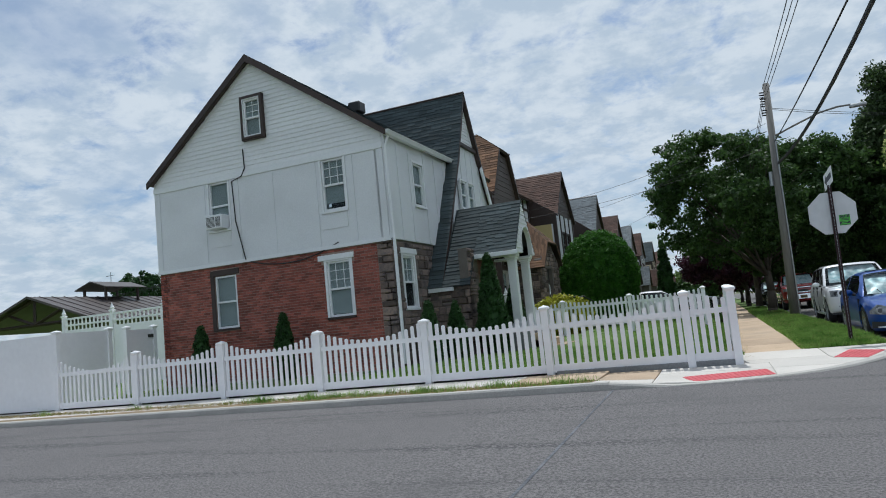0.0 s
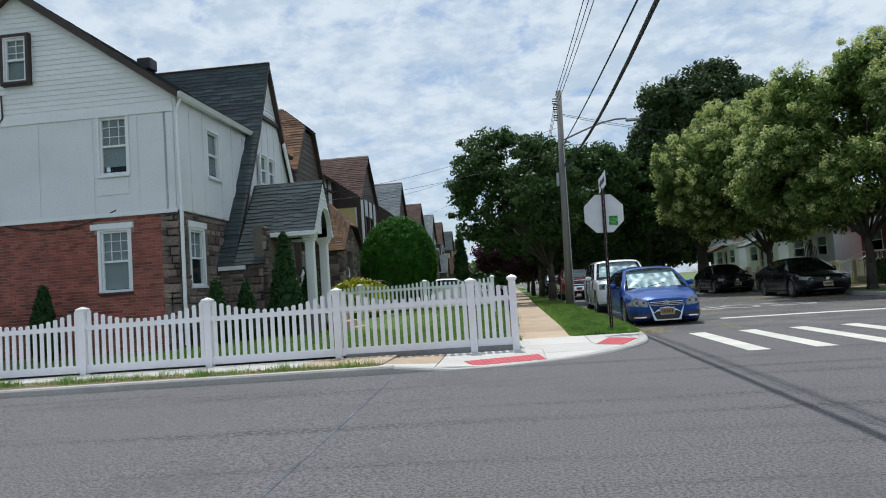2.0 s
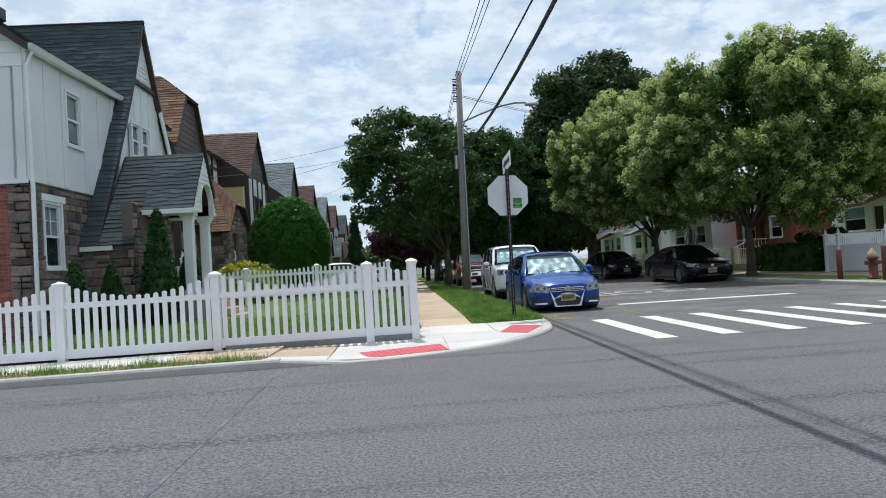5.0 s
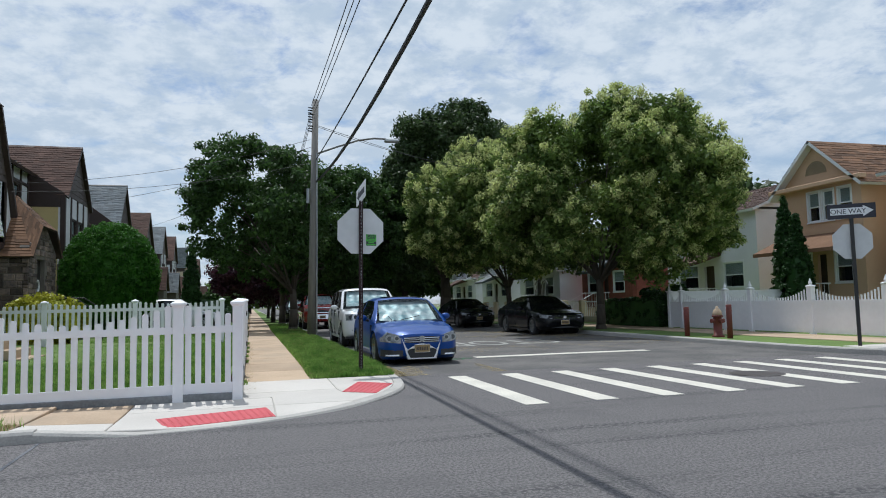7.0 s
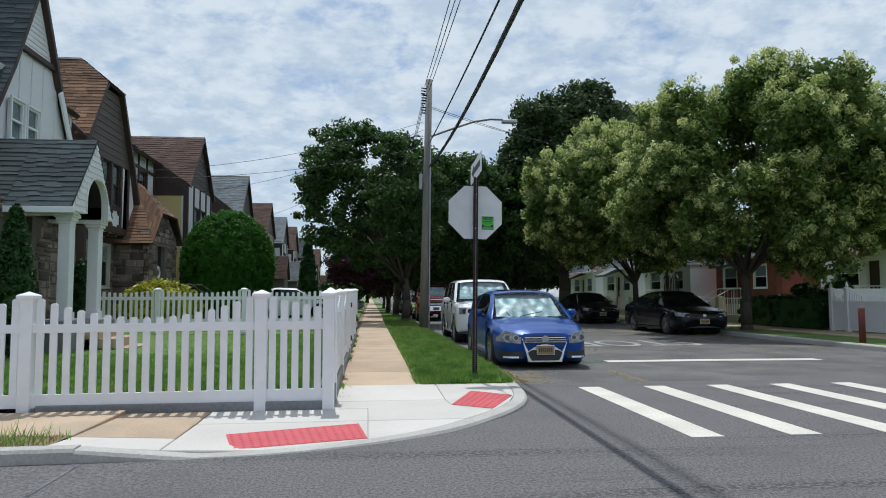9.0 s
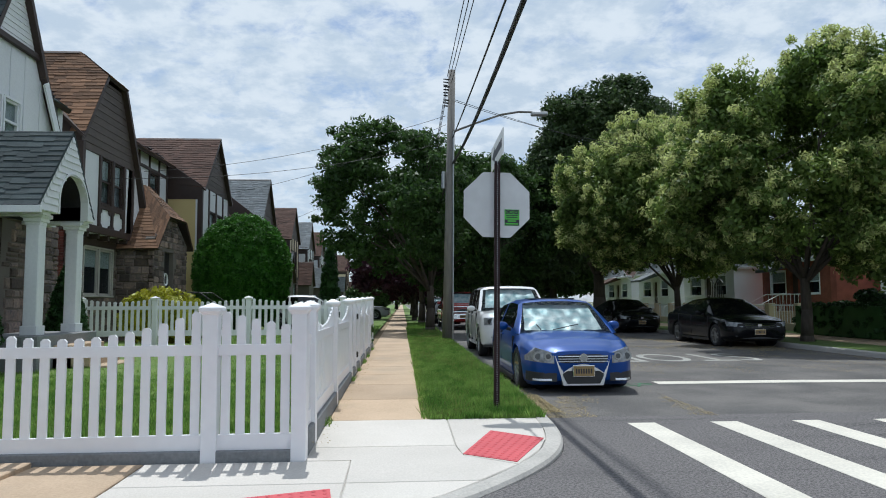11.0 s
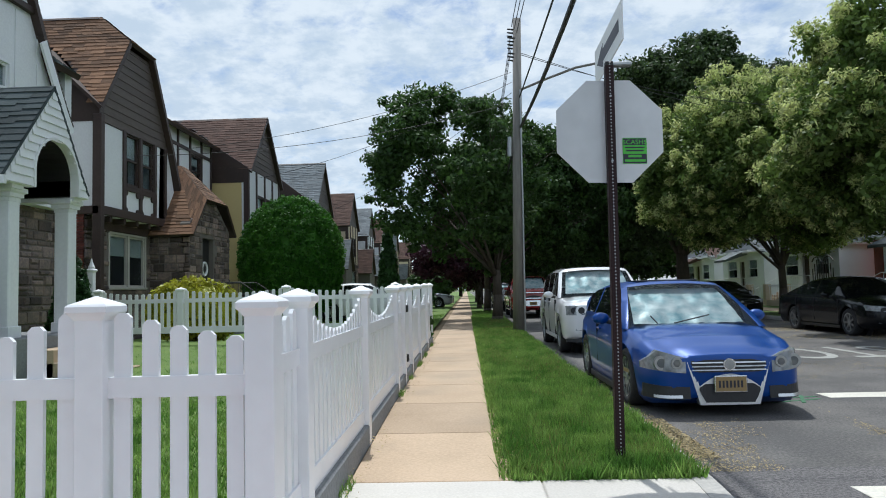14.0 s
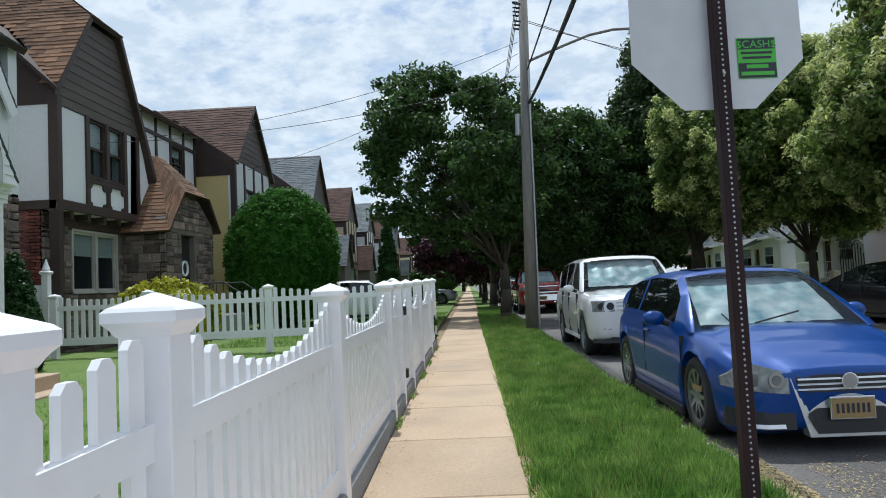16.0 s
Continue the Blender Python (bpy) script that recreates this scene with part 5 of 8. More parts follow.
    w2 = part("wall", s2.nbox(0, -0.3, 0, px + 9.1, 0, 3.2), M_STONE_J, h)
    stone_wall(w2, s2, 0.9, 0.15, px + 9.1, 3.15, seed=65, single=True)
    part("entrance_door", sf.nbox(0.97, -0.2, 0.9, 1.83, -0.14, 3.13, 0.01), M_BLACK, h, "dark entrance door with a pale wreath")
    bm = bmesh.new()
    tube(bm, [sf.p(1.4 + 0.2 * math.cos(math.pi * k / 8), -0.11, 2.2 + 0.2 * math.sin(math.pi * k / 8)) for k in range(17)], 0.035, 6)
    part("wreath", bm, M_CURTAIN, h)
    ax, ay, az = -7.6, 31.55, 5.55
    for k, c in enumerate(([(px + 0.2, py0 - 0.25, 3.15), (-8.2, py0 - 0.25, 3.15), (-8.2, ay - 0.25, az), (ax, ay - 0.25, az)],
                           [(px + 0.2, py1 + 0.2, 3.35), (-8.2, py1 + 0.2, 3.35), (-8.2, ay + 0.2, az), (ax, ay + 0.2, az)],
                           [(px + 0.22, py0 + 0.75, 4.3), (px + 0.22, py1 - 0.75, 4.3), (ax, ay + 0.2, az), (ax, ay - 0.25, az)],
                           [(px + 0.2, py0 - 0.25, 3.15), (px + 0.22, py0 + 0.75, 4.3), (ax, ay - 0.25, az), (ax - 0.02, ay - 0.26, az)],
                           [(px + 0.2, py1 + 0.2, 3.35), (px + 0.22, py1 - 0.75, 4.3), (ax, ay + 0.2, az), (ax - 0.02, ay + 0.21, az)])):
        roof_slab(h, c, M_BROWN, 0.06)
        courses("shingles", h, c, M_BROWNSHINGLE, seed=70 + k)
    part("stoop", nbox(px, 30.2, 0.1, px + 1.3, 32.0, 0.85, 0.02), M_FOOT, h)
    bm = bmesh.new()
    for yy in (30.3, 31.9):
        tube(bm, [(px + 0.1, yy, 0.85), (px + 0.1, yy, 1.75), (px + 1.25, yy, 1.75), (px + 2.2, yy, 1.1), (px + 2.2, yy, 0.2)], 0.02, 6)
        rail = part("railing", bm, M_BLACK, h, "black iron step railing")
        for k in range(6):
            bm = bmesh.new()
            rod(bm, (px + 0.25 + 0.2 * k, yy, 0.85), (px + 0.25 + 0.2 * k, yy, 1.75), 0.008, 0.008, 5)
            part("bar", bm, M_BLACK, rail)
        bm = bmesh.new()
    bm.free()
    part("wall", nbox(-14.5, 25.95, 0, -14.2, 37.5, 6.0), M_STUCCO, h)
    part("roof", prism(bmesh.new(), [(-12.2, 25.9, 9.0), (-12.2, 37.6, 9.0), (-14.8, 37.6, 6.2), (-14.8, 25.9, 6.2)], (0, 0, -0.12)), M_BROWNSHINGLE, h)


half_timber_house()


def bay_house(yc, roof_mat, wall_mat, label, depth_y=9.0, apex=9.25, wing=True, side_mat=None, base=True, xf=-7.55, detail=True):
    """A house of the same row: a projecting gabled bay and a recessed timbered wing."""
    h = thing("row_house", label, "house", (-0.3, 0, 0), group="row houses")
    y0, y1, xr, ez = yc - 2.35, yc + 2.35, -9.1, 6.6
    up = Frame((xf, y0, 0), (0, 1, 0), (1, 0, 0))
    win = [(1.3, 4.2, 2.2, 5.6), (2.5, 4.2, 3.4, 5.6)]
    low = [(1.1, 1.6, 3.5, 3.0)]
    w = part("wall", holed(up, 0, 3.4, 4.7, ez, win, 0.25), wall_mat, h)
    w2 = part("wall", holed(up, 0, 0, 4.7, 3.4, low, 0.25), M_STONE_J if base else M_BRICK, h)
    if base:
        stone_wall(w2, up, 0, 0.2, 4.7, 3.4, low, seed=int(yc))
    for q in win:
        window(h, up, *[v + d for v, d in zip(q, (0.02, 0.02, -0.02, 0))], M_BROWN, blind=0.5, trim=0.05)
    window(h, up, low[0][0] + 0.02, 1.62, low[0][2] - 0.02, 3.0, M_BROWN, sash=False, blind=0.8)
    for a in (0.07, 1.15, 2.35, 3.55, 4.63):
        part("timber", up.nbox(a - 0.07, 0, 3.5, a + 0.07, 0.05, ez, 0.006), M_BROWN, w)
    part("timber", up.nbox(0, 0, 3.35, 4.7, 0.07, 3.55, 0.01), M_BROWN, w)
    sd = Frame((-12.0, y0, 0), (1, 0, 0), (0, -1, 0))
    part("wall", sd.nbox(0, -0.25, 0, xf + 12.0 - 0.26, 0, 6.0), side_mat or wall_mat, h)
    bm = bmesh.new()
    prism(bm, [(-12, y0 - 0.02, 6.0), (xf, y0 - 0.02, 6.0), (xf, y0 - 0.02, 6.62), (-12, y0 - 0.02, 6.62)], (0, 0.25, 0))
    part("side_boarding", bm, M_BROWN, h)
    if detail:                                           # boarded upper side under the slanting eave
        bm = bmesh.new()
        prism(bm, [(-12, y0 - 0.03, 6.62), (xf + 0.02, y0 - 0.03, 6.62), (xf - 3.0, y0 - 0.03, apex - 0.62), (-12, y0 - 0.03, apex - 0.62)], (0, 0.2, 0))
        part("side_boarding", bm, M_BROWN, h)
    part("corner_post", nbox(xf - 0.16, y0 - 0.04, 0.3, xf + 0.04, y0 + 0.12, 6.6, 0.01), M_BROWN, h)
    bm = bmesh.new()
    prism(bm, [(xf, y0, ez), (xf, y1, ez), (xf, yc, apex - 0.1)], (-0.25, 0, 0))
    g = part("gable", bm, M_GABLE, h)
    if detail:
        k = 2.35 / (apex - 0.1 - ez)
        planks(g, up, lambda c: (2.35 - (apex - 0.1 - c) * k + 0.02, 2.35 + (apex - 0.1 - c) * k - 0.02), ez + 0.02, apex - 0.4, 0.24, M_GABLE, "board")
    for s in (-1, 1):
        ye = yc + s * 2.5
        ze = apex - 2.5 * (apex - ez) / 2.35
        c = [(xf + 0.2, ye, ze), (-12.2, ye, ze), (-12.2, yc, apex), (xf + 0.2, yc, apex)]
        if detail and s < 0:                             # the eave rises towards the back
            cut = lambda p, ze=ze: (p.z - ze) / (apex - ze) >= 0.80 * (xf + 0.2 - p.x) / 3.2 - 0.02
            roof_slab(h, [c[0], (xf - 3.0, ye + (yc - ye) * 0.8, ze + (apex - ze) * 0.8), c[2], c[3]], M_BROWN, 0.12)
            courses("shingles", h, c, roof_mat, exposure=0.16, piece=0.34, seed=int(yc * 3) + s, keep=cut)
            continue
        roof_slab(h, c, M_BROWN, 0.12)
        courses("shingles", h, c, roof_mat, exposure=0.16, piece=0.34, seed=int(yc * 3) + s)
    if wing:
        rw = Frame((xr, y1, 0), (0, 1, 0), (1, 0, 0))
        wd = depth_y - 2.35
        win = [(wd * 0.3, 4.5, wd * 0.3 + 0.9, 5.8), (wd * 0.65, 4.5, wd * 0.65 + 0.9, 5.8)]
        w = part("wall", holed(rw, 0, 0, wd, 6.6, win, 0.25), M_STUCCO, h)
        for k in range(6):
            part("timber", rw.nbox(0.06 + k * (wd - 0.12) / 5 - 0.06, 0, 3.3, 0.06 + k * (wd - 0.12) / 5 + 0.06, 0.05, 6.6), M_BROWN, w)
        for q in win:
            window(h, rw, *[v + d for v, d in zip(q, (0.02, 0.02, -0.02, 0))], M_BROWN, blind=0.4)
        c = [(xr + 0.35, y0 + 1, 6.5), (xr + 0.35, y1 + wd, 6.5), (-12.2, y1 + wd, 9.0), (-12.2, y0 + 1, 9.0)]
        roof_slab(h, c, M_BROWN)
        courses("shingles", h, c, roof_mat, exposure=0.16, piece=0.34, seed=int(yc * 7))
        # low entrance with its own steep roof
        ey = y1 + 0.2
        part("entrance", nbox(-9.0, ey, 0, -6.6, ey + 2.4, 3.1), M_STONE_J, h)
        for s in (-1, 1):
            c = [(-6.4, ey + 1.2 + s * 1.5, 2.9), (-9.0, ey + 1.2 + s * 1.5, 2.9), (-9.0, ey + 1.2, 5.0), (-6.4, ey + 1.2, 5.0)]
            roof_slab(h, c, M_BROWN, 0.08)
            courses("shingles", h, c, roof_mat, exposure=0.16, piece=0.34, seed=int(yc * 5) + s)
        bm = bmesh.new()
        prism(bm, [(-6.6, ey, 3.1), (-6.6, ey + 2.4, 3.1), (-6.6, ey + 1.2, 4.8)], (-0.2, 0, 0))
        part("entrance_gable", bm, M_STONE_J, h)
    part("wall", nbox(-15.0, y0, 0, -14.75, y0 + depth_y, 6.2), M_STUCCO, h)
    part("roof", prism(bmesh.new(), [(-12.2, y0, 9.0), (-12.2, y0 + depth_y, 9.0), (-15.2, y0 + depth_y, 6.1), (-15.2, y0, 6.1)], (0, 0, -0.12)), roof_mat, h)
    return h


bay_house(39.95, M_DARKSHINGLE, M_STUCCO, "half-timbered house with dark brown gable and yellow side wall", side_mat=M_YELLOW, apex=9.3)
bay_house(52.6, M_SLATE, M_CREAM, "half-timbered house with a grey slate gable", apex=9.6)
bay_house(63.8, M_DARKSHINGLE, M_CREAM, "half-timbered house with a dark brown gable roof", detail=False)
bay_house(74.0, M_SLATE, M_STUCCO, "half-timbered house with a pale slate roof", detail=False)
bay_house(83.5, M_DARKSHINGLE, M_STUCCO, "far half-timbered house with a brown roof", detail=False)
bay_house(98.0, M_GREYSHINGLE, M_CREAM, "far row house with a grey roof", detail=False)
bay_house(120.0, M_DARKSHINGLE, M_CREAM, "far row house with a brown roof", detail=False)


# ---- parked cars ----
def lerp_list(table, x):
    for (xa, va), (xb, vb) in zip(table, table[1:]):
        if x <= xb:
            t = (x - xa) / (xb - xa) if xb > xa else 0
            t = max(0.0, min(1.0, t))
            t = t * t * (3 - 2 * t) * 0.5 + t * 0.5
            return va + (vb - va) * t
    return table[-1][1]


def wheel_meshes(r, width, spokes):
    tyre = bmesh.new()
    prof = [(r * 0.70, -width / 2), (r * 0.93, -width / 2), (r, -width / 2 + 0.03), (r, width / 2 - 0.03), (r * 0.93, width / 2), (r * 0.70, width / 2)]
    rings = [[tyre.verts.new((q * math.cos(2 * math.pi * i / 28), z, q * math.sin(2 * math.pi * i / 28))) for i in range(28)] for q, z in prof]
    for a, b in zip(rings, rings[1:] + rings[:1]):
        for i in range(28):
            tyre.faces.new((a[i], a[(i + 1) % 28], b[(i + 1) % 28], b[i]))
    rim = bmesh.new()
    o = width / 2
    for sgn in (1,):
        for k in range(28):
            a0, a1 = 2 * math.pi * k / 28, 2 * math.pi * (k + 1) / 28
            for (r0, y0), (r1, y1) in (((r * 0.70, o - 0.005), (r * 0.63, o - 0.012)), ((r * 0.63, o - 0.012), (r * 0.60, o - 0.09))):
                vs = [rim.verts.new((rr * math.cos(a), yy, rr * math.sin(a))) for rr, yy, a in ((r0, y0, a0), (r0, y0, a1), (r1, y1, a1), (r1, y1, a0))]
                rim.faces.new(vs)
        for k in range(spokes):
            a = 2 * math.pi * k / spokes
            c, s = math.cos(a), math.sin(a)
            w0, w1 = r * 0.075, r * 0.045
            pts = [(r * 0.10 * c - w0 * s, r * 0.10 * s + w0 * c), (r * 0.10 * c + w0 * s, r * 0.10 * s - w0 * c), (r * 0.64 * c + w1 * s, r * 0.64 * s - w1 * c), (r * 0.64 * c - w1 * s, r * 0.64 * s + w1 * c)]
            prism(rim, [(x, o - 0.015, z) for x, z in pts], (0, -0.03, 0))
        rod(rim, (0, o - 0.04, 0), (0, o - 0.008, 0), r * 0.15, r * 0.13, 14)
    disc = bmesh.new()
    rod(disc, (0, -o + 0.02, 0), (0, o - 0.1, 0), r * 0.60, r * 0.60, 20)
    return finish("tyre", tyre, M_RUBBER, True), finish("rim", rim, M_RIM), finish("brake", disc, M_PLASTIC)


def car(spec, at, label, paint, detail=True):
    """A car with a lofted body, its nose along +x; the spec gives its lines in metres."""
    Ln, Wd, Ht = spec["size"]
    hx, hw = Ln / 2, Wd / 2
    wr, ra = spec["wheel"], spec["wheel"] + 0.055
    xa = [spec["front_axle"], spec["rear_axle"]]
    zb0 = spec.get("clear", 0.19)
    t = thing("car", label, "car")
    t.matrix_basis = at
    cr, nose = spec.get("corner", 0.5), spec.get("nose", 0.74)

    def half(x):
        d = hx - abs(x)
        k = min(1.0, d / cr)
        return hw * (nose + (1 - nose) * math.sqrt(max(0.0, 1 - (1 - k) ** 2)))

    def ring(x):
        w, zt = half(x), lerp_list(spec["top"], x)
        zb = zb0 + 0.10 * max(0.0, 1 - (hx - abs(x)) / 0.25)
        h = zt - zb
        pts = [(0, zb), (0.62 * w, zb), (0.90 * w, zb + 0.01), (0.965 * w, zb + 0.07), (0.985 * w, zb + 0.22 * h), (1.0 * w, zb + 0.45 * h), (0.995 * w, zb + 0.66 * h),
               (0.975 * w, zb + 0.84 * h), (0.93 * w, zb + 0.955 * h), (0.86 * w, zt), (0.77 * w, zt + 0.004), (0.66 * w, zt + 0.001), (0.60 * w, zt + 0.022), (0.3 * w, zt + 0.034), (0, zt + 0.038)]
        out = []
        for y, z in pts:
            for ax in xa:
                if abs(x - ax) < ra and y > 0.6 * w:
                    z = max(z, min(zt - 0.10, wr + math.sqrt(ra * ra - (x - ax) ** 2)))
            out.append((y, z))
        return out

    xs = sorted({round(-hx + Ln * i / 70, 4) for i in range(71)} | {round(a + s * ra * q, 4) for a in xa for s in (-1, 1) for q in (0.999, 0.96, 0.87, 0.7, 0.4)} | {hx - 0.02, -hx + 0.02, hx - 0.06, -hx + 0.06})
    bm = bmesh.new()
    rows = []
    for x in xs:
        r = ring(x)
        full = [(y, z) for y, z in r] + [(-y, z) for y, z in r[-2:0:-1]]
        rows.append([bm.verts.new((x, y, z)) for y, z in full])
    for a, b in zip(rows, rows[1:]):
        n = len(a)
        for i in range(n):
            bm.faces.new((a[i], b[i], b[(i + 1) % n], a[(i + 1) % n]))
    bm.faces.new(rows[0][::-1])
    bm.faces.new(rows[-1])
    body = part("body", bm, paint, t, smooth=True)
    # cabin
    wsb, rf, rr, rb = spec["cabin"]                      # windscreen foot, roof front, roof rear, rear foot
    zr = Ht

    def ctop(x):
        zt = lerp_list(spec["top"], x)
        if x > rf:
            k = (wsb - x) / (wsb - rf)
            return zt + (zr - 0.03 - zt) * (k ** 0.92)
        if x < rr:
            k = (x - rb) / (rr - rb)
            return zt + (zr - 0.06 - zt) * (k ** spec.get("rear_power", 0.8))
        return zr - 0.03 + 0.03 * math.sin(math.pi * (x - rr) / (rf - rr)) - 0.03 * max(0, (rf + rr) / 2 - x) / (rf - rr) * 2

    pillars = spec["pillars"]                            # x of pillar middles
    cx = sorted({round(rb + (wsb - rb) * i / 44, 4) for i in range(45)} | {p + s * 0.035 for p in pillars for s in (-1, 1)} | {rf, rr})
    cx = [x for x in cx if rb <= x <= wsb]
    lo = {"body": bmesh.new(), "windscreen": bmesh.new(), "rear_window": bmesh.new(), "side": {}}
    inner = bmesh.new()

    def cring(x):
        w, zt = half(x), lerp_list(spec["top"], x)
        z1 = ctop(x)
        h = max(0.0, z1 - zt)
        k = min(1.0, h / (zr - zt + 1e-6))
        wr_ = hw * spec.get("roof_w", 0.70)
        wt = 0.90 * w + (wr_ - 0.90 * w) * k
        return [(0.93 * w, zt - 0.03), (0.905 * w, zt + 0.03 * k), (wt + 0.05, zt + h * 0.86), (wt - 0.03, zt + h * 0.965), (wt - 0.16, z1), (wt * 0.4, z1 + 0.018 * k), (0, z1 + 0.022 * k)]

    for xa_, xb_ in zip(cx, cx[1:]):
        A, B = cring(xa_), cring(xb_)
        mid = (xa_ + xb_) / 2
        for s in (1, -1):
            for i in range(len(A) - 1):
                quad = [(xa_, s * A[i][0], A[i][1]), (xb_, s * B[i][0], B[i][1]), (xb_, s * B[i + 1][0], B[i + 1][1]), (xa_, s * A[i + 1][0], A[i + 1][1])]
                tgt = lo["body"]
                if i >= 3 and rf + 0.04 < mid < wsb - 0.03:
                    tgt = lo["windscreen"]
                elif i >= 3 and rb + 0.05 < mid < rr - 0.03:
                    tgt = lo["rear_window"]
                elif i == 1 and pillars[0] < mid < pillars[-1] and not any(abs(mid - p) < 0.036 for p in pillars):
                    k = sum(mid > p for p in pillars)
                    tgt = lo["side"].setdefault((s, k), bmesh.new())
                vs = [tgt.verts.new(q) for q in quad]
                tgt.faces.new(vs)
    for m in [lo["body"], lo["windscreen"], lo["rear_window"], *lo["side"].values()]:
        bmesh.ops.remove_doubles(m, verts=m.verts, dist=0.0004)
    part("cabin", lo["body"], paint, t, smooth=True)
    part("windscreen", lo["windscreen"], M_CARGLASS if spec.get("shade") else M_DARKGLASS, t, smooth=True)
    part("rear_window", lo["rear_window"], M_DARKGLASS, t, smooth=True)
    for k, m in lo["side"].items():
        part("side_window", m, M_DARKGLASS, t, smooth=True)
    # dark interior block so that glass shows depth
    zc = lerp_list(spec["top"], 0)
    part("seat_row", nbox(rb + 0.5, -hw * 0.72, zc - 0.25, (rf + rr) / 2 + 0.25, hw * 0.72, zc + 0.18, 0.08), M_PLASTIC, t)
    if spec.get("shade"):
        # crumpled foil shade behind the windscreen
        rnd = random.Random(4)
        vs, fs, nu, nv = [], [], 26, 12
        for j in range(nv + 1):
            x = wsb - 0.16 + (rf - 0.02 - wsb + 0.16) * (j / nv)
            z = ctop(x) - 0.06
            for i in range(nu + 1):
                y = -hw * 0.74 + 2 * hw * 0.74 * i / nu
                fold = 0.03 * (0.5 + 0.5 * noise.noise(Vector((i * 0.35, j * 0.4, Ln))))
                vs.append((x - fold, y * (1 - 0.14 * j / nv), z - fold - 0.006 * rnd.random()))
        for j in range(nv):
            for i in range(nu):
                k = j * (nu + 1) + i
                fs.append((k, k + 1, k + nu + 2, k + nu + 1))
        raw("sunshade", vs, fs, M_SUNSHADE, t, "crumpled silver foil sunshade", True)
    # wheels
    ty, ri, br = wheel_meshes(wr, 0.22, spec.get("spokes", 10))
    for ax in xa:
        for s in (1, -1):
            m = Matrix.Translation((ax, s * (hw - 0.125), wr)) @ (Matrix.Identity(4) if s > 0 else Matrix.Rotation(math.pi, 4, "Z"))
            wh = part("wheel", ty, M_RUBBER, t, "black tyre on an alloy rim", at=m)
            part("rim", ri, M_RIM, wh)
            part("brake", br, M_PLASTIC, wh)
            bm = bmesh.new()
            rod(bm, (ax, s * (hw - 0.42), wr), (ax, s * (hw - 0.30), wr), ra, ra, 24)
            part("wheel_well", bm, M_PLASTIC, t)

    # strips that follow the nose or tail outline
    def outline(y, front=True):
        a = abs(y)
        flat = hw * nose
        if a <= flat:
            return hx - 0.012 * (a / flat) ** 2
        q = min(1.0, (a / hw - nose) / (1 - nose))
        return hx - 0.012 - cr * (1 - math.sqrt(max(0.0, 1 - q * q)))

    def fascia(name, y0, y1, z0, z1, material, off=0.006, label="", front=True, n=10, parent=None, lift=None):
        bm = bmesh.new()
        sg = 1 if front else -1
        cols = []
        for i in range(n + 1):
            y = y0 + (y1 - y0) * i / n
            za, zb = (z0(y), z1(y)) if callable(z0) else (z0, z1)
            x = outline(y)
            cols.append([bm.verts.new((sg * (x + off), y, za)), bm.verts.new((sg * (x + off - 0.012), y, zb)), bm.verts.new((sg * (x - 0.10), y, zb)), bm.verts.new((sg * (x - 0.10), y, za))])
        for a, b in zip(cols, cols[1:]):
            for k in range(4):
                bm.faces.new((a[k], b[k], b[(k + 1) % 4], a[(k + 1) % 4]))
        bm.faces.new(cols[0])
        bm.faces.new(cols[-1][::-1])
        return part(name, bm, material, parent or t, label)

    fascia.line = outline
    spec["face"](t, fascia, hx, hw)
    for s in (1, -1):                                    # mirrors, handles, seams
        mx = spec["pillars"][-1] - 0.12
        mz = lerp_list(spec["top"], mx) + 0.06
        bm = bmesh.new()
        bmesh.ops.create_uvsphere(bm, u_segments=12, v_segments=8, radius=1.0, matrix=Matrix.Translation((mx, s * (hw + 0.09), mz)) @ Matrix.Diagonal((0.08, 0.11, 0.075, 1)))
        mir = part("mirror", bm, paint if spec.get("mirror_paint", True) else M_PLASTIC, t, smooth=True)
        bm = bmesh.new()
        rod(bm, (mx, s * (hw - 0.06), mz - 0.06), (mx, s * (hw + 0.05), mz - 0.03), 0.03, 0.025, 8)
        part("mirror_arm", bm, M_PLASTIC, mir)
        for dx in spec.get("doors", ()):
            z0, zt = 0.34, lerp_list(spec["top"], dx) - 0.04
            bm = bmesh.new()
            y = half(dx)
            box(bm, dx - 0.004, s * (y - 0.02) - 0.02, z0, dx + 0.004, s * (y - 0.02) + 0.0203 * 1.05, zt)
            part("door_seam", bm, M_PLASTIC, t)
        for dx in spec.get("handles", ()):
            z = lerp_list(spec["top"], dx) - 0.13
            part("door_handle", nbox(dx - 0.09, s * half(dx) * 0.985 - 0.018, z - 0.014, dx + 0.09, s * half(dx) * 0.985 + 0.018, z + 0.014, 0.006), paint, t)
        part("sill", nbox(spec["rear_axle"] + ra, s * (hw - 0.03) - 0.02, zb0 - 0.02, spec["front_axle"] - ra, s * (hw - 0.03) + 0.02, zb0 + 0.07, 0.01), paint if spec.get("sill_paint", True) else M_PLASTIC, t)
    return t


def plate(t, x, z, parent=None):
    p = part("number_plate", nbox(x, -0.165, z - 0.085, x + 0.018, 0.165, z + 0.085, 0.006), M_CHROME, t, "orange-yellow plate in a chrome frame")
    q = part("plate_face", nbox(x + 0.016, -0.152, z - 0.072, x + 0.022, 0.152, z + 0.072), M_PLATE, p)
    for k in range(7):                                   # plain bars stand for the characters
        part("character", nbox(x + 0.021, -0.125 + k * 0.037, z - 0.035, x + 0.0235, -0.105 + k * 0.037, z + 0.035), M_INK, p)


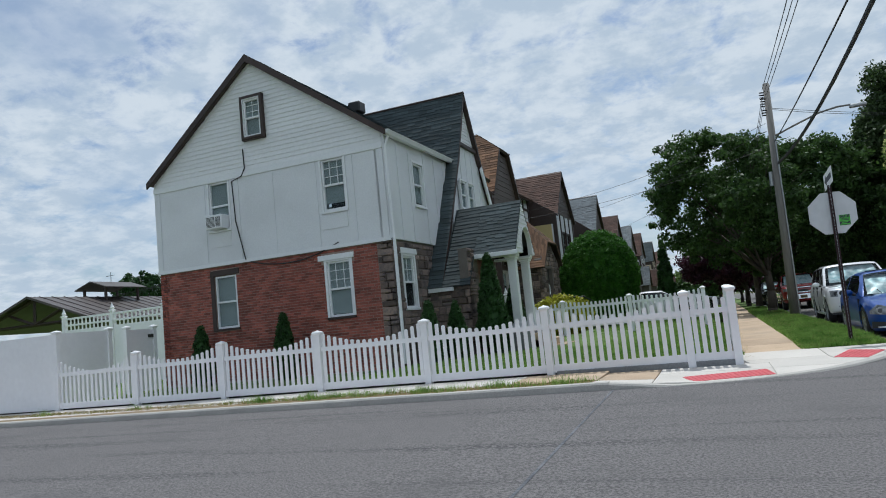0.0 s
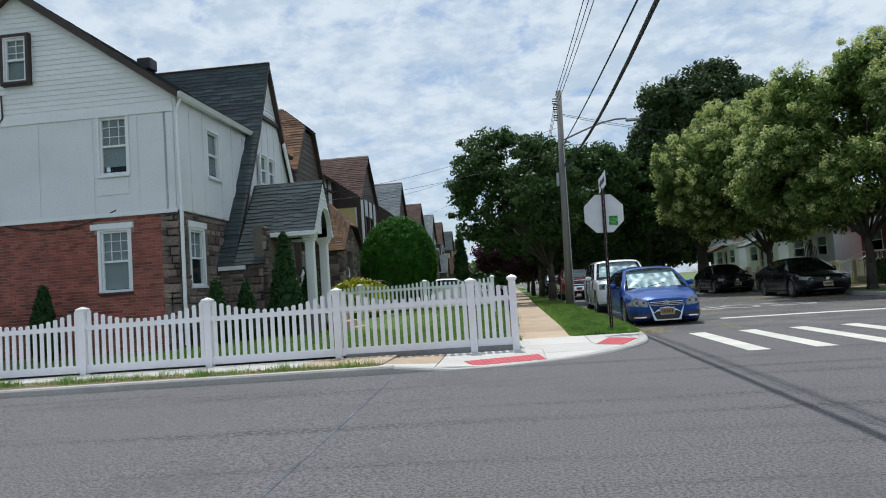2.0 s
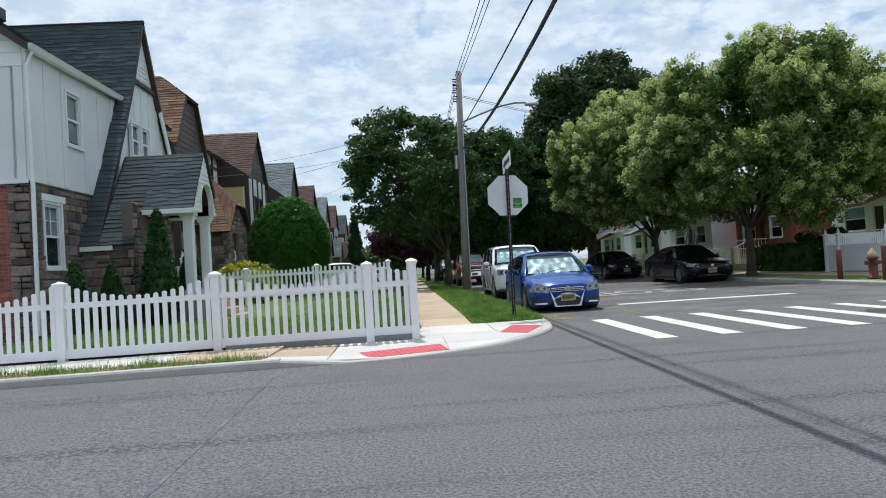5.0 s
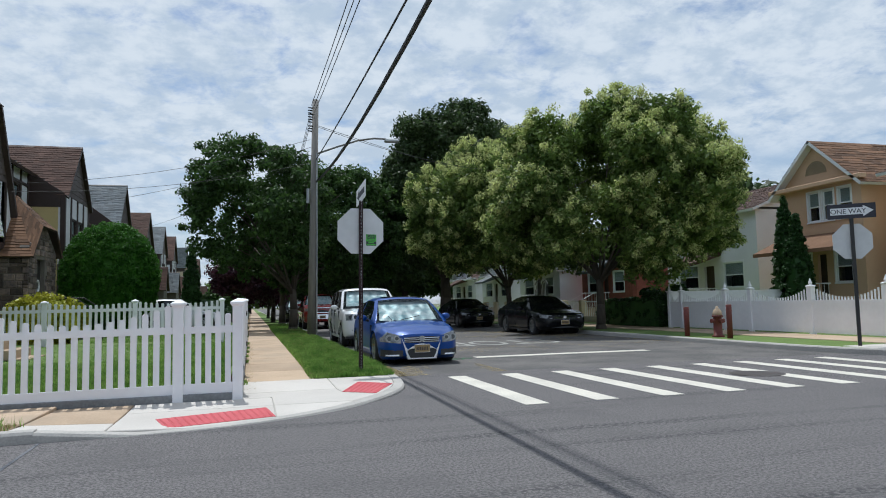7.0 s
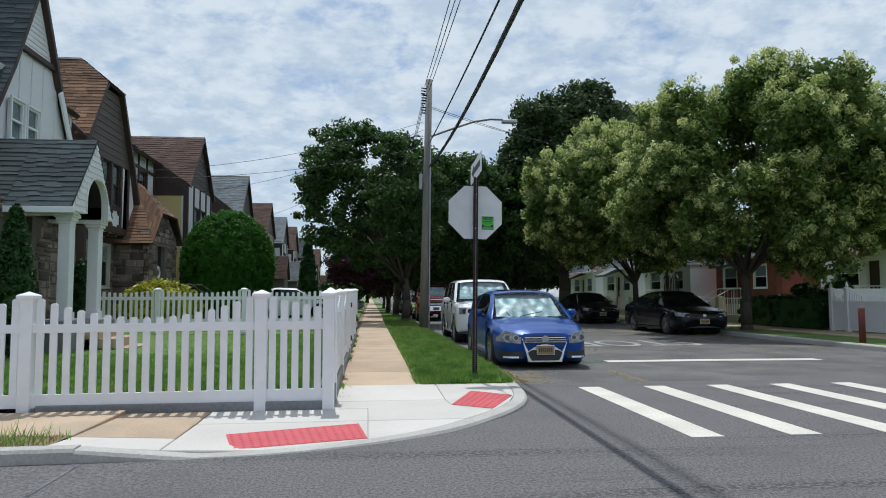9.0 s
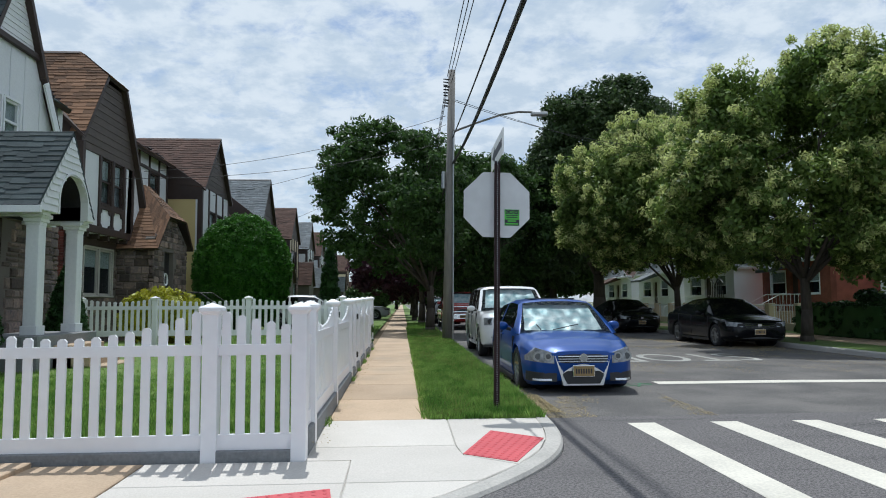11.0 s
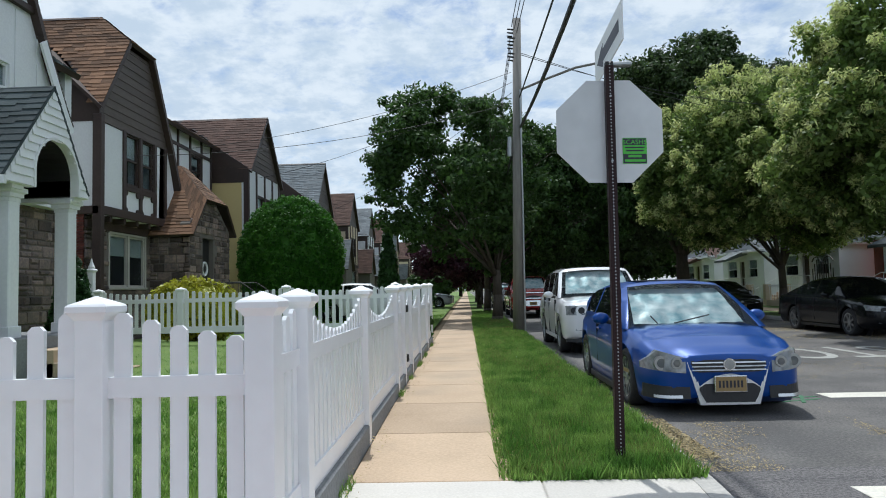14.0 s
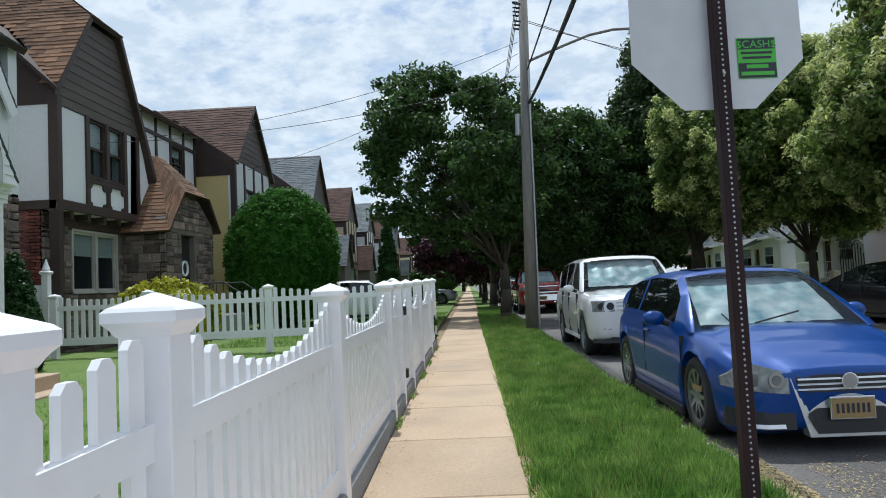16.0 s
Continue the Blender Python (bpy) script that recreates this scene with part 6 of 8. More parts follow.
def hatch_face(t, fascia, hx, hw):
    for s in (1, -1):
        lamp = fascia("headlamp", s * 0.435, s * 0.82, lambda y: 0.445 + 0.10 * (abs(y) - 0.435), lambda y: 0.600 + 0.30 * (abs(y) - 0.435) - 1.4 * max(0.0, abs(y) - 0.70), M_LAMP, 0.016, "clear twin round headlamp", n=16)
        for yy, r in ((0.525, 0.058), (0.67, 0.074)):
            x = fascia.line(yy)
            bm = bmesh.new()
            rod(bm, (x - 0.03, s * yy, 0.55), (x + 0.024, s * yy, 0.55), r, r, 22)
            part("lamp_ring", bm, M_RIM, lamp)
            bm = bmesh.new()
            rod(bm, (x, s * yy, 0.55), (x + 0.028, s * yy, 0.55), r * 0.84, r * 0.6, 22)
            part("lens", bm, M_GLASSY, lamp)
        fascia("air_intake", s * 0.40, s * 0.81, lambda y: 0.185 - 0.0 * y, lambda y: 0.305 + 0.05 * (abs(y) - 0.4), M_PLASTIC, 0.022, n=14)
        fascia("fog_lamp", s * 0.48, s * 0.74, 0.195, 0.225, M_SHIELD, 0.030)
        fascia("side_marker", s * 0.872, s * 0.879, 0.385, 0.425, M_PLATE, 0.014, "orange side marker")
    shield = fascia("bright_shield", -0.42, 0.42, lambda y: 0.122 + 3.6 * max(0.0, abs(y) - 0.30), lambda y: 0.588 + 0 * y, M_SHIELD, 0.008, "bright aluminium shield round grille and plate", n=28)
    fascia("grille", -0.378, 0.378, lambda y: 0.452 + 2.0 * max(0.0, abs(y) - 0.335), lambda y: 0.578 + 0 * y, M_PLASTIC, 0.014, n=20, parent=shield)
    for z in (0.475, 0.512, 0.550):
        fascia("grille_bar", -0.372, 0.372, z - 0.006, z + 0.006, M_SHIELD, 0.024, parent=shield)
    fascia("lower_opening", -0.305, 0.305, lambda y: 0.148 + 2.2 * max(0.0, abs(y) - 0.25), lambda y: 0.335 - 0.6 * max(0.0, abs(y) - 0.24), M_PLASTIC, 0.020, n=20, parent=shield)
    bm = bmesh.new()
    rod(bm, (hx - 0.02, 0, 0.53), (hx + 0.03, 0, 0.53), 0.066, 0.062, 24)
    b = part("badge", bm, M_CHROME, t, "round chrome badge")
    bm = bmesh.new()
    rod(bm, (hx + 0.0, 0, 0.53), (hx + 0.033, 0, 0.53), 0.052, 0.052, 24)
    part("badge_field", bm, M_RIM, b)
    plate(t, hx + 0.028, 0.335)
    for s in (1, -1):
        bm = bmesh.new()
        tube(bm, [(1.02, s * 0.1 - 0.3, 0.90), (0.90, s * 0.35 - 0.1, 0.985)], 0.008, 6)
        part("wiper", bm, M_PLASTIC, t)
    part("sunroof", nbox(-0.45, -0.40, 1.40, 0.10, 0.40, 1.424, 0.01), M_DARKGLASS, t)


M_GLASSY = glass_mat("lamp_lens", (0.13, 0.14, 0.15), 0.05, 0.8)
HATCH = dict(size=(4.24, 1.76, 1.41), wheel=0.325, front_axle=1.30, rear_axle=-1.28, clear=0.10, corner=0.80, nose=0.66,
             top=[(-2.12, 0.80), (-2.0, 0.95), (-1.2, 0.965), (0.2, 0.915), (1.05, 0.845), (1.6, 0.755), (1.9, 0.675), (2.12, 0.595)],
             cabin=(1.08, 0.25, -1.25, -2.02), pillars=(-1.55, -0.78, 0.62), doors=(0.98, -0.30), handles=(-0.18,), roof_w=0.66, shade=True, rear_power=0.6, spokes=10, sill_paint=False)


def suv_face(t, fascia, hx, hw):
    for s in (1, -1):
        lamp = fascia("headlamp", s * 0.55, s * 0.90, 0.80, 0.985, M_LAMP, 0.010, "square clear headlamp")
        for yy in (0.62, 0.76):
            bm = bmesh.new()
            rod(bm, (hx - 0.1, s * yy, 0.89), (hx + 0.004 - 0.2 * max(0, yy - 0.68), s * yy, 0.89), 0.07, 0.065, 16)
            part("lens", bm, M_PLASTIC, lamp)
        fascia("fog_lamp", s * 0.62, s * 0.74, 0.50, 0.56, M_LAMP, 0.012)
    fascia("grille", -0.53, 0.53, 0.80, 0.985, M_PLASTIC, 0.005)
    for z in (0.83, 0.89, 0.95):
        fascia("grille_bar", -0.52, 0.52, z - 0.016, z + 0.016, M_RIM, 0.014)
    fascia("lower_opening", -0.62, 0.62, 0.33, 0.50, M_PLASTIC, 0.006)
    fascia("bumper_trim", -0.9, 0.9, 0.27, 0.33, M_PLASTIC, 0.006)
    plate(t, hx + 0.010, 0.62)


SUV = dict(size=(4.78, 1.93, 1.80), wheel=0.385, front_axle=1.42, rear_axle=-1.325, clear=0.27, corner=0.42,
           top=[(-2.39, 1.10), (-2.2, 1.17), (0.2, 1.16), (0.95, 1.13), (1.9, 1.08), (2.25, 1.04), (2.39, 0.99)],
           cabin=(1.12, 0.42, -1.75, -2.33), pillars=(-1.95, -1.0, -0.12, 0.82), doors=(0.95, -0.1, -1.0), handles=(-0.02, -0.85), roof_w=0.74, shade=True, rear_power=0.5, spokes=5)


def truck_face(t, fascia, hx, hw):
    for s in (1, -1):
        fascia("headlamp", s * 0.66, s * 0.95, 0.98, 1.14, M_LAMP, 0.010, "clear headlamp")
        fascia("tow_hook", s * 0.45, s * 0.52, 0.46, 0.52, M_CHROME, 0.02)
    fascia("grille", -0.64, 0.64, 0.86, 1.20, M_PLASTIC, 0.006)
    for z in (0.90, 1.15):
        fascia("grille_bar", -0.62, 0.62, z - 0.02, z + 0.02, M_CHROME, 0.016)
    fascia("bumper", -0.98, 0.98, 0.55, 0.80, M_CHROME, 0.04, "chrome bumper")
    plate(t, hx + 0.05, 0.66)


TRUCK = dict(size=(5.7, 2.0, 1.92), wheel=0.41, front_axle=1.85, rear_axle=-1.75, clear=0.36, corner=0.35,
             top=[(-2.85, 1.25), (-0.9, 1.28), (0.9, 1.28), (2.4, 1.22), (2.75, 1.16), (2.85, 1.1)],
             cabin=(1.35, 0.6, -0.75, -1.1), pillars=(-0.8, 0.05, 0.98), doors=(1.1, 0.05), handles=(0.2,), roof_w=0.72, shade=True, spokes=6)


def sedan_face(t, fascia, hx, hw):
    for s in (1, -1):
        fascia("headlamp", s * 0.50, s * 0.87, lambda y: 0.60 + 0.08 * (abs(y) - 0.5), lambda y: 0.72 + 0.10 * (abs(y) - 0.5), M_LAMP, 0.010, "clear swept headlamp")
        fascia("fog_lamp", s * 0.58, s * 0.72, 0.33, 0.39, M_PLASTIC, 0.008)
    fascia("grille", -0.46, 0.46, 0.58, 0.71, M_PLASTIC, 0.005)
    for z in (0.60, 0.645, 0.69):
        fascia("grille_bar", -0.45, 0.45, z - 0.008, z + 0.008, M_CHROME, 0.012)
    part("badge", nbox(hx, -0.06, 0.61, hx + 0.02, 0.06, 0.69, 0.01), M_CHROME, t)
    fascia("lower_opening", -0.52, 0.52, 0.26, 0.38, M_PLASTIC, 0.006)
    plate(t, hx + 0.010, 0.46)


SEDAN = dict(size=(4.9, 1.84, 1.45), wheel=0.33, front_axle=1.50, rear_axle=-1.30, clear=0.18, corner=0.55,
             top=[(-2.45, 0.85), (-2.3, 0.98), (-1.6, 1.00), (0.2, 0.95), (1.2, 0.93), (1.9, 0.86), (2.3, 0.77), (2.45, 0.70)],
             cabin=(1.30, 0.45, -0.75, -1.75), pillars=(-1.25, -0.18, 0.80), doors=(1.05, -0.15, -1.15), handles=(0.05, -0.95), roof_w=0.64, spokes=7)
HATCH["face"], SUV["face"], TRUCK["face"], SEDAN["face"] = hatch_face, suv_face, truck_face, sedan_face

car(HATCH, pose(3.72, 19.10, 0, 0, 0, -90), "deep blue three-door hatchback with bright grille, parked at the kerb", M_CAR_BLUE)
car(SUV, pose(3.93, 25.80, 0, 0, 0, -90), "white boxy sport utility car with foil sunshade, parked at the kerb", M_CAR_WHITE)
car(TRUCK, pose(4.05, 43.6, 0, 0, 0, -90), "red pickup truck with a chrome grille, parked at the kerb", M_CAR_RED)
car(SEDAN, pose(11.32, 28.55, 0, 0, 0, -90), "glossy black four-door sedan parked in tree shade", M_CAR_BLACK)
car(SEDAN, pose(11.30, 38.2, 0, 0, 0, -90), "black sedan parked further along in deep shade", M_CAR_BLACK)
car(HATCH, pose(-3.0, 37.2, 0.30, 0, 0, 3), "white hatchback standing in a driveway", M_CAR_WHITE)
car(SEDAN, pose(-2.3, 57.5, 0.2, 0, 0, -4), "silver white sedan standing in a driveway", M_CAR_SILVER)
car(SEDAN, pose(3.9, 52.5, 0, 0, 0, -90), "dark sedan parked behind the pickup", M_CAR_BLACK)
car(SUV, pose(3.9, 60.5, 0, 0, 0, -90), "dark car parked far down the street", M_CAR_BLACK)


# ---- street furniture ----
def stop_sign(x, y, z0, top, label, sticker=True, blade_turn=91.0):
    t = thing("stop_sign", label, "street sign", (x, y, z0))
    t.matrix_basis = pose(x, y, z0, -4.0, 1.4, 0)
    bm = bmesh.new()                                     # perforated square post
    w = 0.032
    box(bm, -w, -w, -0.1, w, w, top, 0.004)
    post = part("post", bm, M_POSTBROWN, t, "dark brown perforated steel post")
    vs, fs = [], []
    n = int(top / 0.0254 / 1.0)
    for i in range(n):
        z = 0.05 + i * 0.0254
        k = len(vs)
        vs += [(0.0055 * math.cos(q * math.pi / 4), -w - 0.0036, z + 0.0055 * math.sin(q * math.pi / 4)) for q in range(8)]
        fs.append(tuple(range(k, k + 8)))
    tagged(raw("perforation", vs, fs, M_ALU, post), kind="stuff")
    zc, r = 2.42, 0.40 / math.cos(math.pi / 8)
    bm = bmesh.new()
    prism(bm, [(r * math.cos(math.pi / 8 + k * math.pi / 4), 0.036, zc + r * math.sin(math.pi / 8 + k * math.pi / 4)) for k in range(8)], (0, 0.004, 0))
    part("sign_plate", bm, M_SIGNBACK, t, "bare grey back of an octagonal plate")
    for z in (zc - 0.25, zc + 0.25):
        bm = bmesh.new()
        rod(bm, (0, -w - 0.012, z), (0, 0.045, z), 0.008, 0.008, 6)
        part("bolt", bm, M_ALU, t)
    if sticker:
        s = part("sticker", nbox(0.095, 0.0325, zc - 0.255, 0.275, 0.0338, zc - 0.055), M_GREEN, t, "green advertising sticker")
        bm = bmesh.new()
        box(bm, 0.098, 0.0318, zc - 0.112, 0.272, 0.0328, zc - 0.060)
        box(bm, 0.098, 0.0318, zc - 0.252, 0.272, 0.0328, zc - 0.180)
        part("sticker_band", bm, M_INK, s)
        cu = bpy.data.curves.new("lettering", "FONT")
        cu.body, cu.size, cu.align_x = "$CASH$", 0.052, "CENTER"
        tmp = new("lettering", cu)
        me = bpy.data.meshes.new_from_object(tmp.evaluated_get(bpy.context.evaluated_depsgraph_get()))
        bpy.data.objects.remove(tmp)
        me.materials.append(M_GREEN)
        part("lettering", me, M_GREEN, s, at=Matrix.Translation((0.185, 0.0312, zc - 0.105)) @ Matrix.Rotation(math.pi / 2, 4, "X"))
        bm = bmesh.new()
        for k, (a, b) in enumerate(((0.112, 0.258), (0.118, 0.252))):
            box(bm, a, 0.0316, zc - 0.136 - k * 0.024, b, 0.0326, zc - 0.124 - k * 0.024)
        part("lettering", bm, M_INK, s)
        bm = bmesh.new()
        for k, (a, b) in enumerate(((0.135, 0.235), (0.108, 0.262))):
            box(bm, a, 0.0308, zc - 0.206 - k * 0.034, b, 0.0316, zc - 0.188 - k * 0.034)
        part("lettering", bm, M_GREEN, s)
    m = Matrix.Translation((0, 0, top + 0.16)) @ Matrix.Rotation(radians(blade_turn), 4, "Z")
    bm = bmesh.new()
    box(bm, -0.46, -0.004, -0.15, 0.46, 0.004, 0.15, 0.0)
    blade = part("one_way_plate", bm, M_WHITE, t, "white one-way plate seen edge on", at=m)
    for s in (1, -1):
        bm = bmesh.new()
        prism(bm, [(-0.36, s * 0.0045, -0.05), (0.16, s * 0.0045, -0.05), (0.16, s * 0.0045, -0.10), (0.38, s * 0.0045, 0), (0.16, s * 0.0045, 0.10), (0.16, s * 0.0045, 0.05), (-0.36, s * 0.0045, 0.05)], (0, s * 0.001, 0))
        part("arrow", bm, M_INK, blade)
    part("clamp", nbox(-0.03, -0.03, top - 0.06, 0.03, 0.03, top + 0.03, 0.005), M_BLACK, t)
    return t


stop_sign(2.12, 14.80, 0.12, 2.92, "grey back of a stop sign on a brown post")

ow = thing("one_way_sign", "black and white one-way sign over a stop sign back", "street sign", (12.85, 15.0, 0.13), rz=-38)
part("post", nbox(-0.035, -0.035, 0, 0.035, 0.035, 3.1, 0.004), M_BLACK, ow)
bm = bmesh.new()
prism(bm, [(0.41 * math.cos(math.pi / 8 + k * math.pi / 4), 0.04, 2.25 + 0.41 * math.sin(math.pi / 8 + k * math.pi / 4)) for k in range(8)], (0, 0.004, 0))
part("sign_plate", bm, M_SIGNBACK, ow)
p_ = part("one_way_plate", nbox(-0.46, -0.05, 2.74, 0.46, -0.042, 3.06, 0.0), M_INK, ow, "black plate with a white arrow")
bm = bmesh.new()
prism(bm, [(-0.40, -0.052, 2.825), (0.22, -0.052, 2.825), (0.22, -0.052, 2.78), (0.42, -0.052, 2.90), (0.22, -0.052, 3.02), (0.22, -0.052, 2.975), (-0.40, -0.052, 2.975)], (0, -0.001, 0))
part("arrow", bm, M_WHITE, p_)
cu = bpy.data.curves.new("lettering", "FONT")
cu.body, cu.size, cu.align_x = "ONE WAY", 0.145, "CENTER"
tmp = new("lettering", cu)
me = bpy.data.meshes.new_from_object(tmp.evaluated_get(bpy.context.evaluated_depsgraph_get()))
bpy.data.objects.remove(tmp)
me.materials.append(M_INK)
part("lettering", me, M_INK, p_, at=Matrix.Translation((-0.06, -0.0545, 2.85)) @ Matrix.Rotation(math.pi / 2, 4, "X"))

# fire hydrant between two bollards
hy = thing("fire_hydrant", "dark red fire hydrant with a pale bonnet", "hydrant", (12.95, 19.75, 0.13))
part("barrel", lathe(bmesh.new(), [(0.17, 0), (0.17, 0.05), (0.12, 0.06), (0.115, 0.55), (0.15, 0.56), (0.15, 0.60), (0.12, 0.61)], 16), M_HYDRANT, hy, smooth=True)
part("bonnet", lathe(bmesh.new(), [(0.13, 0.61), (0.125, 0.68), (0.09, 0.76), (0.04, 0.80), (0.035, 0.86)], 16), M_CONC_OLD, hy, smooth=True)
for a in (0, 90, 180):
    bm = bmesh.new()
    d = Vector((math.cos(radians(a + 180)), math.sin(radians(a + 180)), 0))
    rod(bm, d * 0.10 + Vector((0, 0, 0.45)), d * 0.21 + Vector((0, 0, 0.45)), 0.06, 0.06, 12)
    part("outlet", bm, M_HYDRANT, hy)
for x, y, h in ((12.55, 20.6, 0.86), (12.75, 19.0, 0.92)):
    b = thing("bollard", "rusty red steel bollard beside the hydrant", "bollard", (x, y, 0.12), group="hydrant bollards")
    part("pipe", lathe(bmesh.new(), [(0.075, 0), (0.075, h - 0.02), (0.06, h)], 14), M_HYDRANT, b, smooth=True)

# utility pole, lamp arm, wires
PX, PY = 2.62, 29.25
up = thing("utility_pole", "weathered grey wooden utility pole with cables", "utility pole", (PX, PY, 0.12))
bm = bmesh.new()
rod(bm, (-0.12, 0, -0.1), (0.10, 0, 9.0), 0.165, 0.115, 14)
part("pole_shaft", bm, M_POLE, up, smooth=True)
bm = bmesh.new()
tube(bm, [(0.06, -0.15, 0.0), (0.10, -0.13, 3.6), (0.12, -0.12, 6.9)], 0.025, 8)
part("conduit", bm, M_ALU, up)
bm = bmesh.new()
rod(bm, (-0.22, -0.05, 5.0), (-0.20, -0.05, 5.55), 0.07, 0.07, 10)
part("splice_box", bm, M_ALU, up)
arm = part("lamp_arm", tube(bmesh.new(), [(0.1, -0.1, 6.88), (0.9, -0.15, 7.18), (1.7, -0.2, 7.45), (2.3, -0.25, 7.54), (2.75, -0.3, 7.52)], 0.035, 8), M_POLE, up, "grey street lamp bracket")
part("lamp_head", nbox(2.7, -0.42, 7.40, 3.25, -0.18, 7.52, 0.03), M_ALU, arm)
for z, n in ((8.1, 4), (7.75, 3), (8.45, 3)):
    for k in range(n):
        bm = bmesh.new()
        rod(bm, (-0.06 + 0.02 * k, -0.1 - 0.03 * k, z + 0.09 * k), (-0.2, -0.16 - 0.03 * k, z + 0.09 * k), 0.03, 0.02, 8)
        part("insulator", bm, M_BLACK, up)


def wire(name, a, b, drop, r, label):
    w = part(name, tube(bmesh.new(), sag(a, b, drop, 18), r, 6), M_WIRE)
    return tagged(w, label, "cable")


P = Vector((PX, PY, 0))
wire("cable", P + Vector((0.1, -0.15, 5.93)), (2.04, -14, 7.1), 1.54, 0.036, "thick black telephone cable from the pole over the street")
wire("cable", P + Vector((0.12, -0.15, 6.00)), (2.10, -14, 7.2), 1.54, 0.02, "black cable beside the telephone trunk")
wire("cable", P + Vector((0.1, -0.1, 6.8)), (2.5, -14, 5.6), 0.5, 0.018, "black service cable over the street")
for k in range(3):
    wire("power_line", P + Vector((-0.06 + 0.07 * k, 0, 8.9 - 0.1 * k)), (2.05 + 0.22 * k, -14, 6.9 + 0.1 * k), 0.45, 0.011, "thin power line over the crossing")
for k in range(3):
    wire("power_line", P + Vector((-0.1, 0, 8.6 - 0.2 * k)), (PX + 0.1, 75, 8.6 - 0.2 * k), 0.5, 0.010, "thin power line along the street")
wire("cable", P + Vector((0, 0.1, 5.75)), (PX + 0.1, 75, 5.8), 0.8, 0.03, "thick black cable along the street")
for k, (tx, ty, tz) in enumerate(((-7.4, 29.6, 5.7), (-7.4, 37.8, 6.2), (-7.4, 52, 6.4), (-7.4, 27.0, 5.0))):
    wire("service_line", P + Vector((-0.1, 0.1, 7.6 - 0.3 * k)), (tx, ty, tz), 0.35, 0.007, "thin service line from pole to house")
wire("service_line", P + Vector((0.1, 0, 8.1)), (13.5, 34, 7.5), 0.4, 0.009, "thin service line across the street")
wire("service_line", P + Vector((0.1, 0, 8.15)), (20.5, 42, 8.0), 0.4, 0.009, "thin service line across the street")


# ---- trees and shrubs ----
def leaf_cloud(name, centres, radii, per, size, material, parent, seed, flat=0.6, aspect=1.7, label="", up=0.3):
    """Many small leaves round clump centres, as one mesh."""
    rng = np.random.default_rng(seed)
    c = np.repeat(np.asarray(centres), per, axis=0)
    r = np.repeat(np.asarray(radii), per)
    n = len(c)
    d = rng.normal(size=(n, 3))
    d /= np.linalg.norm(d, axis=1)[:, None] + 1e-9
    rad = rng.random(n) ** 0.5
    p = c + d * (r * rad)[:, None] * np.array([1, 1, flat])
    nrm = d * 0.8 + rng.normal(size=(n, 3)) * 0.6 + np.array([0, 0, up])
    nrm /= np.linalg.norm(nrm, axis=1)[:, None] + 1e-9
    a = np.cross(nrm, rng.normal(size=(n, 3)))
    a /= np.linalg.norm(a, axis=1)[:, None] + 1e-9
    b = np.cross(nrm, a)
    s = (size * (0.6 + 0.8 * rng.random(n)))[:, None]
    v = np.empty((n, 4, 3))
    v[:, 0] = p - a * s * aspect * 0.5
    v[:, 1] = p - b * s * 0.42 + nrm * s * 0.08
    v[:, 2] = p + a * s * aspect * 0.5
    v[:, 3] = p + b * s * 0.42 + nrm * s * 0.08
    me = bpy.data.meshes.new(name)
    me.vertices.add(n * 4)
    me.vertices.foreach_set("co", v.reshape(-1).astype(np.float32))
    me.loops.add(n * 4)
    me.loops.foreach_set("vertex_index", np.arange(n * 4, dtype=np.int32))
    me.polygons.add(n)
    me.polygons.foreach_set("loop_start", np.arange(0, n * 4, 4, dtype=np.int32))
    me.update(calc_edges=True)
    me.validate()
    me.materials.append(material)
    return part(name, me, material, parent, label)


def crown_points(rng, n, centre, radii, hollow=0.35, lobes=16, spread=0.56, lobe_r=0.42):
    """Clump centres on an uneven crown: many round lobes over limbs, leafy outside, with gaps between."""
    k = np.arange(lobes) + 0.5
    z = 1 - 1.88 * k / lobes
    a = k * 2.39996 + rng.random(lobes) * 0.7
    d = np.stack([np.sqrt(1 - np.clip(z, -1, 1) ** 2) * np.cos(a), np.sqrt(1 - np.clip(z, -1, 1) ** 2) * np.sin(a), z], 1)
    mid = d * spread * rng.uniform(0.86, 1.10, lobes)[:, None]
    size = lobe_r * rng.uniform(0.78, 1.14, lobes)
    pick = rng.integers(0, lobes, n)
    e = rng.normal(size=(n, 3))
    e /= np.linalg.norm(e, axis=1)[:, None]
    e += d[pick] * 0.55
    e /= np.linalg.norm(e, axis=1)[:, None]
    reach = (hollow + (1 - hollow) * rng.random(n) ** 0.45) * size[pick]
    p = mid[pick] + e * reach[:, None]
    return np.asarray(centre) + p * np.asarray(radii)


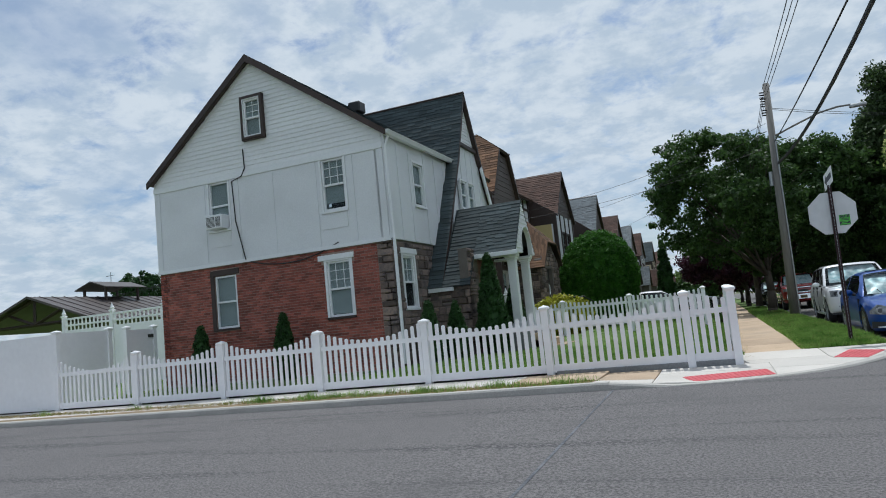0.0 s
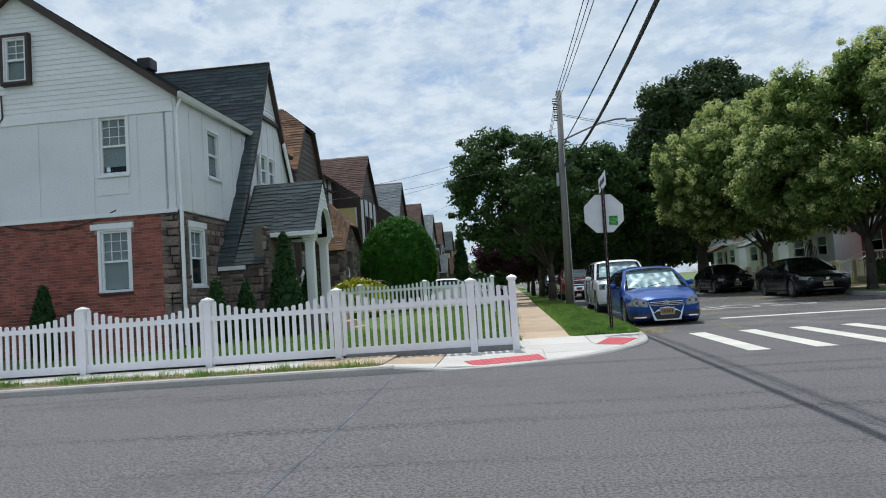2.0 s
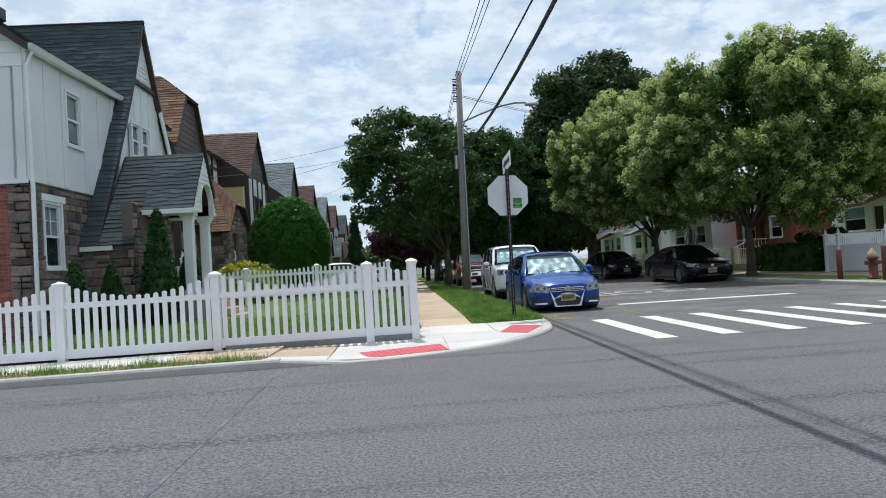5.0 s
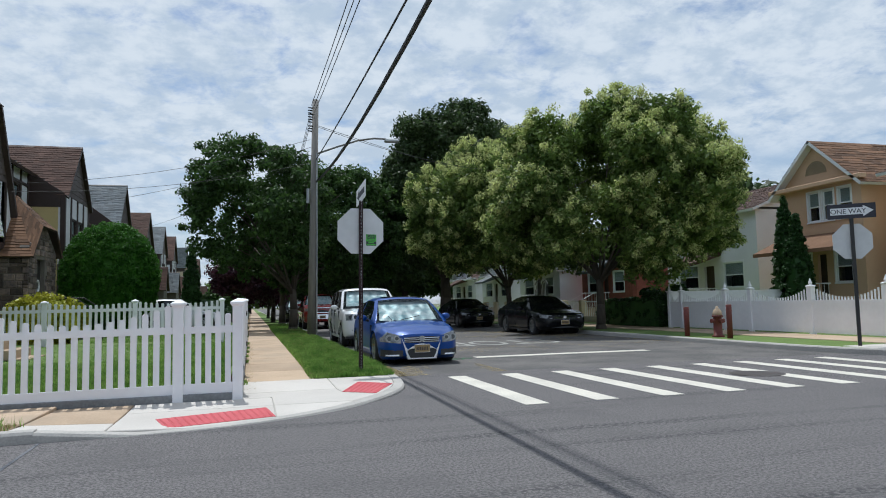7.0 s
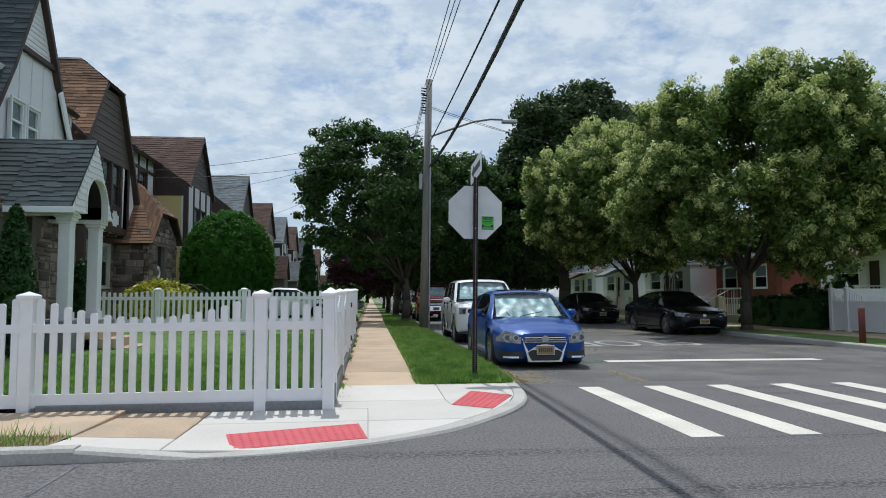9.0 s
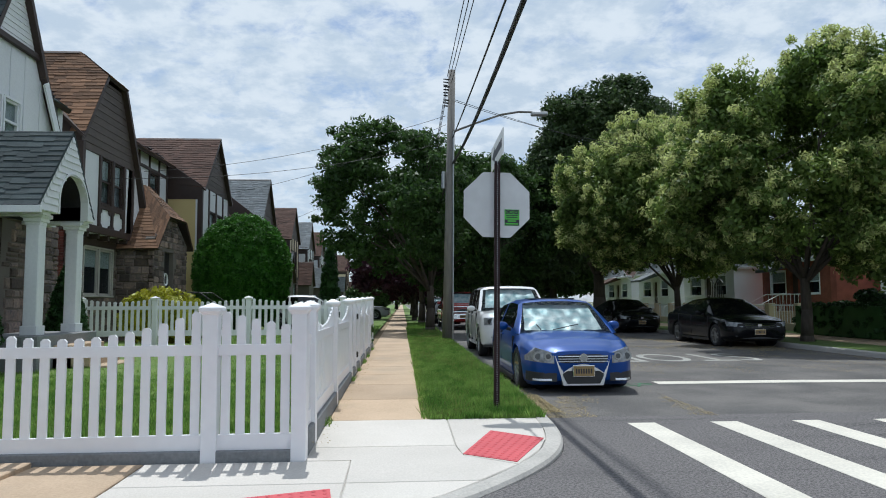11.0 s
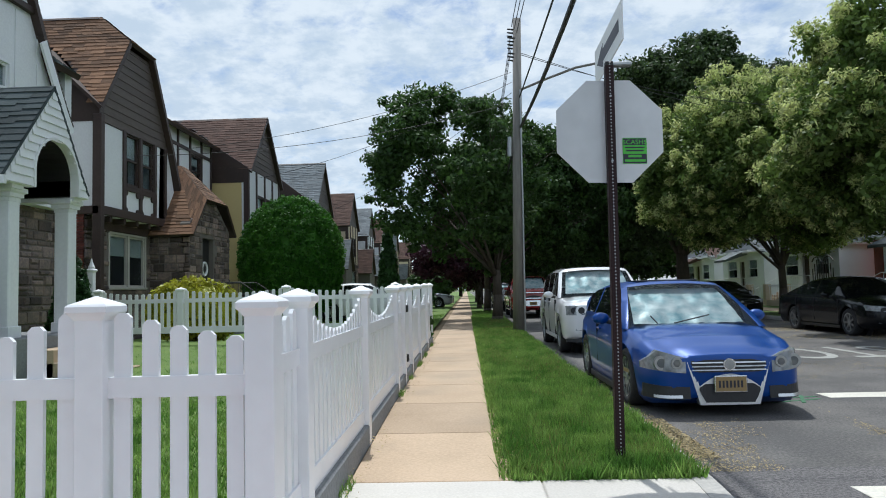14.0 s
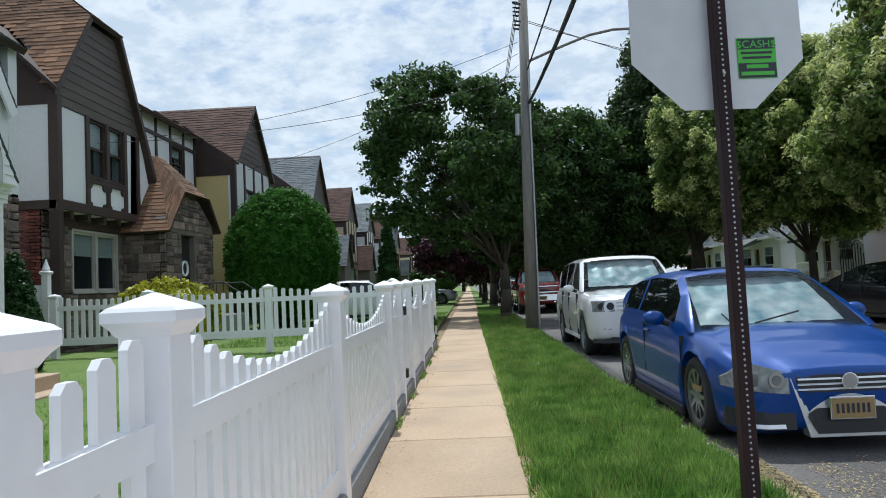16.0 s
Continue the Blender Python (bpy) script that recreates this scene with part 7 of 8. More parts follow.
def tree(name, at, trunk_h, trunk_r, centre, radii, clumps, per, leaf, size, label, seed, clump_r=0.55, flowers=None, limbs=9, lean=(0, 0), category="tree", hollow=0.35, flat=0.7, lobes=16, spread=0.56, lobe_r=0.42):
    rng = np.random.default_rng(seed)
    t = thing(name, label, category, at)
    c = Vector(centre) - Vector(at)
    bm = bmesh.new()
    top = Vector((lean[0], lean[1], trunk_h))
    rod(bm, (0, 0, -0.15), (0, 0, 0.18), trunk_r * 1.45, trunk_r * 1.05, 12)
    mid = top * 0.5 + Vector((0.04, 0.02, 0))
    rod(bm, (0, 0, 0.15), mid, trunk_r * 1.06, trunk_r * 0.9, 12)
    rod(bm, mid - Vector((0, 0, 0.03)), top, trunk_r * 0.9, trunk_r * 0.72, 12)
    trunk = part("trunk", bm, M_BARK, t, smooth=True)
    for k in range(limbs):
        a = 2 * math.pi * (k + rng.random() * 0.6) / limbs
        z = c.z + radii[2] * rng.uniform(-0.35, 0.7)
        end = Vector((c.x + radii[0] * 0.72 * math.cos(a), c.y + radii[1] * 0.72 * math.sin(a), z))
        start = top * rng.uniform(0.8, 1.0)
        m1 = start.lerp(end, 0.45) + Vector((0, 0, 0.35 + 0.2 * rng.random()))
        bm = bmesh.new()
        rod(bm, start, m1, trunk_r * 0.36, trunk_r * 0.20, 8)
        rod(bm, m1, end, trunk_r * 0.20, trunk_r * 0.05, 7)
        for q in range(3):
            f = m1.lerp(end, 0.2 + 0.25 * q)
            rod(bm, f, f + Vector((rng.normal() * 0.8, rng.normal() * 0.8, 0.6 + 0.5 * rng.random())), trunk_r * 0.13, trunk_r * 0.03, 5)
        part("limb", bm, M_BARK, trunk, smooth=True)
    pts = crown_points(rng, clumps, tuple(c), radii, hollow, lobes, spread, lobe_r)
    rad = rng.uniform(0.6, 1.3, clumps) * clump_r
    crown = leaf_cloud("crown", pts, rad, per, size, leaf, t, seed + 1, flat)
    if flowers:
        mat_, share, fper, fsize = flowers
        out = (pts - np.array(tuple(c))) / np.array(radii)
        far = np.linalg.norm(out, axis=1)
        q = pts[(far > 0.66) & (out[:, 2] > -0.8)]
        q = q[rng.random(len(q)) < share]
        away = (q - np.array(tuple(c))) / np.array(radii)
        away /= np.linalg.norm(away, axis=1)[:, None]
        q = q + away * clump_r * 0.8 + np.array([0, 0, 0.16])
        leaf_cloud("flower_sprays", q, rng.uniform(0.45, 0.85, len(q)) * clump_r * 0.75, fper, fsize, mat_, crown, seed + 2, 1.0, aspect=2.4)
    return t


tree("street_tree", (2.25, 36.6, 0.13), 2.0, 0.20, (0.85, 36.6, 5.75), (3.9, 3.8, 3.95), 540, 80, M_LEAF_MAPLE, 0.115, "dark green maple street tree in the verge", 11, 0.44, limbs=14, hollow=0.25, lobes=30, spread=0.68, lobe_r=0.31)
tree("street_tree", (2.2, 47.5, 0.13), 2.4, 0.20, (5.2, 47.5, 6.0), (5.6, 4.2, 4.8), 850, 62, M_LEAF_MAPLE, 0.15, "dark green maple further along the verge", 12, 0.58, hollow=0.2, lobes=30, spread=0.68, lobe_r=0.31)
tree("street_tree", (2.2, 66, 0.13), 2.2, 0.2, (4.2, 66, 5.8), (5.2, 4.5, 4.4), 500, 50, M_LEAF_DARK, 0.22, "dark street tree far down the verge", 13, 0.8, hollow=0.1)
tree("plum_tree", (1.9, 56, 0.13), 1.5, 0.15, (0.3, 56, 3.6), (3.3, 3.0, 2.1), 420, 50, M_LEAF_PLUM, 0.15, "purple-leaved plum tree in the verge", 14, 0.5, hollow=0.15)
GOLD = dict(hollow=0.35, flat=0.85, lobes=34, spread=0.70, lobe_r=0.29)
tree("golden_rain_tree", (13.2, 26.9, 0.13), 1.9, 0.17, (14.0, 27.0, 5.25), (5.2, 4.8, 3.55), 1500, 100, M_LEAF_GOLD, 0.10, "rounded tree with pale yellow-green flower sprays", 15, 0.46, flowers=(M_FLOWER, 0.72, 85, 0.052), limbs=14, **GOLD)
tree("golden_rain_tree", (13.2, 36.6, 0.13), 2.0, 0.16, (12.4, 36.6, 5.75), (4.7, 4.4, 3.8), 1100, 90, M_LEAF_GOLD, 0.11, "pale flowering tree behind the black sedan", 16, 0.50, flowers=(M_FLOWER, 0.68, 85, 0.058), limbs=12, **GOLD)
tree("large_tree", (13.3, 49, 0.13), 3.0, 0.42, (15.0, 49.5, 8.9), (7.1, 6.0, 7.0), 2000, 95, M_LEAF_DARK, 0.145, "tall dense dark tree over the far pavement", 17, 0.72, limbs=12, hollow=0.3, lobes=40, spread=0.70, lobe_r=0.28)
tree("large_tree", (13.3, 62, 0.13), 2.6, 0.35, (12.2, 62, 6.0), (6.4, 5.5, 5.0), 700, 50, M_LEAF_DARK, 0.24, "dense dark tree further along the street", 18, 0.85, hollow=0.1)
tree("large_tree", (13.5, 78, 0.0), 2.4, 0.35, (12.5, 78, 5.6), (7.0, 6, 5.0), 500, 45, M_LEAF_MAPLE, 0.32, "dark tree far along the far pavement", 26, 1.0, hollow=0.1)
tree("large_tree", (7.5, 110, 0.0), 2.0, 0.35, (7.5, 110, 4.6), (10.0, 6, 4.4), 500, 45, M_LEAF_MAPLE, 0.4, "far green trees closing the street", 19, 1.1, hollow=0.1)
tree("large_tree", (0.0, 135, 0.0), 2.0, 0.35, (-1.0, 135, 4.4), (7.0, 6, 3.8), 300, 40, M_LEAF_GOLD, 0.4, "far pale green tree at the street's end", 20, 1.1, hollow=0.1)
tree("large_tree", (24, 84, 0.0), 3.0, 0.35, (24, 84, 6.0), (10.0, 7, 5.0), 460, 40, M_LEAF_MAPLE, 0.36, "tree behind the far houses", 24, 1.1, hollow=0.1)
tree("large_tree", (33, 45, 0.0), 3.0, 0.35, (34, 46, 6.0), (7.0, 9, 4.4), 460, 40, M_LEAF_DARK, 0.36, "tree behind the brick house", 27, 1.1, hollow=0.1)
tree("plum_tree", (2.0, 76, 0.13), 1.5, 0.15, (1.2, 76, 3.4), (3.4, 3.0, 2.2), 300, 40, M_LEAF_PLUM, 0.22, "purple tree far along the verge", 25, 0.6, hollow=0.15)


def shrub(name, at, radii, count, per, leaf, size, label, seed, shape="ball", category="shrub"):
    """A clipped shrub: a dense skin of leaf clumps round woody stems."""
    rng = np.random.default_rng(seed)
    t = thing(name, label, category, at)
    bm = bmesh.new()
    for k in range(4):
        a = k * 1.7
        rod(bm, (0.05 * math.cos(a), 0.05 * math.sin(a), 0), (radii[0] * 0.4 * math.cos(a), radii[1] * 0.4 * math.sin(a), radii[2] * 1.0), 0.05 * max(0.4, radii[0]), 0.015, 6)
    part("stem", bm, M_BARK, t)
    d = rng.normal(size=(count, 3))
    d /= np.linalg.norm(d, axis=1)[:, None]
    if shape == "ball":
        pts = d * np.array(radii) * (0.90 + 0.06 * rng.random((count, 1))) + np.array([0, 0, radii[2]])
    elif shape == "box":
        d /= np.abs(d).max(axis=1)[:, None]
        pts = d * np.array(radii) * 0.93 + np.array([0, 0, radii[2]])
    else:
        z = rng.random(count)
        a = rng.random(count) * 2 * math.pi
        prof = np.minimum(1.0, (1 - z) ** 0.75 * 1.25) * np.minimum(1, 0.62 + z * 1.6)
        pts = np.stack([np.cos(a) * radii[0] * prof, np.sin(a) * radii[1] * prof, z * 2 * radii[2]], 1) * (0.93 + 0.1 * rng.random((count, 1)))
    leaf_cloud("foliage", pts, np.full(count, 0.10 * min(radii[0], 1.2) + 0.05), per, size, leaf, t, seed + 1, 1.0)
    core = bmesh.new()
    if shape == "cone":
        lathe(core, [(radii[0] * 0.5, 0.05), (radii[0] * 0.82, radii[2] * 0.5), (radii[0] * 0.55, radii[2] * 1.2), (0.02, radii[2] * 1.9)], 10)
    elif shape == "box":
        box(core, -radii[0] * 0.88, -radii[1] * 0.88, 0.03, radii[0] * 0.88, radii[1] * 0.88, radii[2] * 1.86)
    else:
        bmesh.ops.create_icosphere(core, subdivisions=2, radius=1.0, matrix=Matrix.Translation((0, 0, radii[2])) @ Matrix.Diagonal((radii[0] * 0.86, radii[1] * 0.86, radii[2] * 0.86, 1)))
    part("inner_growth", core, leaf, t)
    return t


shrub("yew_bush", (-5.5, 35.5, 0.2), (1.98, 1.98, 2.45), 1500, 70, M_LEAF_YEW, 0.055, "large bright green clipped yew ball", 31)
shrub("arborvitae", (-5.65, 17.85, 0.25), (0.42, 0.42, 1.30), 420, 70, M_LEAF_CYPRESS, 0.042, "tall dark conical arborvitae beside the porch", 32, "cone")
shrub("arborvitae", (-6.4, 22.6, 0.25), (0.42, 0.42, 0.95), 380, 70, M_LEAF_CYPRESS, 0.042, "dark conical arborvitae behind the porch columns", 33, "cone")
for k, (x, y, h) in enumerate(((-13.25, 15.35, 0.85), (-10.55, 15.35, 0.9), (-6.75, 16.1, 0.85), (-6.35, 16.9, 0.8))):
    shrub("small_arborvitae", (x, y, 0.2), (0.30, 0.30, h * 0.92), 220, 60, M_LEAF_CYPRESS, 0.036, "small dark conical arborvitae against the house wall", 34 + k, "cone")
shrub("cypress", (-3.05, 46, 0.2), (0.6, 0.6, 2.35), 320, 40, M_LEAF_CYPRESS, 0.10, "narrow dark columnar cypress", 40, "cone")
shrub("yellow_shrub", (-5.7, 26.6, 0.2), (1.2, 0.55, 0.78), 220, 40, M_LEAF_YELLOW, 0.07, "yellow-leaved low shrub in front of the stone house", 41)
shrub("green_shrub", (-4.2, 38.6, 0.2), (1.6, 0.9, 0.7), 220, 40, M_LEAF_GOLD, 0.09, "loose pale green shrub beside the driveway", 42)
shrub("green_shrub", (-2.6, 48.0, 0.2), (2.0, 1.2, 0.75), 200, 40, M_LEAF_CYPRESS, 0.11, "dark low hedge in a front garden", 43)
shrub("green_shrub", (-2.0, 66, 0.2), (2.0, 2.0, 1.4), 200, 40, M_LEAF_MAPLE, 0.16, "dark garden bush far along the row", 44)
shrub("hedge", (15.9, 29.0, 0.14), (0.5, 2.6, 0.55), 260, 40, M_LEAF_CYPRESS, 0.07, "low dark clipped hedge beside the pavement", 45, "box")
for k, (x, y, z, r) in enumerate(((16.6, 28.0, 0.9, 0.5), (17.0, 29.4, 1.2, 0.45), (16.8, 30.6, 0.8, 0.45), (16.8, 27.2, 1.3, 0.4))):
    shrub("topiary", (x, y, z), (r, r, r * 0.55), 90, 35, M_LEAF_CYPRESS, 0.06, "cloud-pruned dark green shrub", 46 + k)
for k, (x, y, h) in enumerate(((21.3, 26.2, 2.5), (21.1, 25.45, 2.15))):
    shrub("arborvitae", (x, y, 0.15), (0.62, 0.62, h), 340, 50, M_LEAF_CYPRESS, 0.07, "dark cone-shaped arborvitae before the peach house", 50 + k, "cone")


# ---- grass and weeds ----
def settle(p):
    """Lowers what grows beside the side pavement with the slope of its first metres."""
    near = (p[:, 0] > 0.2) & (p[:, 0] < 2.66) & (p[:, 1] > 13.0)
    p[:, 2] -= np.where(near, np.clip(0.045 - 0.016 * (p[:, 1] - 14.46), 0, 0.045), 0)
    return p


def blades(name, spots, h, w, material, label, seed, kind="stuff"):
    rng = np.random.default_rng(seed)
    p = settle(np.array(spots, dtype=float))
    n = len(p)
    a = rng.random(n) * 2 * math.pi
    tuft = np.array([noise.noise(Vector((q[0] * 5.0, q[1] * 5.0, 2.0))) for q in p])
    hh = h * (0.55 + 0.9 * rng.random(n)) * (1.0 + 0.75 * tuft)
    lean = rng.normal(size=(n, 2)) * 0.35 * hh[:, None]
    dx = np.stack([np.cos(a), np.sin(a), np.zeros(n)], 1) * w / 2
    v = np.empty((n, 3, 3))
    v[:, 0], v[:, 1] = p - dx, p + dx
    v[:, 2] = p + np.column_stack([lean, hh])
    me = bpy.data.meshes.new(name)
    me.vertices.add(n * 3)
    me.vertices.foreach_set("co", v.reshape(-1).astype(np.float32))
    me.loops.add(n * 3)
    me.loops.foreach_set("vertex_index", np.arange(n * 3, dtype=np.int32))
    me.polygons.add(n)
    me.polygons.foreach_set("loop_start", np.arange(0, n * 3, 3, dtype=np.int32))
    me.update(calc_edges=True)
    me.materials.append(material)
    return tagged(new(name, me), label, "grass", "", kind)


rg = np.random.default_rng(3)


def scatter(n, x0, x1, y0, y1, z):
    return np.column_stack([rg.uniform(x0, x1, n), rg.uniform(y0, y1, n), np.full(n, z)])


edge = scatter(16000, 1.25, 1.42, 14.46, 40, 0.13)
blades("verge_grass", np.vstack([scatter(62000, 1.34, 2.60, 14.44, 19.5, 0.122), scatter(55000, 1.34, 2.60, 19.5, 29, 0.122), scatter(35000, 1.34, 2.60, 29, 47, 0.122), edge[rg.random(len(edge)) < 0.5]]), 0.085, 0.014, M_GRASS, "thick green grass of the verge", 5)
dry = scatter(60000, 1.36, 2.58, 14.5, 36, 0.122)
keep = np.array([noise.noise(Vector((p[0] * 1.6, p[1] * 0.9, 3.0))) > 0.02 for p in dry])
blades("dry_grass", dry[keep], 0.075, 0.010, M_GRASS_DRY, "dry straw patches in the verge", 15)
blades("lawn_grass", np.vstack([scatter(90000, -7.2, 0.0, 12.95, 18.0, LAWN_Z), scatter(50000, -7.2, 0.0, 18.0, 24.7, LAWN_Z), scatter(25000, -5, 0.0, 25.0, 42, 0.2)]), 0.06, 0.012, M_GRASS, "mown green lawn grass", 6)
foot = scatter(2600, 0.21, 0.29, 13.2, 27, 0.125)
keep = np.array([noise.noise(Vector((p[1] * 1.3, 0, 7.0))) > 0.12 for p in foot])
blades("joint_weeds", foot[keep], 0.06, 0.010, M_GRASS, "weeds growing along the fence footing", 16)
tufts = []
for k in range(38):
    cx, cy = -2.0 - abs(rg.normal()) * 4.5, rg.uniform(10.92, 11.28)
    m = int(rg.integers(20, 130))
    tufts.append(np.column_stack([rg.normal(cx, 0.16, m), np.clip(rg.normal(cy, 0.09, m), 10.88, 11.40), np.full(m, 0.088)]))
blades("weeds", np.vstack(tufts), 0.10, 0.010, M_GRASS, "green weeds in the kerb strip", 7)
blades("dry_weeds", scatter(9000, -16, -1.98, 10.9, 11.34, 0.085), 0.035, 0.009, M_GRASS_DRY, "dry yellow weeds in the kerb strip", 8)


def litter(name, spots, size, material, label, seed):
    rng = np.random.default_rng(seed)
    n = len(spots)
    a = rng.random(n) * 2 * math.pi
    u = np.stack([np.cos(a), np.sin(a), np.zeros(n)], 1)
    w = np.stack([-np.sin(a), np.cos(a), np.zeros(n)], 1)
    s = (size * (0.5 + rng.random(n)))[:, None]
    lift = rng.random((n, 1)) * np.array([[0, 0, 0.006]])
    vs = np.stack([spots - u * s, spots - w * s * 0.4 + lift, spots + u * s + lift, spots + w * s * 0.4], 1).reshape(-1, 3)
    fs = np.arange(n * 4).reshape(-1, 4)
    return tagged(raw(name, vs, fs, material), label, "litter", "", "stuff")


spots = np.vstack([scatter(30000, 2.72, 4.8, 14.9, 17.4, 0.005), scatter(90000, 4.8, 12.1, 19.5, 34.0, 0.005)])
dens = np.array([noise.noise(Vector((p[0] * 1.1, p[1] * 0.5, 1.0))) + 0.35 * noise.noise(Vector((p[0] * 5, p[1] * 4, 1.0))) for p in spots])
litter("leaf_litter", spots[dens > 0.02 + 0.75 * rg.random(len(dens)) ** 1.2], 0.008, M_LITTER, "dry pale flowers fallen on the asphalt", 9)
spots = scatter(70000, 7.6, 12.1, 21.0, 33.5, 0.005)
dens = np.array([noise.noise(Vector((p[0] * 0.5, p[1] * 0.35, 5.0))) + 0.3 * noise.noise(Vector((p[0] * 3, p[1] * 2, 6.0))) for p in spots]) + 0.12 * (spots[:, 0] - 9.5)
litter("leaf_litter", spots[dens > 0.05 + 0.5 * rg.random(len(dens))], 0.013, M_LITTER, "pale yellow flowers drifted under the flowering trees", 19)
spots = np.vstack([scatter(2500, 2.69, 2.95, 14.9, 20, 0.006), scatter(5000, 2.69, 3.0, 15.3, 16.9, 0.008), scatter(3200, 1.25, 1.42, 14.7, 28, 0.137), scatter(500, 0.24, 0.4, 13, 26, 0.135)])
litter("leaf_litter", spots, 0.011, M_LITTER, "dry leaves along the kerb and pavement edge", 10)


# ---- houses and fences across the street ----
def privacy_fence(name, x, ys, label, top=1.1, scallop=True, z0=0.13):
    t = thing(name, label, "fence")
    for y in ys:
        p = cap_post(t, x, y, z0, 1.55)
        bm = bmesh.new()
        lathe(bm, [(0.03, 1.53), (0.055, 1.58), (0.035, 1.64), (0.01, 1.72)], 8, (x, y, 0))
        part("finial", bm, M_VINYL, p)
    for y0, y1 in zip(ys, ys[1:]):
        panel_ = part("panel", nbox(x - 0.02, y0 + 0.06, z0 + 0.05, x + 0.02, y1 - 0.06, top - 0.08), M_VINYL, t)
        part("rail", nbox(x - 0.03, y0 + 0.06, top - 0.08, x + 0.03, y1 - 0.06, top), M_VINYL, panel_)
        n = max(4, round((y1 - y0) / 0.11))
        for i in range(n):
            s = (i + 0.5) / n
            h = (0.08 + 0.30 * (2 * s - 1) ** 2) if scallop else 0.25
            part("picket", nbox(x - 0.01, y0 + 0.08 + (y1 - y0 - 0.16) * s - 0.02, top, x + 0.01, y0 + 0.08 + (y1 - y0 - 0.16) * s + 0.02, top + h), M_VINYL, panel_)
    return t


privacy_fence("vinyl_fence", 15.6, [16.7, 19.12, 21.57, 22.78, 25.2, 25.95], "white vinyl privacy fence with scalloped spindles and finials")
privacy_fence("vinyl_fence", 15.6, [9.5, 11.9, 14.3, 16.6], "white vinyl privacy fence near the far corner")
part("panel", nbox(15.65, 25.93, 0.15, 21.5, 25.97, 1.5), M_VINYL, thing("vinyl_fence", "plain white fence between two gardens", "fence"))


def east_house(y0, y1, xf, wall_mat, roof_mat, label, eave=5.8, ridge=7.6, gable=True, awning=False, storeys=2, upper=((0.16, 0.30), (0.38, 0.54), (0.64, 0.78)), porch=(0.36, 0.66)):
    """A detached house that faces the street from the east."""
    h = thing("house", label, "house", group="houses across the street")
    fr = Frame((xf, y0, 0), (0, 1, 0), (-1, 0, 0))
    w = y1 - y0
    holes = [(w * 0.14, 1.7, w * 0.34, 3.0), (w * 0.62, 1.7, w * 0.86, 3.0)]
    if storeys > 1:
        holes += [(w * a, 4.25, w * b, 5.5) for a, b in upper]
    holes += [(w * 0.44, 0.8, w * 0.55, 2.9)]
    part("wall", holed(fr, 0, 0, w, eave, holes, 0.3), wall_mat, h)
    for q in holes[:-1]:
        window(h, fr, q[0] + 0.02, q[1] + 0.02, q[2] - 0.02, q[3], M_WHITE, blind=0.5)
    q = holes[-1]
    part("entrance_door", fr.nbox(q[0], -0.2, q[1], q[2], -0.14, q[3]), M_BROWN, h)
    part("wall", nbox(xf + 0.3, y0, 0, xf + 9, y0 + 0.3, eave), wall_mat, h)
    part("wall", nbox(xf + 0.3, y1 - 0.3, 0, xf + 9, y1, eave), wall_mat, h)
    yc = (y0 + y1) / 2
    if gable:
        bm = bmesh.new()
        prism(bm, [(xf, y0, eave), (xf, y1, eave), (xf, yc, ridge)], (0.3, 0, 0))
        g = part("gable", bm, wall_mat, h)
        bm = bmesh.new()
        prism(bm, [(xf - 0.02, yc + 0.55 * math.cos(math.pi * i / 10), eave + 0.45 + 0.55 * math.sin(math.pi * i / 10)) for i in range(11)], (0.1, 0, 0))
        part("lunette", bm, M_PANE, g)
        for s in (-1, 1):
            ye = yc + s * (w / 2 + 0.35)
            ze = ridge - (ridge - eave) * (w / 2 + 0.35) / (w / 2)
            c = [(xf - 0.35, ye, ze), (xf + 9.3, ye, ze), (xf + 9.3, yc, ridge + 0.05), (xf - 0.35, yc, ridge + 0.05)]
            roof_slab(h, c, M_WHITE, 0.12)
            courses("shingles", h, c, roof_mat, exposure=0.2, piece=0.5, seed=int(y0 * 3) + s)
        part("cornice", fr.nbox(-0.3, 0, eave - 0.12, w + 0.3, 0.35, eave + 0.06, 0.02), wall_mat, h)
    else:
        for s, xe in ((-1, xf - 0.4), (1, xf + 9.4)):
            c = [(xe, y0 - 0.3, eave - 0.1), (xe, y1 + 0.3, eave - 0.1), (xf + 4.5, y1 + 0.3, ridge), (xf + 4.5, y0 - 0.3, ridge)]
            roof_slab(h, c, M_WHITE, 0.12)
            courses("shingles", h, c, roof_mat, exposure=0.2, piece=0.5, seed=int(y0 * 5) + s)
        for yy in (y0, y1 - 0.3):
            bm = bmesh.new()
            prism(bm, [(xf, yy, eave - 0.1), (xf + 9, yy, eave - 0.1), (xf + 4.5, yy, ridge - 0.1)], (0, 0.3, 0))
            part("gable", bm, wall_mat, h)
    # porch roof or awning, steps and rails
    bm = bmesh.new()
    p0 = y0 + w * porch[0]
    prism(bm, [(xf, p0, 3.75), (xf - 1.6, p0, 3.05), (xf - 1.6, p0, 2.9), (xf, p0, 3.4)], (0, w * (porch[1] - porch[0]), 0))
    part("awning" if awning else "porch_roof", bm, M_CREAM if awning else roof_mat, h)
    for k in range(4):
        part("step", nbox(xf - 1.5 - 0.3 * k, y0 + w * 0.40, 0.1, xf - 1.2 - 0.3 * k, y0 + w * 0.60, 0.75 - 0.16 * k), M_CONC_OLD, h)
    bm = bmesh.new()
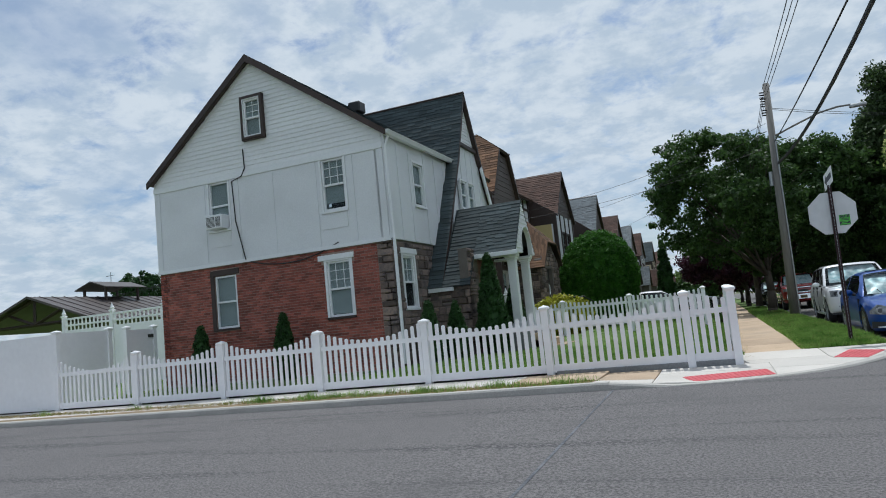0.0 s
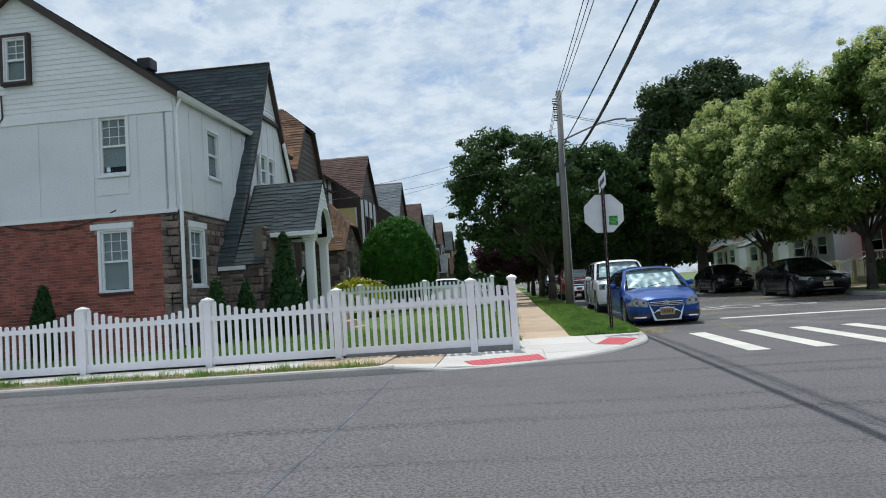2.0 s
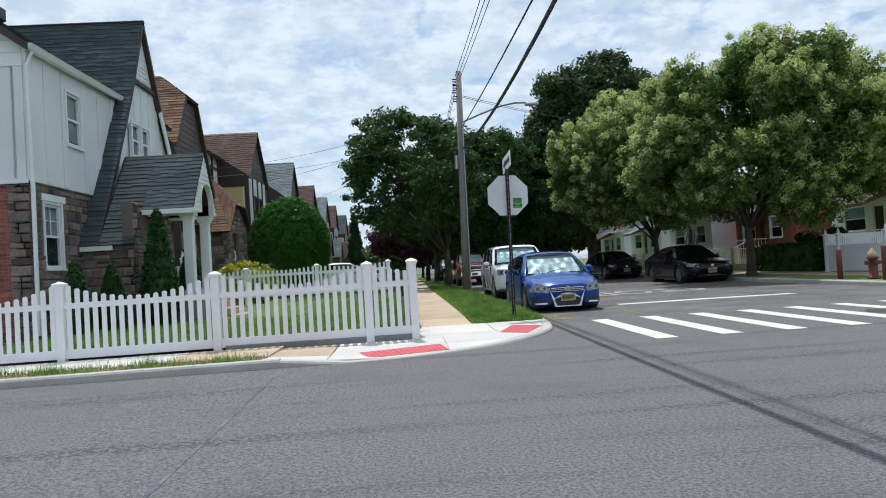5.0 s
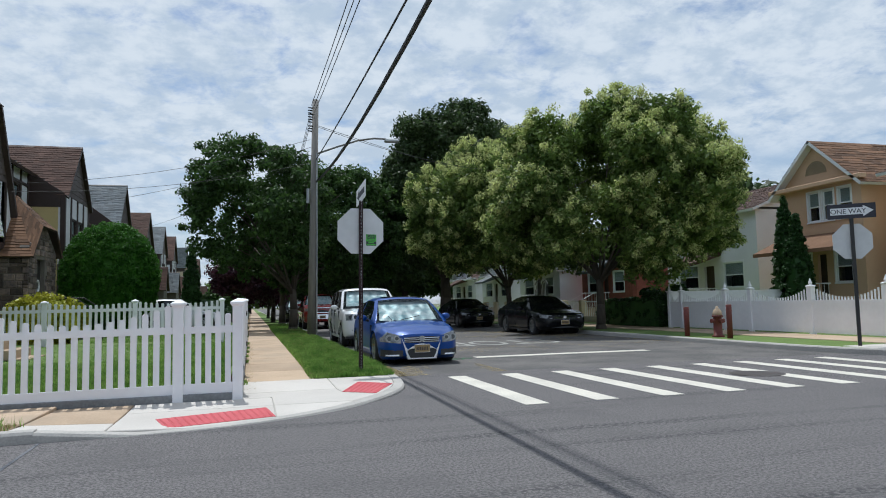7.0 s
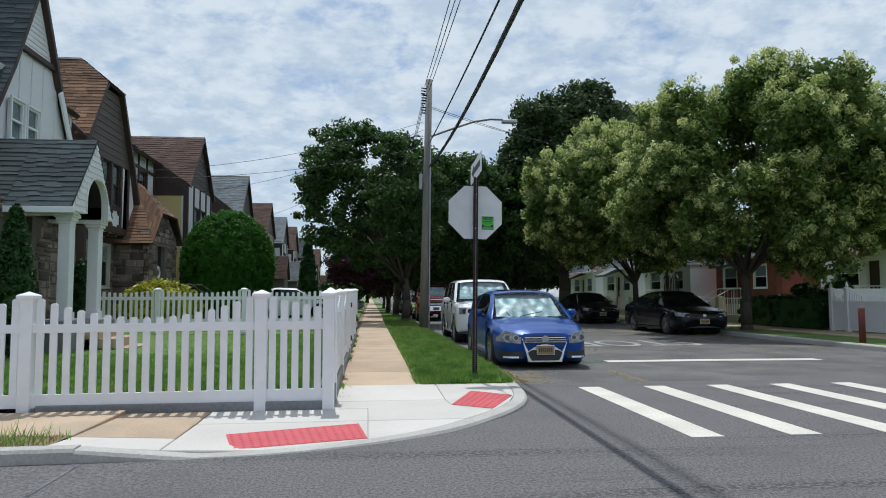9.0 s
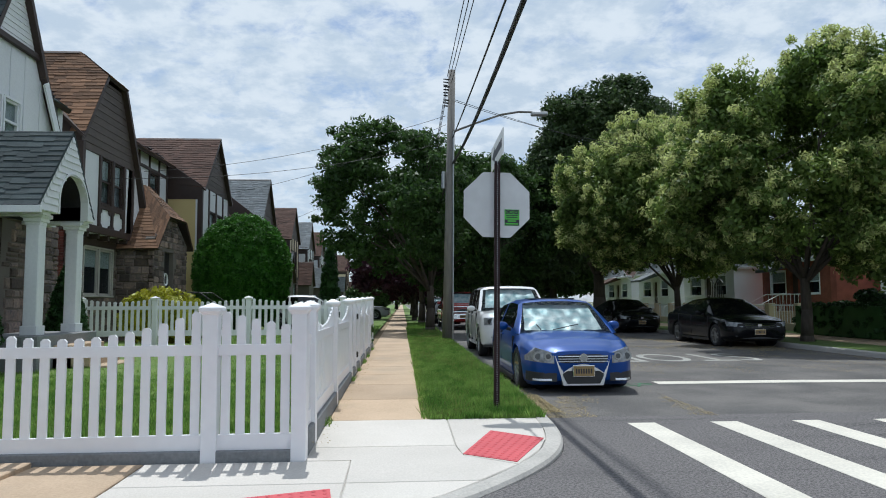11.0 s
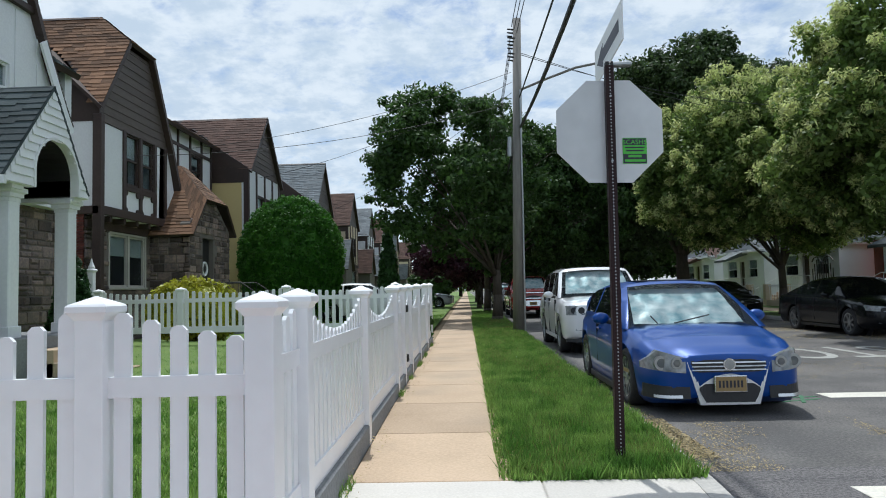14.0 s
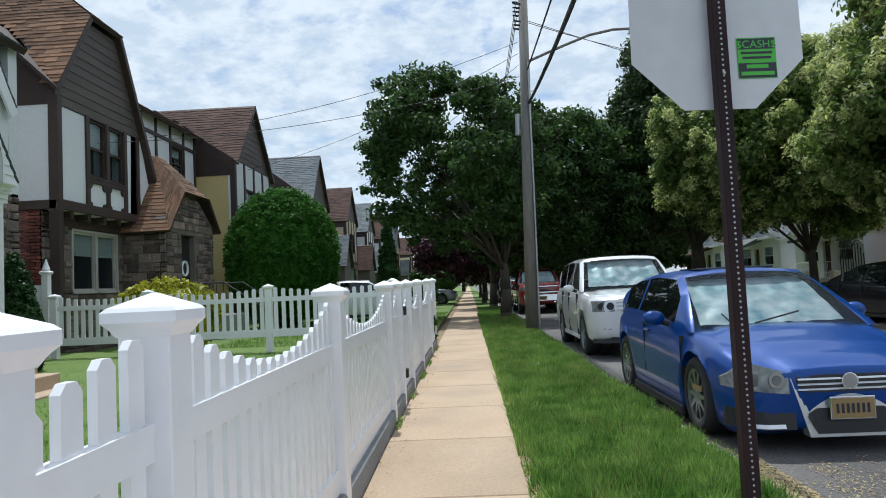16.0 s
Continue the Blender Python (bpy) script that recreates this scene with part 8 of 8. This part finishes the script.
    for yy in (y0 + w * 0.39, y0 + w * 0.61):
        tube(bm, [(xf - 0.1, yy, 1.7), (xf - 1.2, yy, 1.7), (xf - 2.7, yy, 0.95), (xf - 2.7, yy, 0.1)], 0.025, 6)
        rail = part("railing", bm, M_WHITE, h, "white iron step railing")
        for k in range(5):
            bm = bmesh.new()
            rod(bm, (xf - 0.2 - 0.22 * k, yy, 0.7), (xf - 0.2 - 0.22 * k, yy, 1.7), 0.012, 0.012, 5)
            part("bar", bm, M_WHITE, rail)
        bm = bmesh.new()
    bm.free()
    part("stoop", nbox(xf - 1.2, y0 + w * 0.38, 0.1, xf, y0 + w * 0.62, 0.78), M_CONC_OLD, h)
    part("floor_slab", nbox(xf + 0.3, y0 + 0.3, 0.0, xf + 9, y1 - 0.3, 0.2), M_FOOT, h)
    part("wall", nbox(xf + 8.7, y0 + 0.3, 0.0, xf + 9, y1 - 0.3, eave), wall_mat, h)
    return h


east_house(24.05, 28.25, 23.0, M_PEACH, M_BROWNSHINGLE, "peach brick house with a gabled front and brown roof", upper=((0.11, 0.26), (0.31, 0.45), (0.48, 0.63)), porch=(0.0, 1.0))
east_house(15.6, 22.9, 23.2, M_CREAM, M_DARKSHINGLE, "cream house with striped awning and iron door", gable=False, awning=True)
east_house(31.0, 38.5, 24.0, M_STUCCO, M_DARKSHINGLE, "white house with a dark roof behind the trees", gable=False, eave=5.6, ridge=7.4)
east_house(40.0, 46.5, 22.5, M_BRICK, M_GREYSHINGLE, "red brick house half hidden by trees", gable=False, storeys=1, eave=3.6, ridge=6.0)
east_house(48.0, 55.5, 21.5, M_STUCCO, M_GREYSHINGLE, "white house with porch behind the trees", storeys=1, eave=3.6, ridge=5.6)
east_house(57.5, 65.0, 21.5, M_STUCCO, M_SLATE, "white gabled house far along the street", storeys=1, eave=3.6, ridge=5.6)
east_house(67.0, 75.0, 21.5, M_STUCCO, M_DARKSHINGLE, "pale far house along the street", storeys=1, eave=3.6, ridge=5.6)
gf = thing("garden_fence", "low iron and masonry fence before the far gardens", "fence")
for k in range(14):
    y = 31.5 + k * 2.2
    part("pier", nbox(16.9, y - 0.16, 0.1, 17.22, y + 0.16, 1.25, 0.02), M_CREAM, gf)
    for q in range(9):
        bm = bmesh.new()
        rod(bm, (17.06, y + 0.3 + q * 0.2, 0.4), (17.06, y + 0.3 + q * 0.2, 1.2), 0.012, 0.012, 5)
        part("bar", bm, M_WHITE, gf)
    part("low_wall", nbox(16.95, y + 0.16, 0.1, 17.17, y + 2.04, 0.42), M_CREAM, gf)
    part("rail", nbox(17.04, y + 0.16, 1.14, 17.08, y + 2.04, 1.19), M_WHITE, gf)
ga = thing("garden_gate", "tall black iron scroll gate between gardens", "gate", (17.0, 41, 0.1))
for s in (-1, 1):
    bm = bmesh.new()
    for k in range(5):
        rod(bm, (0, s * (0.08 + 0.2 * k), 0), (0, s * (0.08 + 0.2 * k), 2.0 + 0.25 * math.sin(k)), 0.022, 0.022, 6)
    tube(bm, [(0, s * 0.05, 1.9)] + [(0, s * (0.5 + 0.45 * math.cos(a)), 2.0 + 0.35 * math.sin(a)) for a in (2.8, 2.2, 1.6, 1.0, 0.4)], 0.025, 6)
    part("leaf_frame", bm, M_BLACK, ga)

# ---- fence between the first two houses, and the back yard ----
bk = thing("picket_fence", "pale picket fence between the two front gardens", "fence")
BX = [-7.1, -5.25, -2.9, -0.5]
for x in BX:
    cap_post(bk, x, 24.8, 0.15, 1.56)
for x0, x1 in zip(BX, BX[1:]):
    panel(bk, (x0 + 0.06, 24.8), (x1 - 0.06, 24.8), 0.55, 1.22, 1.50, 1.42, max(4, round((x1 - x0) / 0.16)), w=0.075)
gt = thing("vinyl_gate", "white vinyl gate with pointed posts between the houses", "gate")
for x in (-8.1, -7.35):
    p = cap_post(gt, x, 24.95, 0.2, 2.05)
    bm = bmesh.new()
    lathe(bm, [(0.05, 2.0), (0.075, 2.06), (0.05, 2.12), (0.008, 2.26)], 8, (x, 24.95, 0))
    part("finial", bm, M_VINYL, p)
part("panel", nbox(-8.04, 24.93, 0.3, -7.41, 24.97, 1.75), M_VINYL, gt)

tall = thing("privacy_fence", "tall plain white vinyl fence round the back yard", "fence")
for x in (-15.58, -18.0, -20.4, -22.8, -25.2):
    cap_post(tall, x, FENCE_Y, 0.0 + GZ(x), 2.0)
for x0, x1 in zip((-18.0, -20.4, -22.8, -25.2), (-15.58, -18.0, -20.4, -22.8)):
    part("panel", nbox(x0 + 0.06, FENCE_Y - 0.02, 0.02, x1 - 0.06, FENCE_Y + 0.02, 1.9), M_VINYL, tall)
for y in (14.4, 15.0, 16.0):
    cap_post(tall, -15.58, y, 0.05, 2.02)
part("panel", nbox(-15.6, FENCE_Y + 0.07, 0.05, -15.56, 14.34, 1.92), M_VINYL, tall)
gate = part("gate", nbox(-15.6, 15.07, 0.08, -15.56, 15.93, 1.9), M_VINYL, tall, "white gate with black latch and hinges")
part("latch", nbox(-15.56, 15.1, 1.2, -15.50, 15.2, 1.3, 0.01), M_BLACK, gate)
part("hinge", nbox(-15.56, 15.75, 1.65, -15.52, 15.95, 1.75, 0.01), M_BLACK, gate)
lat = thing("lattice_fence", "white open-topped fence with pointed posts in the yard", "fence")
for x in (-23.5, -21.0, -18.5, -16.4):
    p = cap_post(lat, x, 19.5, 0.1, 2.95)
    bm = bmesh.new()
    lathe(bm, [(0.05, 2.93), (0.085, 3.0), (0.05, 3.06), (0.008, 3.2)], 8, (x, 19.5, 0))
    part("finial", bm, M_VINYL, p)
for x0, x1 in zip((-23.5, -21.0, -18.5), (-21.0, -18.5, -16.4)):
    part("panel", nbox(x0 + 0.06, 19.48, 0.2, x1 - 0.06, 19.52, 2.35), M_VINYL, lat)
    for z in (2.5, 2.75):
        part("rail", nbox(x0 + 0.06, 19.46, z, x1 - 0.06, 19.54, z + 0.07), M_VINYL, lat)
    for k in range(12):
        xx = x0 + 0.15 + (x1 - x0 - 0.3) * k / 11
        part("slat", nbox(xx - 0.03, 19.49, 2.35, xx + 0.03, 19.51, 2.8), M_VINYL, lat)

# timber pavilion beyond the yard
pv = thing("pavilion", "timber garden pavilion with brown metal roof and cupola", "pavilion")
px0, px1, py0, py1, pe, pr = -45.4, -34.9, 31.0, 45.0, 3.6, 5.4
for s, x in ((-1, px0), (1, px1)):
    for y in (py0, py1):
        part("post", nbox(x - 0.15, y - 0.15, 0, x + 0.15, y + 0.15, pe), M_BROWN, pv)
    c = [(x + s * 0.6, py0 - 0.5, pe - 0.15), (x + s * 0.6, py1 + 0.5, pe - 0.15), ((px0 + px1) / 2, py1 + 0.5, pr), ((px0 + px1) / 2, py0 - 0.5, pr)]
    r = roof_slab(pv, c, M_ROOFTIN, 0.1)
    for k in range(18):
        f = k / 17
        a, b = Vector(c[0]).lerp(Vector(c[1]), f), Vector(c[3]).lerp(Vector(c[2]), f)
        bm = bmesh.new()
        rod(bm, a + Vector((0, 0, 0.02)), b + Vector((0, 0, 0.02)), 0.025, 0.025, 4)
        part("seam", bm, M_ROOFTIN, r)
bm = bmesh.new()
xm = (px0 + px1) / 2
for a, b in (((px0, pe), (px1, pe)), ((px0, pe), (xm, pr - 0.2)), ((px1, pe), (xm, pr - 0.2)), ((xm, pe), (xm, pr)), ((xm, pe), (xm - 2.4, pe + 0.8)), ((xm, pe), (xm + 2.4, pe + 0.8))):
    rod(bm, (a[0], py0, a[1]), (b[0], py0, b[1]), 0.11, 0.11, 4)
part("truss", bm, M_BROWN, pv)
for sx in (-1, 1):
    for yy in (35.6, 38.4):
        part("cupola_post", nbox(xm + sx * 1.0 - 0.07, yy - 0.07, pr - 0.6, xm + sx * 1.0 + 0.07, yy + 0.07, pr + 0.55), M_BROWN, pv)
bm = bmesh.new()
for s in (-1, 1):
    prism(bm, [(xm, 35.2, pr + 1.0), (xm + s * 1.5, 35.2, pr + 0.5), (xm + s * 1.5, 38.8, pr + 0.5), (xm, 38.8, pr + 1.0)], (0, 0, 0.06))
part("cupola_roof", bm, M_ROOFTIN, pv)
bm = bmesh.new()
rod(bm, (xm, 37, pr + 1.0), (xm, 37, pr + 1.75), 0.02, 0.02, 6)
rod(bm, (xm - 0.4, 37, pr + 1.5), (xm + 0.4, 37, pr + 1.5), 0.025, 0.01, 6)
part("weather_vane", bm, M_BLACK, pv)

tree("pine_tree", (-71.0, 70.0, 0), 6.0, 0.3, (-71.0, 70.0, 8.6), (3.6, 3.6, 3.4), 260, 45, M_LEAF_CYPRESS, 0.25, "dark conifer beyond the back yard", 60, 0.5)
tree("large_tree", (-58, 62, 0), 2.0, 0.3, (-58, 62, 4.2), (5.0, 4, 3.0), 160, 40, M_LEAF_GOLD, 0.35, "pale tree beyond the pavilion", 61, 0.8)
tree("large_tree", (-50, 75, 0), 2.0, 0.3, (-50, 75, 4.6), (7.0, 4, 3.0), 160, 40, M_LEAF_MAPLE, 0.35, "distant tree line behind the yards", 62, 0.9)
for k in range(4):
    wire("power_line", (-90, 60 + 4 * k, 7.2 + 0.35 * k), (-16, 40, 8.0 + 0.25 * k), 0.6, 0.012, "far thin power line over the back yards")

# small things in the verge
rp = random.Random(7)
for k, (x, y) in enumerate(((1.55, 18.6), (2.1, 17.4), (1.9, 21.8), (1.42, 21.4))):
    t = thing("paper_scrap", "crumpled white paper scrap lying in the grass", "litter", (x, y, 0.17), group="litter")
    bm = bmesh.new()
    bmesh.ops.create_icosphere(bm, subdivisions=2, radius=0.045)
    for v in bm.verts:
        v.co = Vector((v.co.x * rp.uniform(0.6, 1.6), v.co.y * rp.uniform(0.6, 1.4), v.co.z * rp.uniform(0.2, 0.6)))
    part("sheet", bm, M_WHITE, t)
shrub("potted_plant", (0.05, 26.2, 0.2), (0.18, 0.18, 0.28), 40, 30, M_LEAF_MAPLE, 0.06, "small dark plant beside the pavement", 70)
